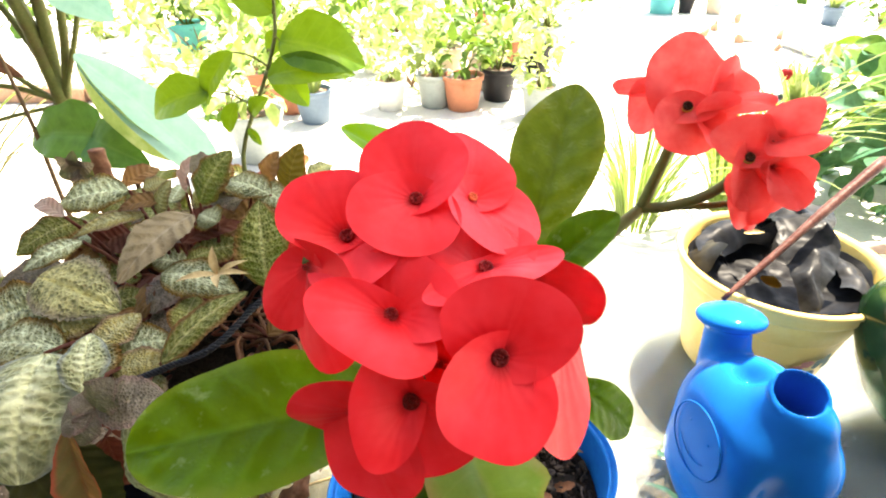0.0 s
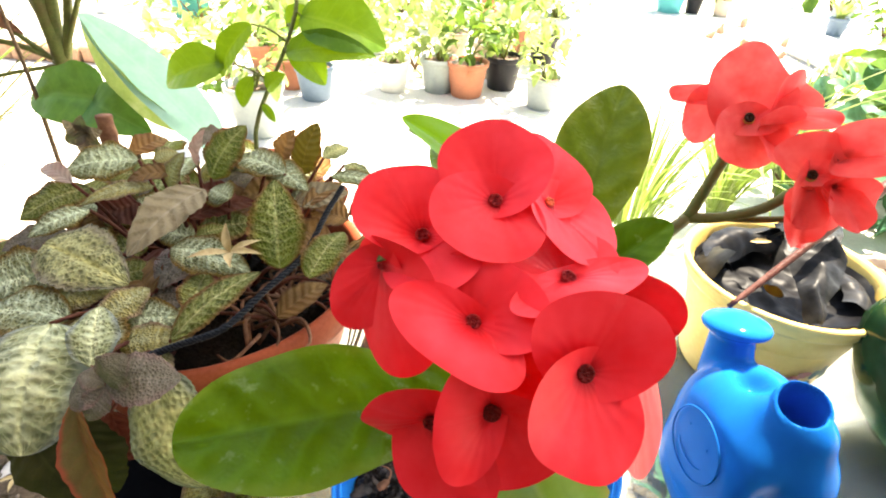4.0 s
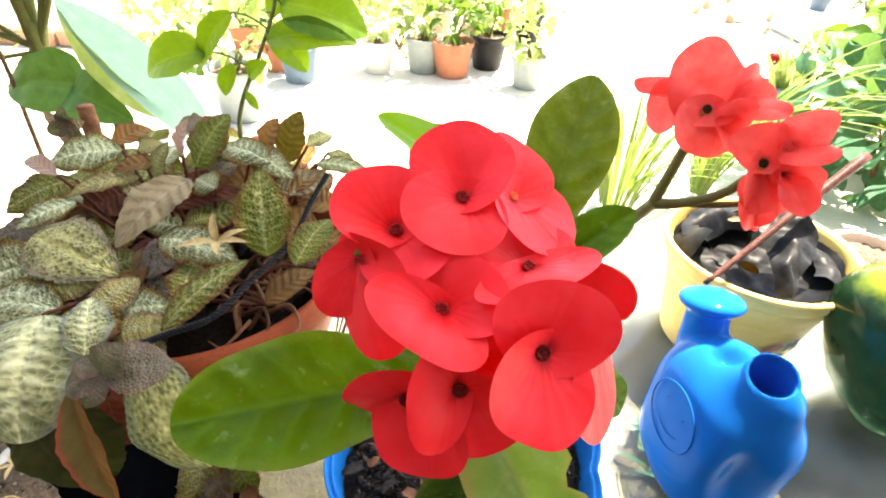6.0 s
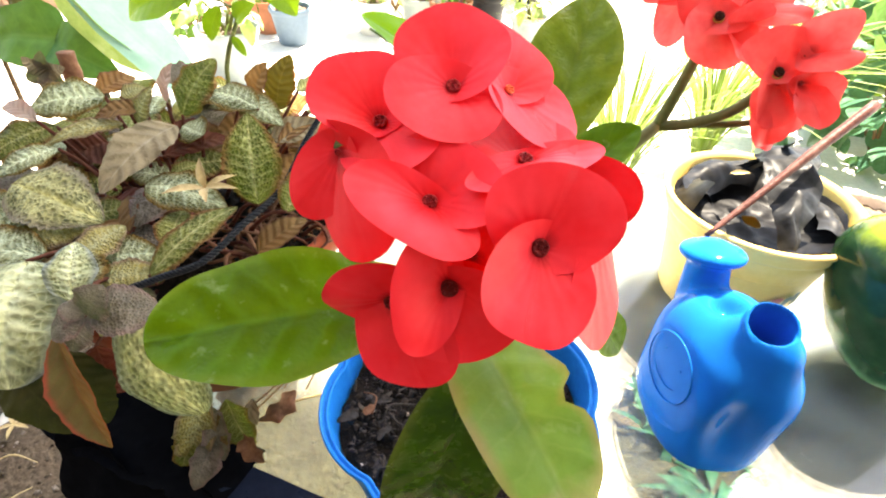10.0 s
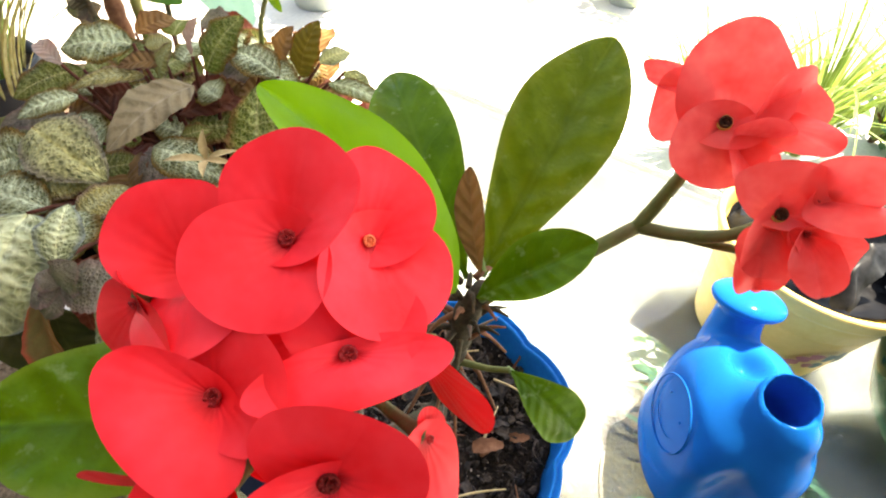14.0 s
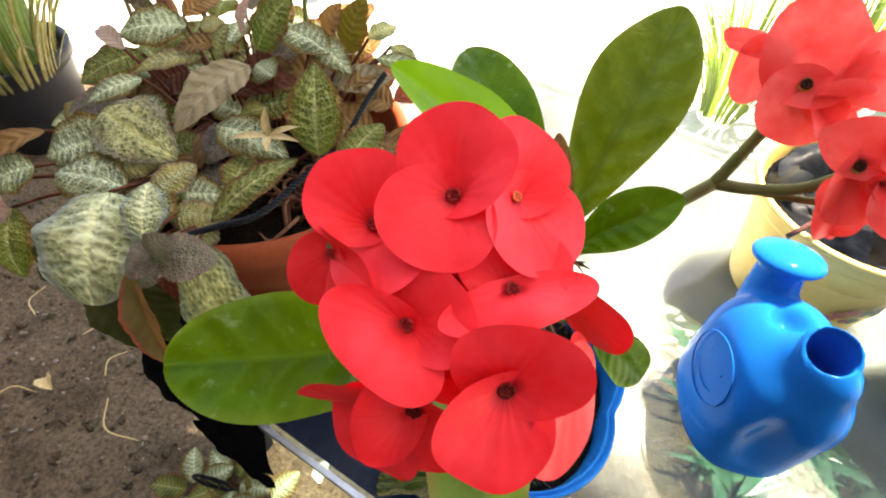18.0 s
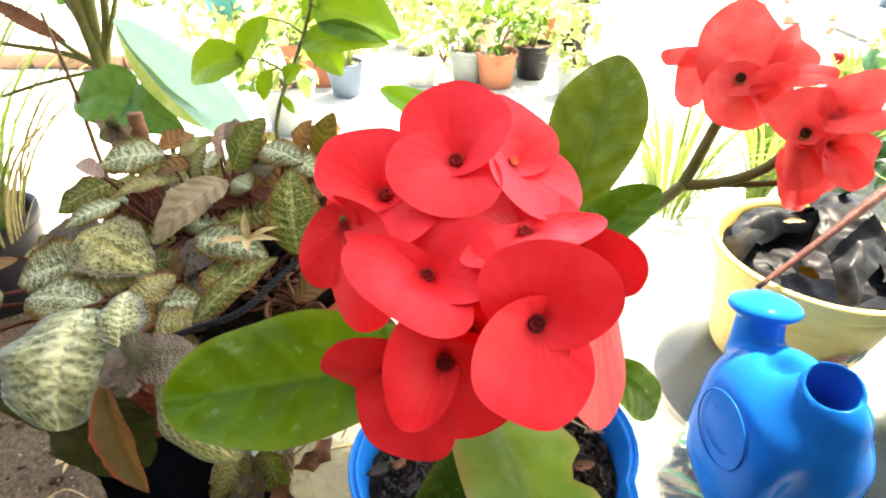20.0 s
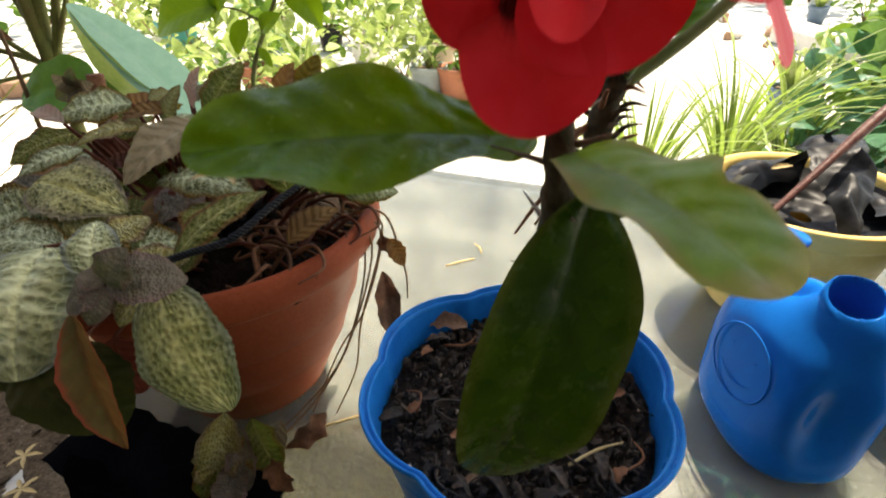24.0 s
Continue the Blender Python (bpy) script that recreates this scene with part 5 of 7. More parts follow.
# ---- terracotta bowl with the leafy plant ----
TC = (-0.252, 0.440)
bowl = thing("terracotta_pot", "wide terracotta-coloured plastic bowl pot on the glass table", "flower pot", (*TC, TOP))
part("body", lathe([(0.078, TOP + 0.001), (0.084, TOP + 0.004), (0.098, -0.125), (0.110, -0.100), (0.1105, -0.097), (0.113, -0.095), (0.121, -0.07), (0.130, -0.045), (0.1305, -0.042), (0.133, -0.040), (0.139, -0.01), (0.143, 0.018), (0.147, 0.023), (0.158, 0.025), (0.163, 0.030), (0.1650, 0.037), (0.1645, 0.048), (0.161, 0.056), (0.156, 0.058), (0.151, 0.054), (0.147, 0.03), (0.140, 0.012)], (*TC, 0), 96), TERRACOTTA, bowl)
part("soil", soil_disc(TC, 0.143, 0.018, 0.012, 8.0), SOIL, bowl, "dark soil")
episcia = thing("episcia_plant", "leafy plant with quilted silver-green and brown leaves spilling over its bowl", "plant", (*TC, 0.02))
leaf_count = [0]


def episcia_leaf(kind, base, tip, width, bend, cup, shape=OVAL):
    leaf_count[0] += 1
    b, t = Vector(base), Vector(tip)
    normal = Vector((0.10, -0.42, 0.9)) + Vector((0.25 * noise.noise(b * 31), 0.25 * noise.noise(b * 37), 0))
    if t.z < b.z - 0.04:
        normal = Vector((0.15, -0.9, 0.45))
    made = part("leaf", leaf(b, t, width * 1.20, normal, bend, -0.09 if kind not in ("rededge", "maroon", "brown", "tan", "pink") else cup, 0.10, shape, *((56, 28) if kind in ("pale", "quilted", "silver", "yellow", "green") and leaf_count[0] < 62 else (26, 8)), 0.012 if kind in ("pale", "quilted") else 0.03, leaf_count[0] * 1.37, 0.06, rows_of_cells=10.0, quilted=dict(pale=0.0008, quilted=0.0007, silver=0.0006, yellow=0.0009, green=0.0005).get(kind, 0.0) * min(1.0, width / 0.045)), EPISCIA[kind], episcia, dict(silver="silver-veined green leaf", maroon="dark red underside of a leaf", tan="dry pale brown leaf", pale="pale quilted leaf", brown="brown withering leaf").get(kind, ""))
    root = Vector((TC[0], TC[1] + 0.01, 0.03)).lerp(b, 0.55)
    root.z = min(b.z - 0.03, 0.05)
    part("leaf_stalk", tube([root, root.lerp(b, 0.6) + Vector((0, 0, 0.008)), b], [0.0022, 0.0018, 0.0015], 6, 4), EPISCIA["maroon"], made)


episcia_leaf("silver", (-0.320, 0.479, 0.149), (-0.384, 0.458, 0.145), 0.040, 0.12, 0.12)
episcia_leaf("brown", (-0.271, 0.455, 0.149), (-0.313, 0.442, 0.146), 0.018, 0.12, 0.12)
episcia_leaf("olive", (-0.291, 0.447, 0.137), (-0.348, 0.418, 0.132), 0.018, 0.12, 0.12)
episcia_leaf("maroon", (-0.322, 0.460, 0.110), (-0.351, 0.436, 0.105), 0.045, 0.12, 0.12)
episcia_leaf("tan", (-0.238, 0.440, 0.141), (-0.272, 0.355, 0.124), 0.034, 0.12, 0.12)
episcia_leaf("green", (-0.355, 0.446, 0.132), (-0.396, 0.400, 0.123), 0.036, 0.12, 0.12)
episcia_leaf("silver", (-0.333, 0.409, 0.130), (-0.369, 0.373, 0.123), 0.022, 0.12, 0.12)
episcia_leaf("yellow", (-0.354, 0.370, 0.117), (-0.266, 0.335, 0.110), 0.051, 0.12, 0.12)
episcia_leaf("silver", (-0.335, 0.353, 0.104), (-0.388, 0.322, 0.097), 0.051, 0.12, 0.12)
episcia_leaf("silver", (-0.298, 0.305, 0.094), (-0.371, 0.308, 0.095), 0.040, 0.12, 0.12)
episcia_leaf("olive", (-0.322, 0.321, 0.097), (-0.281, 0.337, 0.100), 0.023, 0.12, 0.12)
episcia_leaf("olive", (-0.271, 0.302, 0.093), (-0.252, 0.341, 0.101), 0.027, 0.12, 0.12)
episcia_leaf("silver", (-0.257, 0.263, 0.086), (-0.284, 0.316, 0.096), 0.044, 0.12, 0.12)
episcia_leaf("quilted", (-0.298, 0.288, 0.104), (-0.286, 0.209, 0.058), 0.070, 0.2, 0.2, (0.95, 0.46))
episcia_leaf("quilted", (-0.243, 0.249, 0.104), (-0.254, 0.288, 0.126), 0.028, 0.12, 0.12)
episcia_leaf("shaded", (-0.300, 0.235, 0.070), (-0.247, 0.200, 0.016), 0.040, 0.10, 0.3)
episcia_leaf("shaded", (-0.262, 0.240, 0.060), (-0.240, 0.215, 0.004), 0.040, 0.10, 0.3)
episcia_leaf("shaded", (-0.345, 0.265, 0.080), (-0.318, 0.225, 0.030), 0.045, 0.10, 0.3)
episcia_leaf("dusky", (-0.216, 0.226, 0.116), (-0.176, 0.240, 0.110), 0.030, 0.16, 0.12)
episcia_leaf("dusky", (-0.215, 0.226, 0.114), (-0.202, 0.233, 0.136), 0.024, 0.2, 0.3)
episcia_leaf("dusky", (-0.215, 0.226, 0.115), (-0.244, 0.222, 0.102), 0.021, 0.16, 0.12)
episcia_leaf("dusky", (-0.215, 0.225, 0.114), (-0.224, 0.210, 0.099), 0.017, 0.16, 0.12)
episcia_leaf("dusky", (-0.216, 0.226, 0.116), (-0.232, 0.228, 0.122), 0.013, 0.16, 0.12)
episcia_leaf("pale", (-0.214, 0.266, 0.088), (-0.166, 0.218, 0.016), 0.049, 0.18, 0.2, (0.95, 0.55))
episcia_leaf("rededge", (-0.246, 0.228, 0.094), (-0.221, 0.189, 0.014), 0.023, 0.06, 0.6, (0.9, 0.8))
episcia_leaf("silver", (-0.248, 0.379, 0.114), (-0.173, 0.360, 0.110), 0.034, 0.12, 0.12)
episcia_leaf("green", (-0.153, 0.378, 0.099), (-0.162, 0.419, 0.167), 0.042, 0.12, 0.12)
episcia_leaf("silver", (-0.266, 0.314, 0.086), (-0.218, 0.322, 0.087), 0.029, 0.12, 0.12)
episcia_leaf("green", (-0.210, 0.322, 0.092), (-0.214, 0.366, 0.101), 0.027, 0.12, 0.12)
episcia_leaf("green", (-0.208, 0.285, 0.096), (-0.160, 0.352, 0.118), 0.024, 0.12, 0.12)
episcia_leaf("olive", (-0.253, 0.288, 0.086), (-0.206, 0.298, 0.088), 0.024, 0.12, 0.12)
episcia_leaf("pink", (-0.266, 0.488, 0.141), (-0.252, 0.488, 0.181), 0.016, 0.12, 0.12)
episcia_leaf("green", (-0.253, 0.485, 0.130), (-0.219, 0.509, 0.180), 0.040, 0.12, 0.12)
episcia_leaf("silver", (-0.169, 0.469, 0.147), (-0.229, 0.496, 0.152), 0.032, 0.12, 0.12)
episcia_leaf("silver", (-0.193, 0.490, 0.146), (-0.145, 0.457, 0.139), 0.027, 0.12, 0.12)
episcia_leaf("yellowgreen", (-0.162, 0.499, 0.133), (-0.145, 0.512, 0.185), 0.031, 0.12, 0.12)
episcia_leaf("brown", (-0.185, 0.510, 0.135), (-0.167, 0.504, 0.179), 0.024, 0.12, 0.12)
episcia_leaf("pale", (-0.133, 0.483, 0.160), (-0.112, 0.507, 0.164), 0.017, 0.12, 0.12)
episcia_leaf("pale", (-0.117, 0.504, 0.144), (-0.084, 0.480, 0.139), 0.015, 0.12, 0.12)
episcia_leaf("tan", (-0.158, 0.452, 0.123), (-0.109, 0.477, 0.128), 0.025, 0.12, 0.12)
episcia_leaf("green", (-0.119, 0.349, 0.113), (-0.100, 0.409, 0.125), 0.030, 0.12, 0.12)
episcia_leaf("maroon", (-0.253, 0.430, 0.114), (-0.199, 0.461, 0.120), 0.022, 0.12, 0.12)
episcia_leaf("green", (-0.250, 0.427, 0.098), (-0.198, 0.449, 0.103), 0.032, 0.12, 0.12)
episcia_leaf("green", (-0.235, 0.400, 0.113), (-0.213, 0.415, 0.116), 0.016, 0.12, 0.12)
episcia_leaf("maroon", (-0.248, 0.252, 0.053), (-0.236, 0.239, 0.011), 0.036, 0.12, 0.12)
episcia_leaf("brown", (-0.150, 0.345, 0.070), (-0.112, 0.378, 0.086), 0.022, 0.12, 0.3)
episcia_leaf("maroon", (-0.297, 0.397, 0.082), (-0.250, 0.370, 0.077), 0.040, 0.12, 0.12)
episcia_leaf("pink", (-0.353, 0.425, 0.148), (-0.397, 0.450, 0.153), 0.015, 0.12, 0.12)
episcia_leaf("olive", (-0.296, 0.466, 0.156), (-0.277, 0.480, 0.159), 0.018, 0.12, 0.12)
episcia_leaf("olive", (-0.277, 0.448, 0.133), (-0.257, 0.451, 0.173), 0.019, 0.12, 0.12)
episcia_leaf("silver", (-0.216, 0.441, 0.131), (-0.241, 0.455, 0.134), 0.028, 0.12, 0.12)
episcia_leaf("silver", (-0.389, 0.309, 0.095), (-0.422, 0.285, 0.090), 0.037, 0.12, 0.12)
episcia_leaf("green", (-0.404, 0.280, 0.069), (-0.393, 0.239, 0.021), 0.040, 0.2, 0.12)
episcia_leaf("pink", (-0.422, 0.280, 0.089), (-0.414, 0.260, 0.055), 0.035, 0.12, 0.12)
episcia_leaf("brown", (-0.392, 0.339, 0.111), (-0.435, 0.284, 0.100), 0.019, 0.12, 0.12)
episcia_leaf("brown", (-0.148, 0.445, 0.122), (-0.118, 0.492, 0.131), 0.016, 0.12, 0.12)
episcia_leaf("silver", (-0.127, 0.484, 0.140), (-0.065, 0.471, 0.137), 0.018, 0.12, 0.12)
rng = random.Random(23)
for k in range(120):
    a, r = rng.random() * 6.283, 0.165 * math.sqrt(rng.random())
    b = Vector((TC[0] - 0.01 + r * math.cos(a), TC[1] + 0.01 + r * math.sin(a), 0))
    b.z = 0.062 + 0.025 * rng.random() + 0.20 * (b.y - 0.40) * (1 if b.y > 0.40 else 0.6)
    if b.x > -0.215 and b.y < 0.43 and b.x + b.y > 0.10:
        continue
    d, size = rng.random() * 6.283, 0.035 + 0.03 * rng.random()
    episcia_leaf(rng.choice(("maroon", "brown", "green", "silver", "green", "olive", "dusky", "brown")), b, b + Vector((size * math.cos(d), size * math.sin(d), 0.012 * rng.random() - 0.004)), 0.024 + 0.016 * rng.random(), 0.12, 0.15)

# curled dry leaf stalks on the soil at the bowl's open side
rng = random.Random(29)
for k in range(60):
    b = Vector((-0.185 + 0.075 * rng.random(), 0.325 + 0.10 * rng.random(), 0.040 + 0.014 * rng.random()))
    if (b - Vector((TC[0], TC[1], b.z))).length > 0.138:
        continue
    d, size = rng.random() * 6.283, 0.012 + 0.016 * rng.random()
    side = Vector((math.cos(d), math.sin(d), 0))
    ahead = Vector((-side.y, side.x, 0))
    part("dry_curl", tube([b, b + ahead * size + Vector((0, 0, 0.014)), b + ahead * size * 1.6 + side * size * 0.8 + Vector((0, 0, 0.006)), b + ahead * size * 0.9 + side * size * 1.5], [0.0022, 0.0018, 0.0014, 0.0007], 6, 4), (EPISCIA["brown"], DRY, EPISCIA["maroon"], DRY)[k % 4], bowl)

# ---- unseen blockers added to shape the light: overhead sheets, wall behind the camera ----


def block(x0, x1, y0, y1, z0, z1, bevel=0.0):
    bm = bmesh.new()
    bmesh.ops.create_cube(bm, size=1)
    for q in bm.verts:
        q.co = Vector(((x0 + x1) / 2 + q.co.x * (x1 - x0), (y0 + y1) / 2 + q.co.y * (y1 - y0), (z0 + z1) / 2 + q.co.z * (z1 - z0)))
    if bevel:
        bmesh.ops.bevel(bm, geom=bm.edges[:], offset=bevel, segments=1, affect="EDGES")
    return bm


PLASTER = surface("pale_plaster", (0.36, 0.33, 0.28), (0.42, 0.39, 0.33), (0.30, 0.28, 0.24), fine=60, broad=2, rough=0.9, bump=0.2)
WALL_PAINT = surface("dark_plaster", (0.10, 0.085, 0.07), (0.15, 0.13, 0.105), (0.08, 0.07, 0.06), fine=60, broad=2, rough=0.9, bump=0.2)
LIGHT_BLOCKER = thing("awning", "unseen pale sheets added overhead to block sun and sky", "awning", (1.0, 2.5, 5.0))
part("canvas", slab(-7.2, 7.2, 2.11, 3.18, 5.00, 5.015), PLASTER, LIGHT_BLOCKER, "", False)
part("canvas", slab(-0.5, 7.2, -1.0, 2.107, 5.00, 5.015), PLASTER, LIGHT_BLOCKER, "", False)
part("canvas", slab(-7.2, 0.25, 3.183, 3.65, 5.00, 5.015), PLASTER, LIGHT_BLOCKER, "", False)
for pu in (-7.1, 7.1):
    for pv in (2.2, 3.1):
        part("post", slab(pu - 0.04, pu + 0.04, pv - 0.04, pv + 0.04, GROUND, 4.999), PLASTER, LIGHT_BLOCKER, "", False)
# unseen dark wall, added to keep light off camera-facing sides
setting("wall_back", slab(-4.5, 4.5, -1.12, -1.0, GROUND, 2.60), WALL_PAINT, "unseen dark wall added behind the camera to cut front light", "wall")

# ---- small things on and about the bowl ----
cord = thing("cord", "black braided cord laid across the leafy plant", "cord", (-0.216, 0.259, 0.105))
line = smooth_points([(-0.226, 0.250, 0.098), (-0.216, 0.259, 0.113), (-0.194, 0.272, 0.117), (-0.167, 0.290, 0.119), (-0.148, 0.329, 0.125), (-0.128, 0.374, 0.130), (-0.117, 0.418, 0.147), (-0.106, 0.443, 0.162)], 16)
for strand in range(3):
    pts = []
    for i, c in enumerate(line):
        ahead = (line[min(i + 1, len(line) - 1)] - line[max(i - 1, 0)]).normalized()
        side = ahead.orthogonal().normalized()
        w = i * 1.5 + strand * 2.094
        pts.append(c + Vector((0, 0, -0.011)) + 0.0016 * (math.cos(w) * side + math.sin(w) * ahead.cross(side)))
    part("strand", tube(pts, 0.0014, 6, 2), CHAIN, cord)

dried = thing("dried_blossom", "straw-coloured dried star-shaped blossom lying on a leaf", "flower", (-0.190, 0.367, 0.1205))
for k, (dx, dy, dz, w) in enumerate(((-0.036, -0.016, 0.0, 0.007), (0.012, -0.028, 0.0, 0.008), (0.036, -0.006, 0.002, 0.006), (0.030, 0.012, 0.006, 0.006), (-0.003, 0.012, 0.022, 0.008))):
    c = Vector((-0.190, 0.367, 0.1215))
    part("petal", leaf(c, c + Vector((0.85 * dx, 0.85 * dy, dz + 0.002)), w, (0, -0.4, 0.9), 0.12, 0.35, 0.1, LANCE, 10, 4, 0, k), STRAW, dried)

for fx, fy, turn in ((-0.844, 0.618, 0.2), (-0.80, 0.547, 1.1)):
    fallen = thing("fallen_blossom", "tiny yellow star-shaped blossom fallen on the earth", "flower", (fx, fy, GROUND))
    c = Vector((fx, fy, GROUND + 0.034))
    for k in range(5):
        a = turn + k * 1.257
        part("petal", leaf(c, c + Vector((0.032 * math.cos(a), 0.032 * math.sin(a), -0.002)), 0.009, (0, 0, 1), 0.1, 0.3, 0.1, LANCE, 8, 4, 0, k), STRAW, fallen)

drink_can = thing("tin_can", "small red tin with a bright metal end lying on earth", "can", (-0.93, 0.303, GROUND))
axis = Vector((0.93, -0.10, 0.20)).normalized()
turn = axis.to_track_quat("Z", "Y").to_matrix()
for nm, profile, mat in (("body", [(0.024, -0.11), (0.029, -0.104), (0.030, -0.10), (0.030, -0.010), (0.029, -0.004), (0.0265, 0.0)], PRINT_CAN), ("end", [(0.0005, -0.006), (0.012, -0.005), (0.020, -0.0035), (0.024, -0.004), (0.0255, 0.0005), (0.0270, 0.0008), (0.0272, -0.0015)], ALUMINIUM)):
    bm = lathe(profile, seg=40)
    for q in bm.verts:
        q.co = Vector((-0.905, 0.300, GROUND + 0.056)) + turn @ q.co
    part(nm, bm, mat, drink_can, "red painted side" if nm == "body" else "shiny metal end")

rosette = thing("dry_rosette", "small brown dried rosette on a thin stalk", "plant", (-0.40, 0.54, 0.06))
rc = Vector((-0.405, 0.535, 0.150))
part("stalk", tube([(-0.36, 0.52, 0.09), (-0.385, 0.527, 0.125), rc], [0.0022, 0.0018, 0.002], 8, 5), EPISCIA["tan"], rosette)
for k in range(6):
    a = k * 1.05 + 0.3
    part("leaf", leaf(rc, rc + Vector((0.024 * math.cos(a), -0.008, 0.024 * math.sin(a))), 0.018, (0, -1, 0.1), 0.18, 0.25, 0.1, OVAL, 12, 6, 0.03, k), EPISCIA["dusky" if k % 2 else "tan"], rosette)
part("dry_stem", tube([(-0.415, 0.57, 0.04), (-0.412, 0.572, 0.10), (-0.410, 0.575, 0.155)], [0.013, 0.012, 0.009], 10, 5, ridge=0.4), DRY, rosette, "thick dry brown stem")

runners = thing("dry_runners", "withered brown runners and leaves hanging down the bowl's side", "plant", (-0.103, 0.43, 0.05))
for pts in ([(-0.120, 0.43, 0.058), (-0.083, 0.428, 0.040), (-0.105, 0.405, -0.045), (-0.135, 0.395, -0.092), (-0.165, 0.360, -0.150)],
            [(-0.125, 0.42, 0.058), (-0.084, 0.420, 0.038), (-0.110, 0.400, -0.060), (-0.120, 0.390, -0.117), (-0.140, 0.360, -0.152)],
            [(-0.110, 0.44, 0.055), (-0.080, 0.430, 0.050), (-0.066, 0.412, 0.022), (-0.060, 0.405, -0.007), (-0.060, 0.400, -0.030)],
            [(-0.125, 0.41, 0.055), (-0.090, 0.400, 0.035), (-0.120, 0.385, -0.07), (-0.158, 0.360, -0.13), (-0.200, 0.320, -0.155)],
            [(-0.130, 0.40, 0.055), (-0.096, 0.392, 0.030), (-0.126, 0.375, -0.08), (-0.180, 0.345, -0.14), (-0.230, 0.30, -0.152)]):
    part("runner", tube(pts, [0.0012, 0.0011, 0.0008], 6, 6), RUNNER, runners)
for b, t, w, m in (((-0.086, 0.420, -0.010), (-0.083, 0.412, -0.085), 0.026, DRY), ((-0.076, 0.418, 0.030), (-0.062, 0.405, 0.006), 0.018, EPISCIA["brown"]), ((-0.088, 0.425, 0.025), (-0.070, 0.415, 0.018), 0.014, DRY),
                   ((-0.150, 0.355, -0.145), (-0.185, 0.320, -0.156), 0.026, DRY), ((-0.185, 0.325, -0.120), (-0.200, 0.305, -0.156), 0.022, EPISCIA["tan"]), ((-0.215, 0.300, -0.10), (-0.205, 0.270, -0.150), 0.026, EPISCIA["dusky"]), ((-0.235, 0.295, -0.11), (-0.245, 0.262, -0.152), 0.028, EPISCIA["green"]), ((-0.19, 0.29, -0.13), (-0.165, 0.272, -0.155), 0.020, DRY),
                   ((-0.225, 0.305, -0.085), (-0.238, 0.270, -0.150), 0.040, EPISCIA["olive"]), ((-0.205, 0.310, -0.100), (-0.178, 0.285, -0.148), 0.034, EPISCIA["green"]), ((-0.215, 0.285, -0.125), (-0.225, 0.240, -0.152), 0.030, EPISCIA["dusky"])):
    part("dry_leaf", leaf(b, t, w, (0.3, -0.9, 0.3), 0.15, 0.4, 0.5, OVAL, 14, 6, 0.06, w * 300), m, runners)

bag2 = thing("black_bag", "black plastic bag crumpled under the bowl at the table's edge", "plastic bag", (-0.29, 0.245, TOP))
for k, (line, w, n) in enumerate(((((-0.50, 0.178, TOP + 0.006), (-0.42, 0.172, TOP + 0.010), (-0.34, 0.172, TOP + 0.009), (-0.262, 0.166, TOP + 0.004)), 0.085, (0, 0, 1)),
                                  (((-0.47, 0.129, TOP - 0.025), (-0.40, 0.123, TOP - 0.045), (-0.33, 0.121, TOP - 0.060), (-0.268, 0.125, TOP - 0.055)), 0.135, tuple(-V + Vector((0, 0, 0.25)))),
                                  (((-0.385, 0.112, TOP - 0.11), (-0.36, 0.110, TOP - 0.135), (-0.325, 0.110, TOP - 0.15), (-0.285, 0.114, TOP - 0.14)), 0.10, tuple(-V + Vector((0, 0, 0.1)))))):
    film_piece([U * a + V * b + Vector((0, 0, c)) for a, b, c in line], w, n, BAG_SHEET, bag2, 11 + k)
for cx in (-0.285, -0.272):
    part("loop", tube([Vector((cx + 0.018 * math.cos(a), 0.176, -0.29 + 0.022 * math.sin(a))) for a in [k * 0.524 for k in range(12)]], 0.0022, 6, 3), CHAIN, bag2)

# ---- seedling behind the bowl ----
seedling = thing("seedling", "slender young plant with glossy bright green leaves growing from the bowl", "plant", (-0.231, 0.560, 0.03))
part("stem", tube([(-0.231, 0.555, 0.02), (-0.231, 0.560, 0.129), (-0.228, 0.570, 0.161), (-0.216, 0.580, 0.191), (-0.200, 0.590, 0.223), (-0.184, 0.600, 0.261), (-0.179, 0.610, 0.290), (-0.177, 0.620, 0.345)], [0.0028, 0.0026, 0.0024, 0.0022, 0.0020, 0.0016], 10, 6), STALK, seedling, "dark green stem")
STEM_LINE = smooth_points([(-0.231, 0.560, 0.129), (-0.216, 0.580, 0.191), (-0.184, 0.600, 0.261), (-0.177, 0.620, 0.345)], 12)
seed_count = [0]


def seedling_leaf(base, tip, width, material):
    seed_count[0] += 1
    b = Vector(base)
    normal = Vector((0.15 * math.sin(seed_count[0] * 2.3), -0.75, 0.62))
    made = part("leaf", leaf(b, tip, width, normal, 0.16, 0.22, 0.05, (0.75, 0.7), 18, 8, 0.0, seed_count[0], 0.08), material, seedling)
    foot = min(STEM_LINE, key=lambda p: (p - b).length)
    part("petiole", tube([foot, foot.lerp(b, 0.5) + Vector((0, 0, 0.004)), b], [0.0014, 0.0011, 0.001], 6, 4), STALK, made)


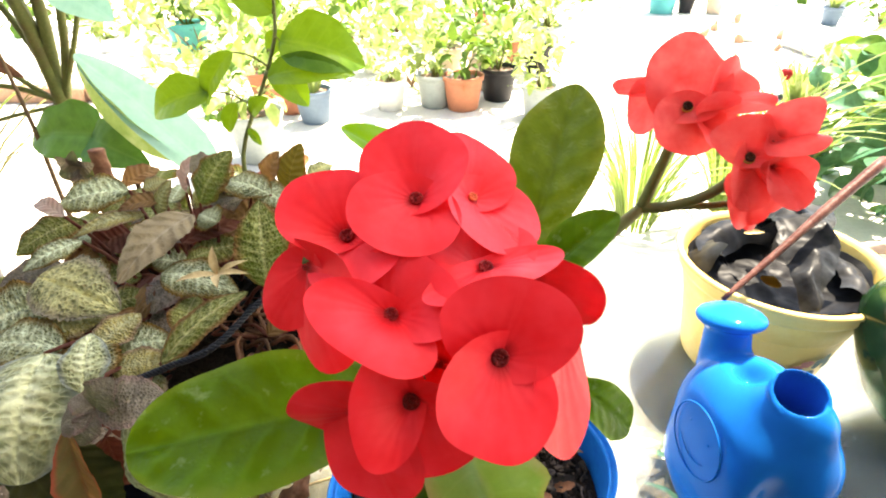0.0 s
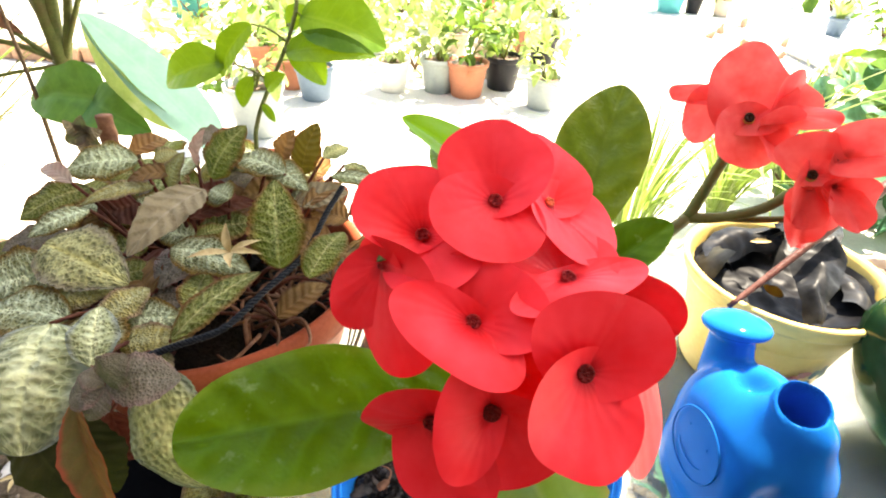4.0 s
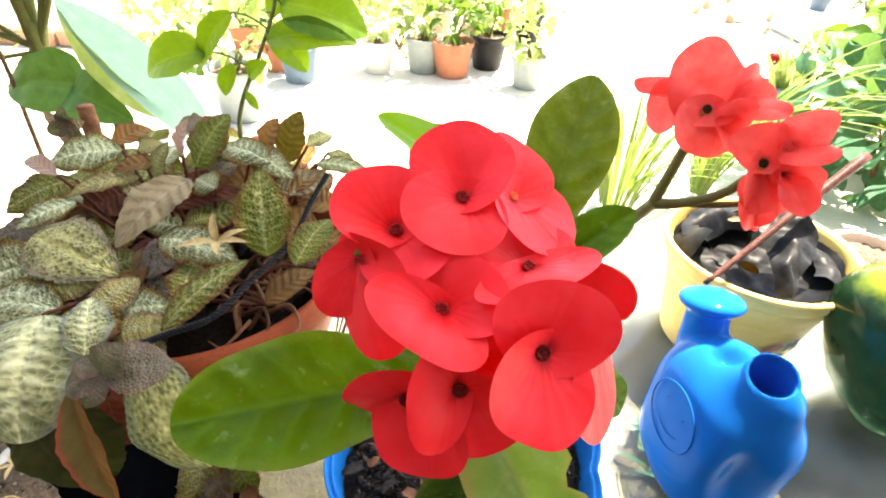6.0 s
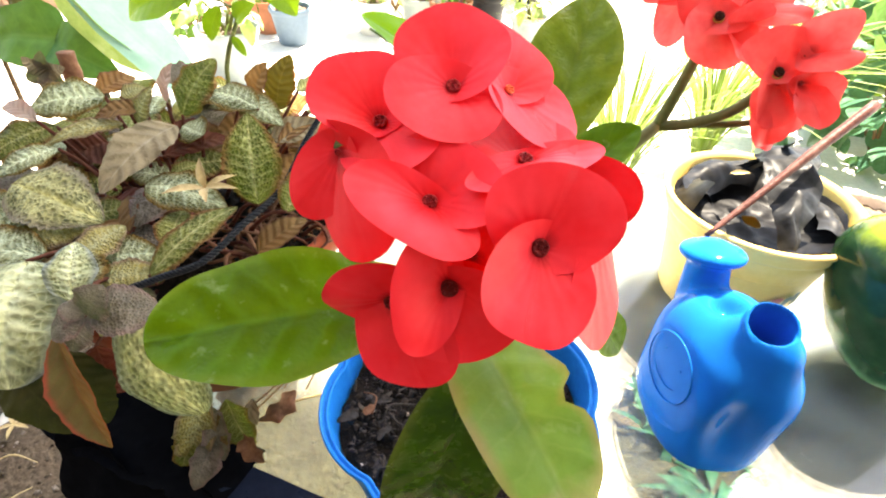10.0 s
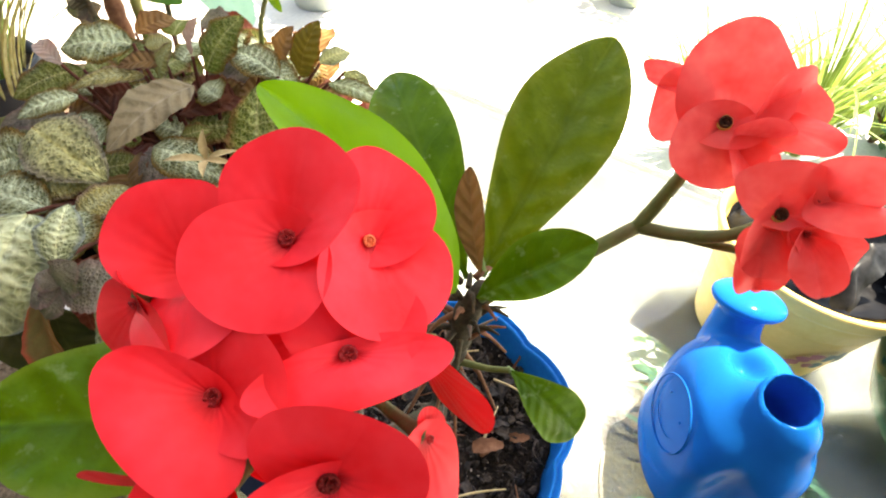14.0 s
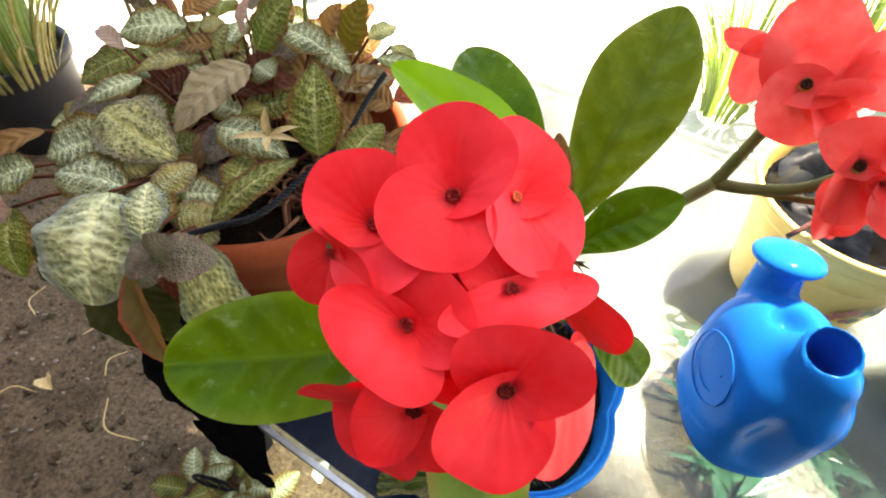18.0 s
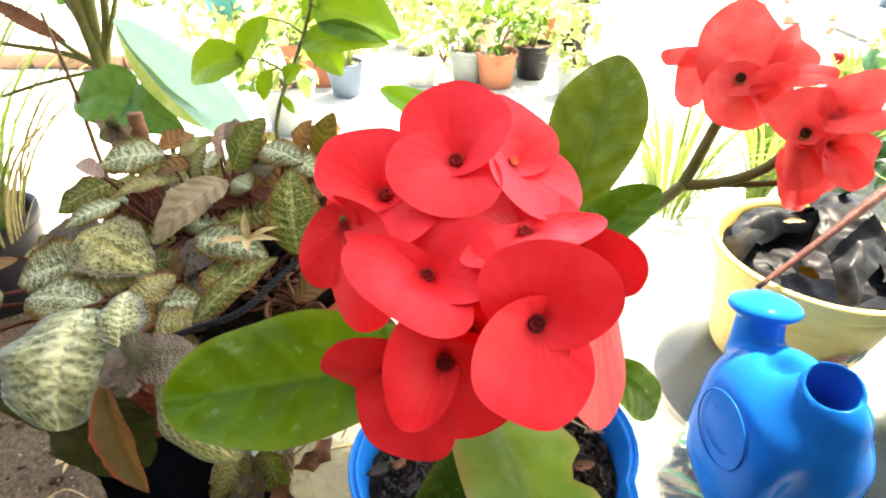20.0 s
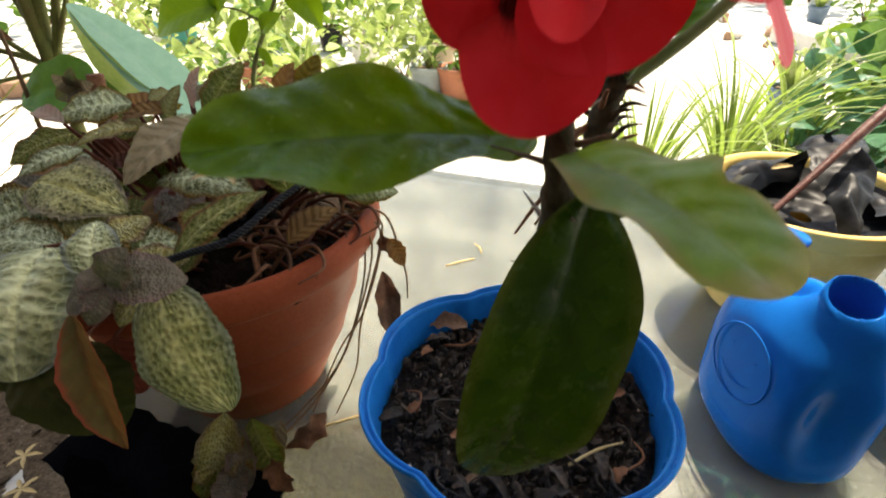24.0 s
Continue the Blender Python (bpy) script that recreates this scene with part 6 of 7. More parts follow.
seedling_leaf((-0.175, 0.600, 0.269), (-0.083, 0.600, 0.243), 0.070, SEEDLING_LEAF)
seedling_leaf((-0.189, 0.580, 0.235), (-0.093, 0.580, 0.239), 0.037, SEEDLING_LEAF)
seedling_leaf((-0.189, 0.600, 0.245), (-0.154, 0.600, 0.196), 0.037, SEEDLING_LEAF)
seedling_leaf((-0.222, 0.580, 0.262), (-0.268, 0.580, 0.205), 0.030, SEEDLING_LEAF)
seedling_leaf((-0.256, 0.578, 0.222), (-0.330, 0.575, 0.196), 0.050, SEEDLING_LEAF)
seedling_leaf((-0.228, 0.575, 0.209), (-0.247, 0.575, 0.173), 0.020, SEEDLING_LEAF)
seedling_leaf((-0.214, 0.575, 0.196), (-0.192, 0.575, 0.214), 0.022, SEEDLING_LEAF)
seedling_leaf((-0.195, 0.610, 0.255), (-0.161, 0.610, 0.273), 0.029, SEEDLING_LEAF)
seedling_leaf((-0.219, 0.570, 0.181), (-0.208, 0.570, 0.160), 0.010, SEEDLING_LEAF)
seedling_leaf((-0.182, 0.620, 0.295), (-0.226, 0.620, 0.345), 0.051, SEEDLING_LEAF)

# ---- plants that stand on the ground beyond the table's end ----
TRUNK = surface("brown_trunk", (0.12, 0.07, 0.035), (0.22, 0.14, 0.08), (0.08, 0.05, 0.03), fine=120, broad=20, rough=0.85, bump=0.6)
vine = thing("heart_leaf_plant", "climbing plant with dark heart-shaped and pale curled leaves", "plant", (-0.70, 0.96, GROUND))
part("stem", tube([(-0.80, 0.94, GROUND), (-0.795, 0.935, -0.25), (-0.79, 0.93, -0.10), (-0.785, 0.935, 0.06), (-0.79, 0.94, 0.20)], [0.006, 0.005, 0.004, 0.003], 8, 6), TRUNK, vine)
part("stem", tube([(-0.60, 0.92, GROUND), (-0.62, 0.92, -0.20), (-0.61, 0.92, 0.0), (-0.60, 0.92, 0.085)], [0.006, 0.005, 0.005], 8, 6), STALK_DARK, vine)
part("tendril", tube([(-0.655, 0.925, 0.005), (-0.625, 0.92, 0.03), (-0.60, 0.92, 0.085), (-0.592, 0.92, 0.10)], [0.004, 0.004, 0.005], 8, 6), STALK_DARK, vine)
part("leaf", leaf((-0.650, 0.925, 0.050), (-0.815, 0.94, 0.040), 0.118, (0.25, -0.75, 0.62), 0.12, 0.10, 0.06, HEART, 20, 10, 0, 2, 0.1), HEART_LEAF, vine, "dark green heart-shaped leaf")
part("leaf", leaf((-0.668, 0.915, 0.045), (-0.560, 0.885, 0.004), 0.090, (0.5, -0.8, 0.3), 0.2, 0.2, 0.02, HEART, 16, 8, 0, 3, 0.1), HEART_LEAF, vine, "folded half of the heart-shaped leaf")
part("blade", leaf((-0.43, 0.88, -0.02), (-0.655, 0.94, 0.190), 0.094, (0.55, -0.55, 0.63), 0.06, 0.12, 0.04, (0.75, 0.6), 22, 10, 0, 4), PALE_BLADE, vine, "pale blue-green leaf seen from its back")
part("blade", leaf((-0.485, 0.880, 0.010), (-0.650, 0.930, 0.182), 0.060, (-0.6, -0.7, 0.2), 0.10, 0.25, 0.06, (0.8, 0.7), 20, 8, 0, 5), LIME_LEAF, vine, "bright green curled leaf edge")
part("leaf", leaf((-0.72, 1.05, 0.30), (-0.64, 1.06, 0.225), 0.09, (0.3, -0.8, 0.5), 0.1, 0.2, 0.05, HEART, 14, 6, 0, 6), PALE_BLADE, vine)

palm = thing("stalky_plant", "potted plant with a fan of tall olive-green leaf stalks", "plant", (-0.93, 1.17, GROUND))
part("base", tube([(-0.89, 1.17, GROUND), (-0.885, 1.165, -0.2), (-0.875, 1.15, 0.03), (-0.87, 1.15, 0.10)], [0.012, 0.012, 0.018, 0.016], 10, 6), STALK, palm)
for k, (tx, ty, tz, r) in enumerate(((-0.881, 1.15, 0.26, 0.011), (-0.94, 1.16, 0.27, 0.007), (-0.777, 1.14, 0.30, 0.008), (-0.84, 1.16, 0.34, 0.012), (-0.71, 1.12, 0.30, 0.005), (-1.06, 1.12, 0.10, 0.006), (-1.10, 1.10, 0.22, 0.005), (-0.90, 1.13, 0.40, 0.013), (-1.15, 1.05, -0.02, 0.004))):
    t = Vector((tx, ty, tz))
    b = Vector((-0.875 + 0.008 * (k % 3 - 1), 1.15, 0.04))
    part("leaf_stalk", tube([b, b.lerp(t, 0.5) + Vector((0.01, 0, 0.01)), t, t + (t - b) * 0.5], [r * 1.2, r, r * 0.8], 8, 5), STALK, palm)
part("dry_leaf", leaf((-0.93, 1.14, 0.10), (-1.07, 1.12, 0.20), 0.035, (0.2, -0.8, 0.5), 0.15, 0.3, 0.1, LANCE, 12, 6, 0, 3), DRY, palm, "dry brown leaf")


def blade_set(owner, centre, count, low, high, width, spread, material, seed, lift=0.5, name="blade", arch=0.25, foot=0.03):
    r = random.Random(seed)
    for k in range(count):
        a = r.random() * 6.283
        size = low + (high - low) * r.random()
        out = spread * (0.25 + 0.75 * r.random())
        b = Vector(centre) + Vector((foot * math.cos(a), foot * math.sin(a), 0))
        t = b + Vector((size * out * math.cos(a), size * out * math.sin(a), size * lift * (1 - 0.6 * out * r.random())))
        n = Vector((-math.cos(a), -math.sin(a), 0.9))
        part(name, leaf(b, t, width * (0.7 + 0.6 * r.random()), n, arch * out, 0.35, 0, (0.45, 0.5), 12, 2, 0, k), material, owner)


def pot_profile(r, h, lip=0.012):
    return [(0.70 * r, 0.0), (0.74 * r, 0.006), (0.92 * r, 0.80 * h), (0.93 * r, 0.86 * h), (r, 0.87 * h), (1.02 * r, 0.99 * h), (r, h), (0.95 * r, h), (0.90 * r, 0.86 * h), (0.88 * r, 0.80 * h)]


def plastic(name, c, rough=0.45):
    return surface(name, c, tuple(min(1, v * 1.12) for v in c), tuple(v * 0.78 for v in c), fine=60, broad=8, rough=rough, bump=0.1)


BLACK_POT, GREY_POT, SLATE_POT = plastic("black_pot", (0.022, 0.022, 0.025)), plastic("grey_pot", (0.30, 0.34, 0.33)), plastic("slate_blue_pot", (0.13, 0.18, 0.24))
CLAY_POT, WHITE_POT, TEAL_POT, BEIGE_POT = plastic("clay_pot", (0.42, 0.17, 0.10), 0.8), plastic("white_pot", (0.68, 0.67, 0.63)), plastic("teal_pot", (0.10, 0.42, 0.42)), plastic("beige_pot", (0.55, 0.44, 0.34), 0.7)
GARDEN_SOIL = surface("garden_soil", (0.10, 0.07, 0.05), (0.22, 0.16, 0.12), (0.07, 0.05, 0.035), fine=80, broad=15, rough=0.95, bump=0.8)

grass = thing("grass_pot", "black pot of stiff olive-green blades beside the leafy plant", "potted plant", (-1.36, 1.06, GROUND))
part("pot", lathe([(r, GROUND + z) for r, z in pot_profile(0.16, 0.27)], (-1.36, 1.06, 0), 40), BLACK_POT, grass)
part("soil", soil_disc((-1.36, 1.06), 0.146, GROUND + 0.235, 0.012, 5.0), SOIL, grass)
blade_set(grass, (-1.34, 1.05, GROUND + 0.24), 60, 0.45, 0.80, 0.018, 0.65, STRIPED, 3, 0.9, foot=0.09)
blade_set(grass, (-1.28, 1.0, GROUND + 0.24), 40, 0.45, 0.80, 0.012, 0.95, EPISCIA["olive"], 5, 0.65, foot=0.10)


def clump(radius, count, size, seed, flat=0.8, low=0.0, broad=0.4, cells=(4, 2)):
    """A loose crown of many small bent leaves with gaps."""
    r = random.Random(seed)
    bm = bmesh.new()
    for k in range(count):
        d = Vector((r.gauss(0, 1), r.gauss(0, 1), r.gauss(0, 1))).normalized()
        c = d * radius * (0.35 + 0.65 * r.random() ** 0.6)
        c *= 1 + 0.35 * noise.noise(d * 2.2 + Vector((seed, 0, 0)))
        c.z = c.z * flat + radius * flat + low
        out = (d + Vector((r.gauss(0, 0.5), r.gauss(0, 0.5), r.gauss(0.2, 0.5)))).normalized()
        s = size * (0.6 + 0.8 * r.random())
        leaf(c, c + out * s, s * (broad + 0.25 * r.random()), (r.gauss(0, 0.6), r.gauss(0, 0.6), 1.0), 0.12, 0.2, 0, (0.85, 0.55) if cells[0] > 4 else OVAL, *cells, 0, k, 0.1, bm)
    return bm


def twigs(owner, foot, radius, height, count, seed, material):
    r = random.Random(seed)
    foot = Vector(foot)
    for k in range(count):
        a = r.random() * 6.283
        t = Vector((radius * 0.6 * math.cos(a), radius * 0.6 * math.sin(a), height * (0.6 + 0.5 * r.random())))
        part("stem", tube([foot, foot + t * 0.5 + Vector((0.01, 0, 0.02)), foot + t], [0.008, 0.005, 0.003], 6, 3), material, owner)


def potted(name_label, pot_material, r, h, crown_material, crown_r, count, size, seed, blades=False):
    """One potted garden plant standing at the origin."""
    p = thing("potted_plant", name_label, "potted plant", (0, 0, 0), "pots of the garden")
    part("pot", lathe(pot_profile(r, h), (0, 0, 0), 28), pot_material, p)
    part("soil", soil_disc((0, 0), 0.9 * r, 0.86 * h, 0.01, seed), GARDEN_SOIL, p)
    if blades:
        blade_set(p, (0, 0, 0.85 * h), 22, crown_r, crown_r * 2.2, 0.035, 0.7, crown_material, seed, 0.8)
    else:
        twigs(p, (0, 0, 0.85 * h), crown_r, 0.5 * crown_r + 0.06, 4, seed, STALK)
        part("crown", clump(crown_r, count, size, seed, 0.9, 0.9 * h + 0.02), crown_material, p)
    return p


kinds = {
    "grey": potted("grey-green plastic pot with a sparse leafy young plant", GREY_POT, 0.115, 0.20, LIME_LEAF, 0.14, 60, 0.075, 1),
    "clay": potted("terracotta pot with a small leafy plant", CLAY_POT, 0.11, 0.18, GARDEN_LEAF, 0.13, 60, 0.07, 2),
    "black": potted("black plastic pot with a sparse plant", BLACK_POT, 0.105, 0.18, LIME_LEAF, 0.13, 45, 0.07, 3),
    "white": potted("white plastic pot with pale leafy plant", WHITE_POT, 0.12, 0.21, LIME_LEAF, 0.15, 80, 0.07, 4),
    "slate": potted("slate-blue pot with strappy bright green leaves", SLATE_POT, 0.10, 0.17, LIME_LEAF, 0.16, 0, 0, 5, True),
    "beige": potted("beige clay pot with a leafy plant", BEIGE_POT, 0.11, 0.18, GARDEN_LEAF, 0.14, 70, 0.07, 6),
    "teal": potted("teal plastic pot with a dark green bush", TEAL_POT, 0.15, 0.24, GARDEN_LEAF, 0.22, 110, 0.10, 7),
}
PLACES = (("black", 1.95, 2.85), ("slate", -0.80, 2.90), ("grey", 0.478, 2.95), ("clay", 0.05, 3.10), ("black", 0.27, 3.28), ("white", -0.61, 4.0), ("black", 0.60, 3.95), ("beige", 0.21, 3.55), ("white", -0.39, 3.12), ("grey", -0.12, 3.16),
          ("clay", -0.98, 3.08), ("grey", -0.94, 2.36), ("clay", 0.43, 4.25), ("beige", -0.05, 3.95), ("grey", 0.75, 4.5), ("clay", -1.25, 3.4), ("slate", -1.35, 4.1), ("white", -0.2, 4.9), ("black", -1.0, 4.7),
          ("teal", 2.35, 6.5), ("black", 2.62, 6.5), ("beige", 2.9, 6.4), ("slate", 3.7, 5.6), ("grey", 4.1, 6.2), ("clay", 0.3, 5.4), ("beige", -1.6, 5.2), ("teal", -2.3, 4.7), ("white", -2.9, 4.5), ("slate", 1.72, 2.62))
rng = random.Random(31)
used = set()
for kind, x, y in PLACES:
    turn = rng.random() * 360
    if kind in used:
        ob = copy_thing(kinds[kind], pose(x, y, GROUND, 0, 0, turn))
    else:
        used.add(kind)
        ob = kinds[kind]
        ob.matrix_basis = pose(x, y, GROUND, 0, 0, turn)
    k = 0.85 + 0.35 * rng.random()
    ob.scale = (k, k, k)


def bush(label, x, y, z, radius, count, size, material, seed, flat=0.8, **near):
    b = thing("bush", label, "shrub", (x, y, z), "garden shrubs")
    twigs(b, (x, y, z), radius, radius * 0.9, 6, seed, TRUNK)
    crown = clump(radius, count, size, seed, flat, **near)
    bmesh.ops.translate(crown, verts=crown.verts, vec=(x, y, z))
    part("crown", crown, material, b)


bush("dense shrub with rounded blue-green leaves", 1.74, 1.84, GROUND, 0.38, 230, 0.12, BLUE_LEAF, 41, broad=0.58, cells=(10, 4))
bush("shrub with rounded bright green leaves", 2.25, 2.45, GROUND, 0.38, 200, 0.12, GARDEN_LEAF, 42, broad=0.58, cells=(10, 4))
bush("shrub with rounded blue-green leaves", 1.34, 1.95, GROUND, 0.14, 22, 0.10, BLUE_LEAF, 46, 0.9, broad=0.58, cells=(10, 4))
bush("low green shrub in the sun", 3.0, 3.2, GROUND, 0.42, 190, 0.12, GARDEN_LEAF, 43, broad=0.5, cells=(6, 2))
bush("leafy green shrub beside the path", 4.0, 4.6, GROUND, 0.55, 160, 0.16, GARDEN_LEAF, 44)
bush("lime green leafy shrub in full sun", -1.7, 4.9, GROUND, 0.55, 170, 0.16, LIME_LEAF, 45)
bush("lime green leafy shrub in full sun", -0.6, 5.6, GROUND, 0.6, 190, 0.15, LIME_LEAF, 47)
bush("green leafy shrub at the garden's end", 0.6, 6.2, GROUND, 0.6, 170, 0.17, GARDEN_LEAF, 48)
bush("green leafy shrub at the garden's end", 1.8, 7.6, GROUND, 0.8, 190, 0.2, GARDEN_LEAF, 49)
bush("lime green leafy shrub in full sun", -3.0, 5.6, GROUND, 0.7, 180, 0.18, LIME_LEAF, 50)
bush("green leafy shrub at the garden's end", 4.6, 7.2, GROUND, 0.9, 200, 0.2, GARDEN_LEAF, 51)
bush("green leafy shrub at the garden's end", -4.6, 6.4, GROUND, 0.9, 200, 0.2, GARDEN_LEAF, 52)

for k, (x, y, r) in enumerate(((-1.5, 3.9, 0.30), (-1.0, 3.55, 0.22), (-0.3, 3.6, 0.24), (0.35, 3.75, 0.22), (-0.75, 4.5, 0.32), (0.1, 4.5, 0.30), (-2.1, 4.4, 0.34), (0.9, 4.9, 0.3), (-1.35, 2.95, 0.18), (-1.75, 3.3, 0.2), (4.2, 5.6, 0.35), (3.6, 4.0, 0.35), (2.5, 2.75, 0.3), (3.4, 3.7, 0.3))):
    bush("lime green garden plant with many small leaves", x, y, GROUND, r, int(260 * r), 0.10, LIME_LEAF if k % 4 and x < 1.5 else GARDEN_LEAF, 80 + k, 0.9)

berry = thing("red_berry", "small round red fruit among the leaves", "fruit", (1.62, 2.62, -0.32))
part("fruit", lathe([(0.004, -0.030), (0.020, -0.024), (0.030, 0.0), (0.022, 0.022), (0.004, 0.030)], (1.62, 2.62, -0.30), 16), EYE_RED, berry)
part("stalk", tube([(1.62, 2.62, -0.275), (1.66, 2.64, -0.24), (1.75, 2.7, -0.30)], [0.004, 0.003], 6, 4), STALK, berry)

spider = thing("spider_plant", "tuft of long narrow green and white striped blades", "plant", (0.66, 1.66, GROUND))
blade_set(spider, (0.66, 1.66, GROUND + 0.01), 90, 0.35, 0.70, 0.012, 0.85, STRIPED, 61, 0.8, arch=0.3, foot=0.06)
spider2 = thing("spider_plant", "tuft of long narrow green and white striped blades", "plant", (1.0, 1.75, GROUND))
blade_set(spider2, (1.0, 1.75, GROUND + 0.02), 80, 0.40, 0.85, 0.013, 0.95, STRIPED, 62, 0.8, arch=0.3)
spider3 = thing("spider_plant", "tuft of long pale striped blades by the shrub", "plant", (1.35, 1.95, GROUND))
blade_set(spider3, (1.35, 1.95, GROUND + 0.02), 30, 0.40, 0.95, 0.018, 0.95, STRIPED, 63, 0.7, arch=0.3)

# ---- brick edging, slabs ----
edging = tagged(part("kerb_bricks", block(-4.2, -1.72, 3.42, 4.4, GROUND, GROUND + 0.085), CONCRETE, None, "", False), "raised bed edged with worn reddish bricks", "kerb", kind="structure")
brick_mesh = mesh_of(block(-0.105, 0.105, -0.05, 0.05, 0.0, 0.10, 0.008), "brick", BRICK, False)
rng = random.Random(77)


def brick(x, y, turn):
    ob = new("brick", brick_mesh)
    ob.parent = edging
    ob.matrix_basis = pose(x, y, GROUND + 0.001, rng.gauss(0, 1), rng.gauss(0, 1), turn + rng.gauss(0, 2.5))


for k in range(11):
    brick(-4.08 + 0.222 * k, 3.36 + 0.008 * rng.gauss(0, 1), 0)
slabs = tagged(part("kerb_slab", block(2.75, 3.05, 3.9, 4.7, GROUND, GROUND + 0.16, 0.02), CONCRETE, None, "", False), "pale concrete edging block beside the path", "kerb", kind="structure")
rocks = random.Random(5)
for k in range(26):
    bm = bmesh.new()
    s = 0.03 + 0.05 * rocks.random()
    x, y = 2.2 + 0.9 * rocks.random() + 0.02 * k, 5.4 - 0.07 * k + 0.5 * rocks.random()
    blob(bm, (x, y, GROUND + 0.4 * s), s, k, 0.7)
    tagged(part("stone", bm, BRICK if k % 3 else CONCRETE, None, "", False), "small worn stone at the path's edge", "stone", "stones along the path")

# ---- on the earth by the table ----
cap = thing("bottle", "small red plastic bottle with a shiny cap lying on the earth", "bottle", (-0.96, 0.31, GROUND + 0.01))
PINK_RED = plastic("red_plastic", (0.62, 0.03, 0.06), 0.3)
FOIL = surface("crinkled_foil", (0.75, 0.70, 0.68), (0.85, 0.55, 0.5), fine=90, rough=0.3, bump=0.8, metallic=0.9)


def laid(profile, at, ahead, seg=24):
    bm = lathe(profile, seg=seg)
    turn = Vector(ahead).normalized().to_track_quat("Z", "Y").to_matrix()
    for q in bm.verts:
        q.co = turn @ q.co + Vector(at)
    return bm


part("body", laid([(0.004, -0.10), (0.024, -0.095), (0.027, -0.05), (0.026, -0.01), (0.022, 0.0)], (-0.955, 0.308, GROUND + 0.038), (0.9, -0.3, 0.1)), PINK_RED, cap)
part("cap", laid([(0.022, 0.0), (0.026, 0.002), (0.027, 0.016), (0.024, 0.020), (0.006, 0.018)], (-0.955, 0.308, GROUND + 0.038), (0.9, -0.3, 0.1)), FOIL, cap, "shiny crinkled cap")
fallen = thing("fallen_leaf", "small curled dry leaf on the bare earth", "leaf", (-0.80, 0.337, GROUND + 0.01))
part("blade", leaf((-0.82, 0.345, GROUND + 0.025), (-0.785, 0.322, GROUND + 0.03), 0.032, (0.1, -0.2, 1), 0.25, 0.7, 0.2, OVAL, 12, 6, 0, 3), STRAW, fallen)
for k, (x, y, a, size) in enumerate(((-0.76, 0.46, 0.3, 0.10), (-0.85, 0.29, 0.5, 0.09), (-0.62, 0.30, 2.6, 0.12), (-0.70, 0.40, 1.4, 0.06), (-0.95, 0.5, 2.0, 0.08))):
    twig = thing("twig", "thin pale bent twig on the bare earth", "twig", (x, y, GROUND + 0.01), "twigs on the earth")
    d = Vector((math.cos(a), math.sin(a), 0)) * size / 2
    n = Vector((-d.y, d.x, 0))
    part("shaft", tube([Vector((x, y, GROUND + 0.030)) - d, Vector((x, y, GROUND + 0.036)) + n * 0.5, Vector((x, y, GROUND + 0.030)) + d], [0.0014, 0.0016, 0.0008], 6, 6), STRAW, twig)
pebbles = bmesh.new()
rng = random.Random(13)
for k in range(420):
    blob(pebbles, (-1.1 + 0.75 * rng.random(), 0.05 + 0.75 * rng.random(), GROUND + 0.020), 0.002 + 0.007 * rng.random() ** 3, k * 0.37, 0.7)
clods = bmesh.new()
rng = random.Random(171)
for k in range(520):
    cx, cy = -1.25 + 0.95 * rng.random(), 0.02 + 0.78 * rng.random()
    size = 0.004 + 0.011 * rng.random() ** 3
    blob(clods, (cx, cy, GROUND + 0.012 + 0.020 * noise.noise(Vector((cx * 5, cy * 5, 0))) + 0.3 * size), size, k, 0.7)
tagged(part("earth_clods", clods, CLOD, None, "", False), "loose dark clods on the bare earth", "soil", kind="stuff")
tagged(part("gravel", pebbles, GRIT, None, "", False), "small pale stones and crumbs scattered on the earth", "gravel", kind="stuff")
for k, (x, y) in enumerate(((-0.36, 0.235), (-0.29, 0.215), (-0.42, 0.21))):
    young = thing("young_episcia", "small young plant with pale-veined green leaves on the ground", "plant", (x, y, GROUND), "young plants under the table's edge")
    for j in range(5):
        a = j * 1.257 + k
        b = Vector((x + 0.012 * math.cos(a), y + 0.012 * math.sin(a), GROUND + 0.04))
        part("leaf", leaf(b, b + Vector((0.06 * math.cos(a), 0.06 * math.sin(a), 0.012)), 0.045, (0, -0.2, 1), 0.12, 0.1, 0.08, OVAL, 16, 6, 0.03, j), EPISCIA["green" if j % 2 else "silver"], young)
    part("stem", tube([(x, y, GROUND - 0.005), (x + 0.004, y, GROUND + 0.02), (x, y, GROUND + 0.042)], [0.003, 0.003], 6, 4), EPISCIA["maroon"], young)
    for j in range(5):
        a = j * 1.257 + k
        part("leaf_stalk", tube([(x, y, GROUND + 0.030), (x + 0.006 * math.cos(a), y + 0.006 * math.sin(a), GROUND + 0.037), (x + 0.014 * math.cos(a), y + 0.014 * math.sin(a), GROUND + 0.0405)], 0.0014, 6, 3), EPISCIA["maroon"], young)

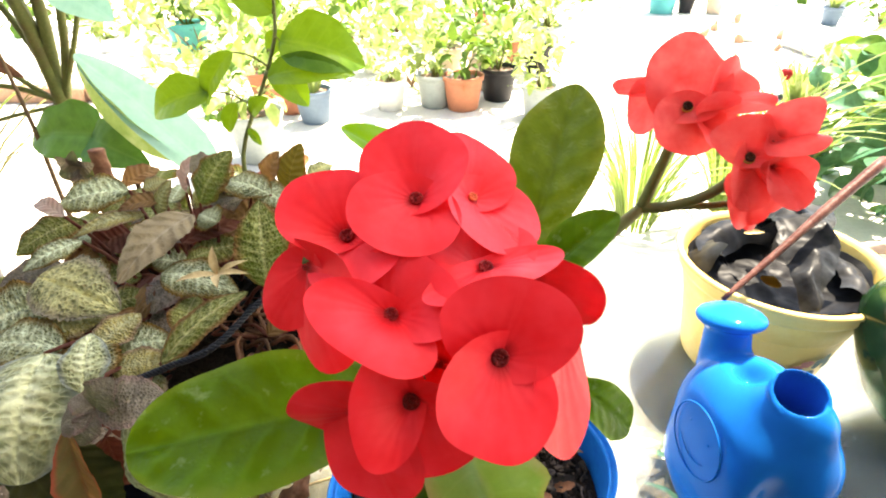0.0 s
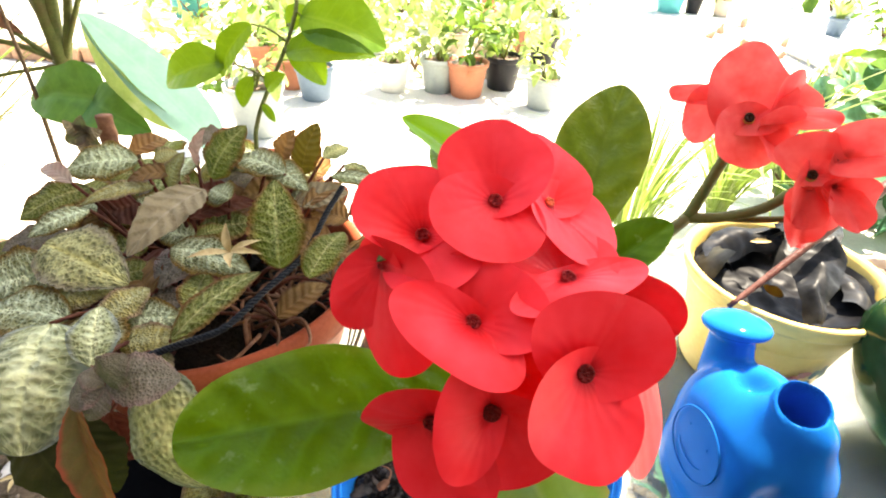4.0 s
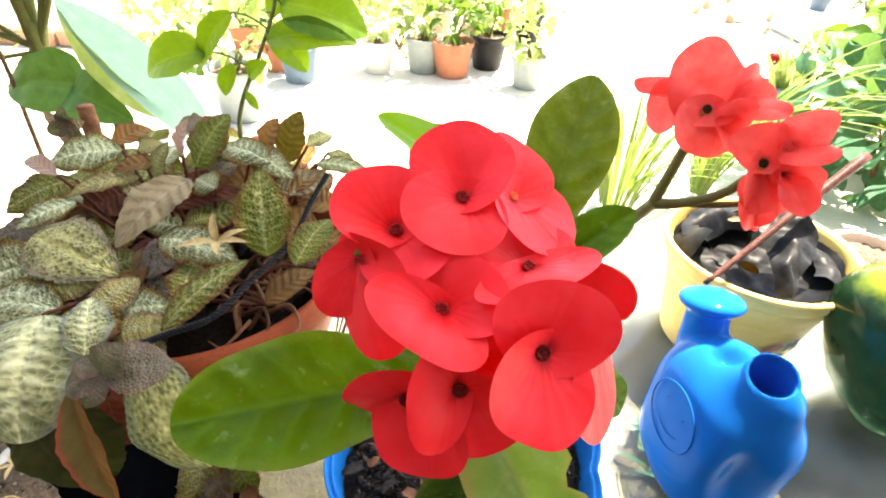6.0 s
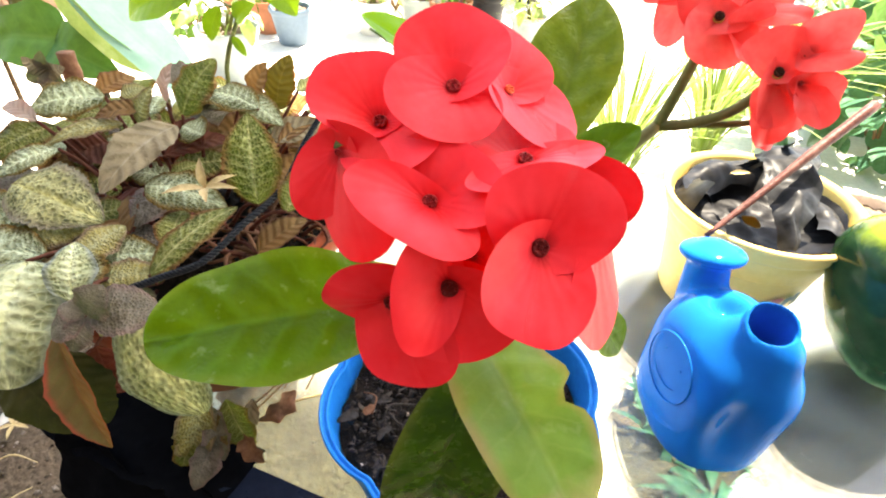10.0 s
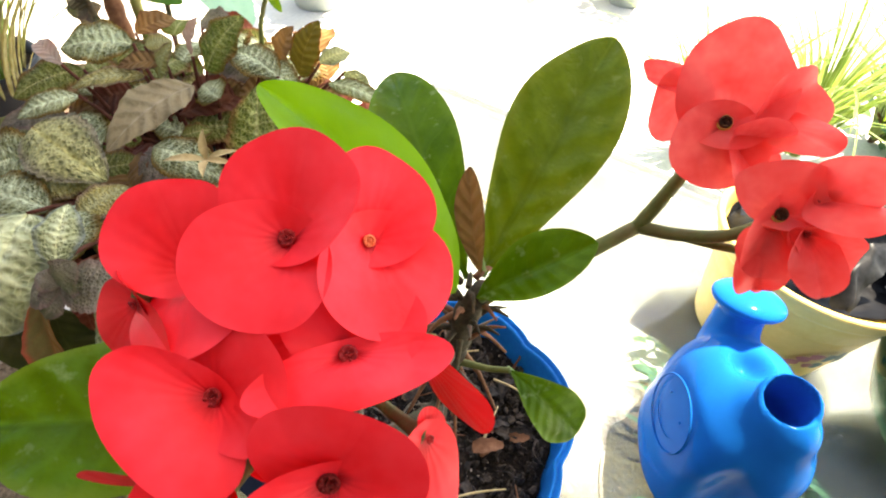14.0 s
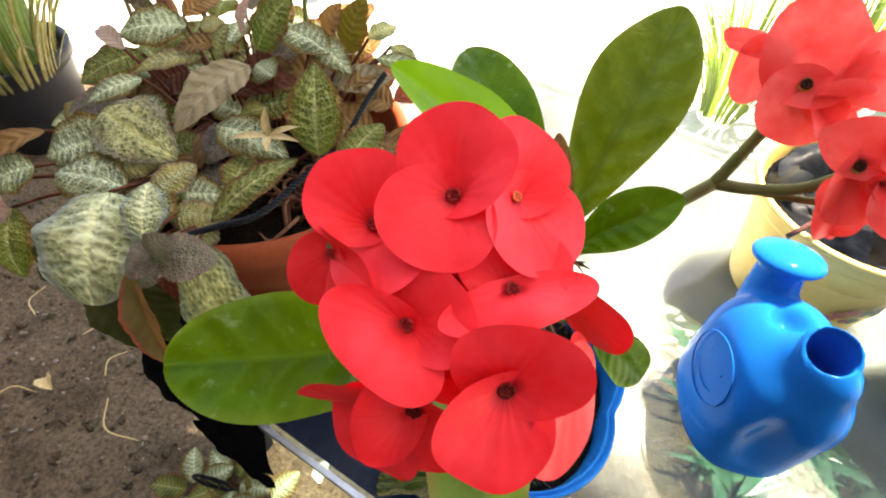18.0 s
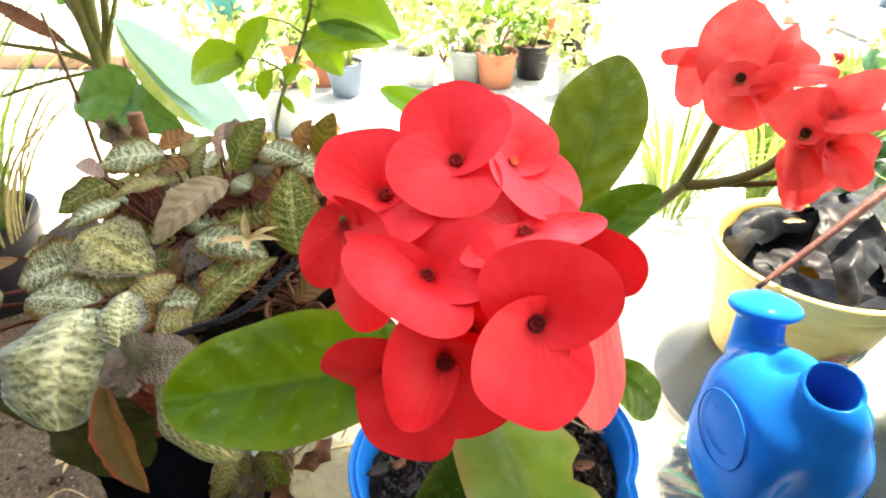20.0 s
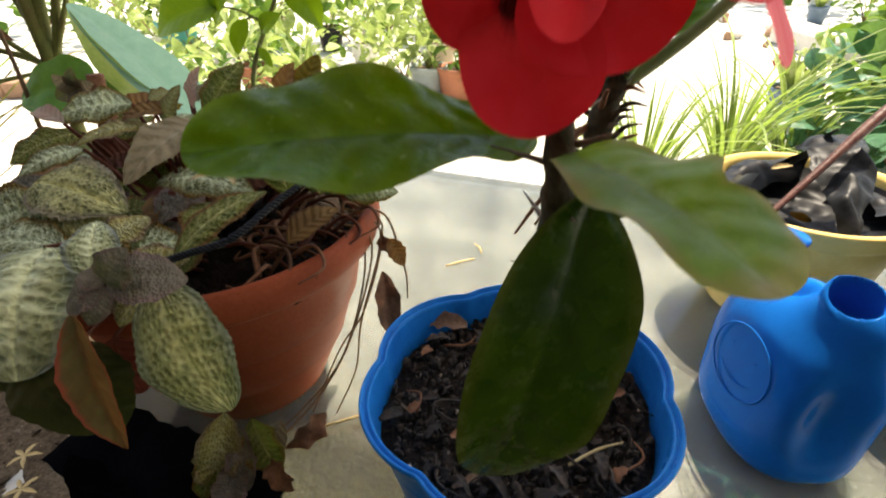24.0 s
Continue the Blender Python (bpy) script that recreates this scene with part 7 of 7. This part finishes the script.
# ---- under the glass: weeds and a pale hose ----
weeds = bmesh.new()
rng = random.Random(71)
for k in range(1100):
    x, y = 0.45 + 0.95 * rng.random(), 0.15 + 0.75 * rng.random()
    b = Vector((x, y, GROUND))
    a = rng.random() * 6.283
    s = 0.05 + 0.12 * rng.random()
    leaf(b, b + Vector((0.6 * s * math.cos(a), 0.6 * s * math.sin(a), 0.5 * s)), 0.010 + 0.02 * rng.random(), (-math.cos(a), -math.sin(a), 0.8), 0.2, 0.2, 0, OVAL, 5, 2, 0, k, 0.2, weeds)
tagged(part("weeds", weeds, BLUE_LEAF), "low green weeds under the glass table", "weeds", kind="stuff")
hose = thing("hose", "pale green garden hose curved on the ground under the table", "hose", (0.73, 0.50, GROUND))
part("tube", tube([(0.50, 0.30, GROUND + 0.02), (0.54, 0.40, GROUND + 0.02), (0.62, 0.475, GROUND + 0.02), (0.74, 0.508, GROUND + 0.02), (0.90, 0.512, GROUND + 0.02), (1.08, 0.47, GROUND + 0.02), (1.25, 0.36, GROUND + 0.02)], 0.019, 14, 10), plastic("pale_hose", (0.52, 0.60, 0.52), 0.4), hose)
dish = thing("clay_dish", "wide clay pot with sandy soil behind the papaya", "flower pot", (1.22, 1.16, GROUND))
part("pot", lathe([(r, GROUND + z) for r, z in pot_profile(0.13, 0.17)], (1.22, 1.16, 0), 36), BEIGE_POT, dish)
part("soil", soil_disc((1.22, 1.16), 0.118, GROUND + 0.14, 0.01, 2.0), GARDEN_SOIL, dish)
# straws and litter seen on and beyond the glass
for k, (x, y, a, size) in enumerate(((0.0, 0.66, 0.4, 0.05), (0.03, 0.70, 1.9, 0.03), (0.12, 0.60, 2.6, 0.025), (-0.12, 0.36, 0.35, 0.12))):
    straw = thing("straw", "thin dry straw on the dusty glass", "straw", (x, y, TOP), "straws on the glass")
    d = Vector((math.cos(a), math.sin(a), 0)) * size / 2
    part("shaft", tube([Vector((x, y, TOP + 0.0014)) - d, Vector((x + 0.003, y, TOP + 0.003)), Vector((x, y, TOP + 0.0014)) + d], [0.0013, 0.0016, 0.0009], 6, 4), STRAW, straw)
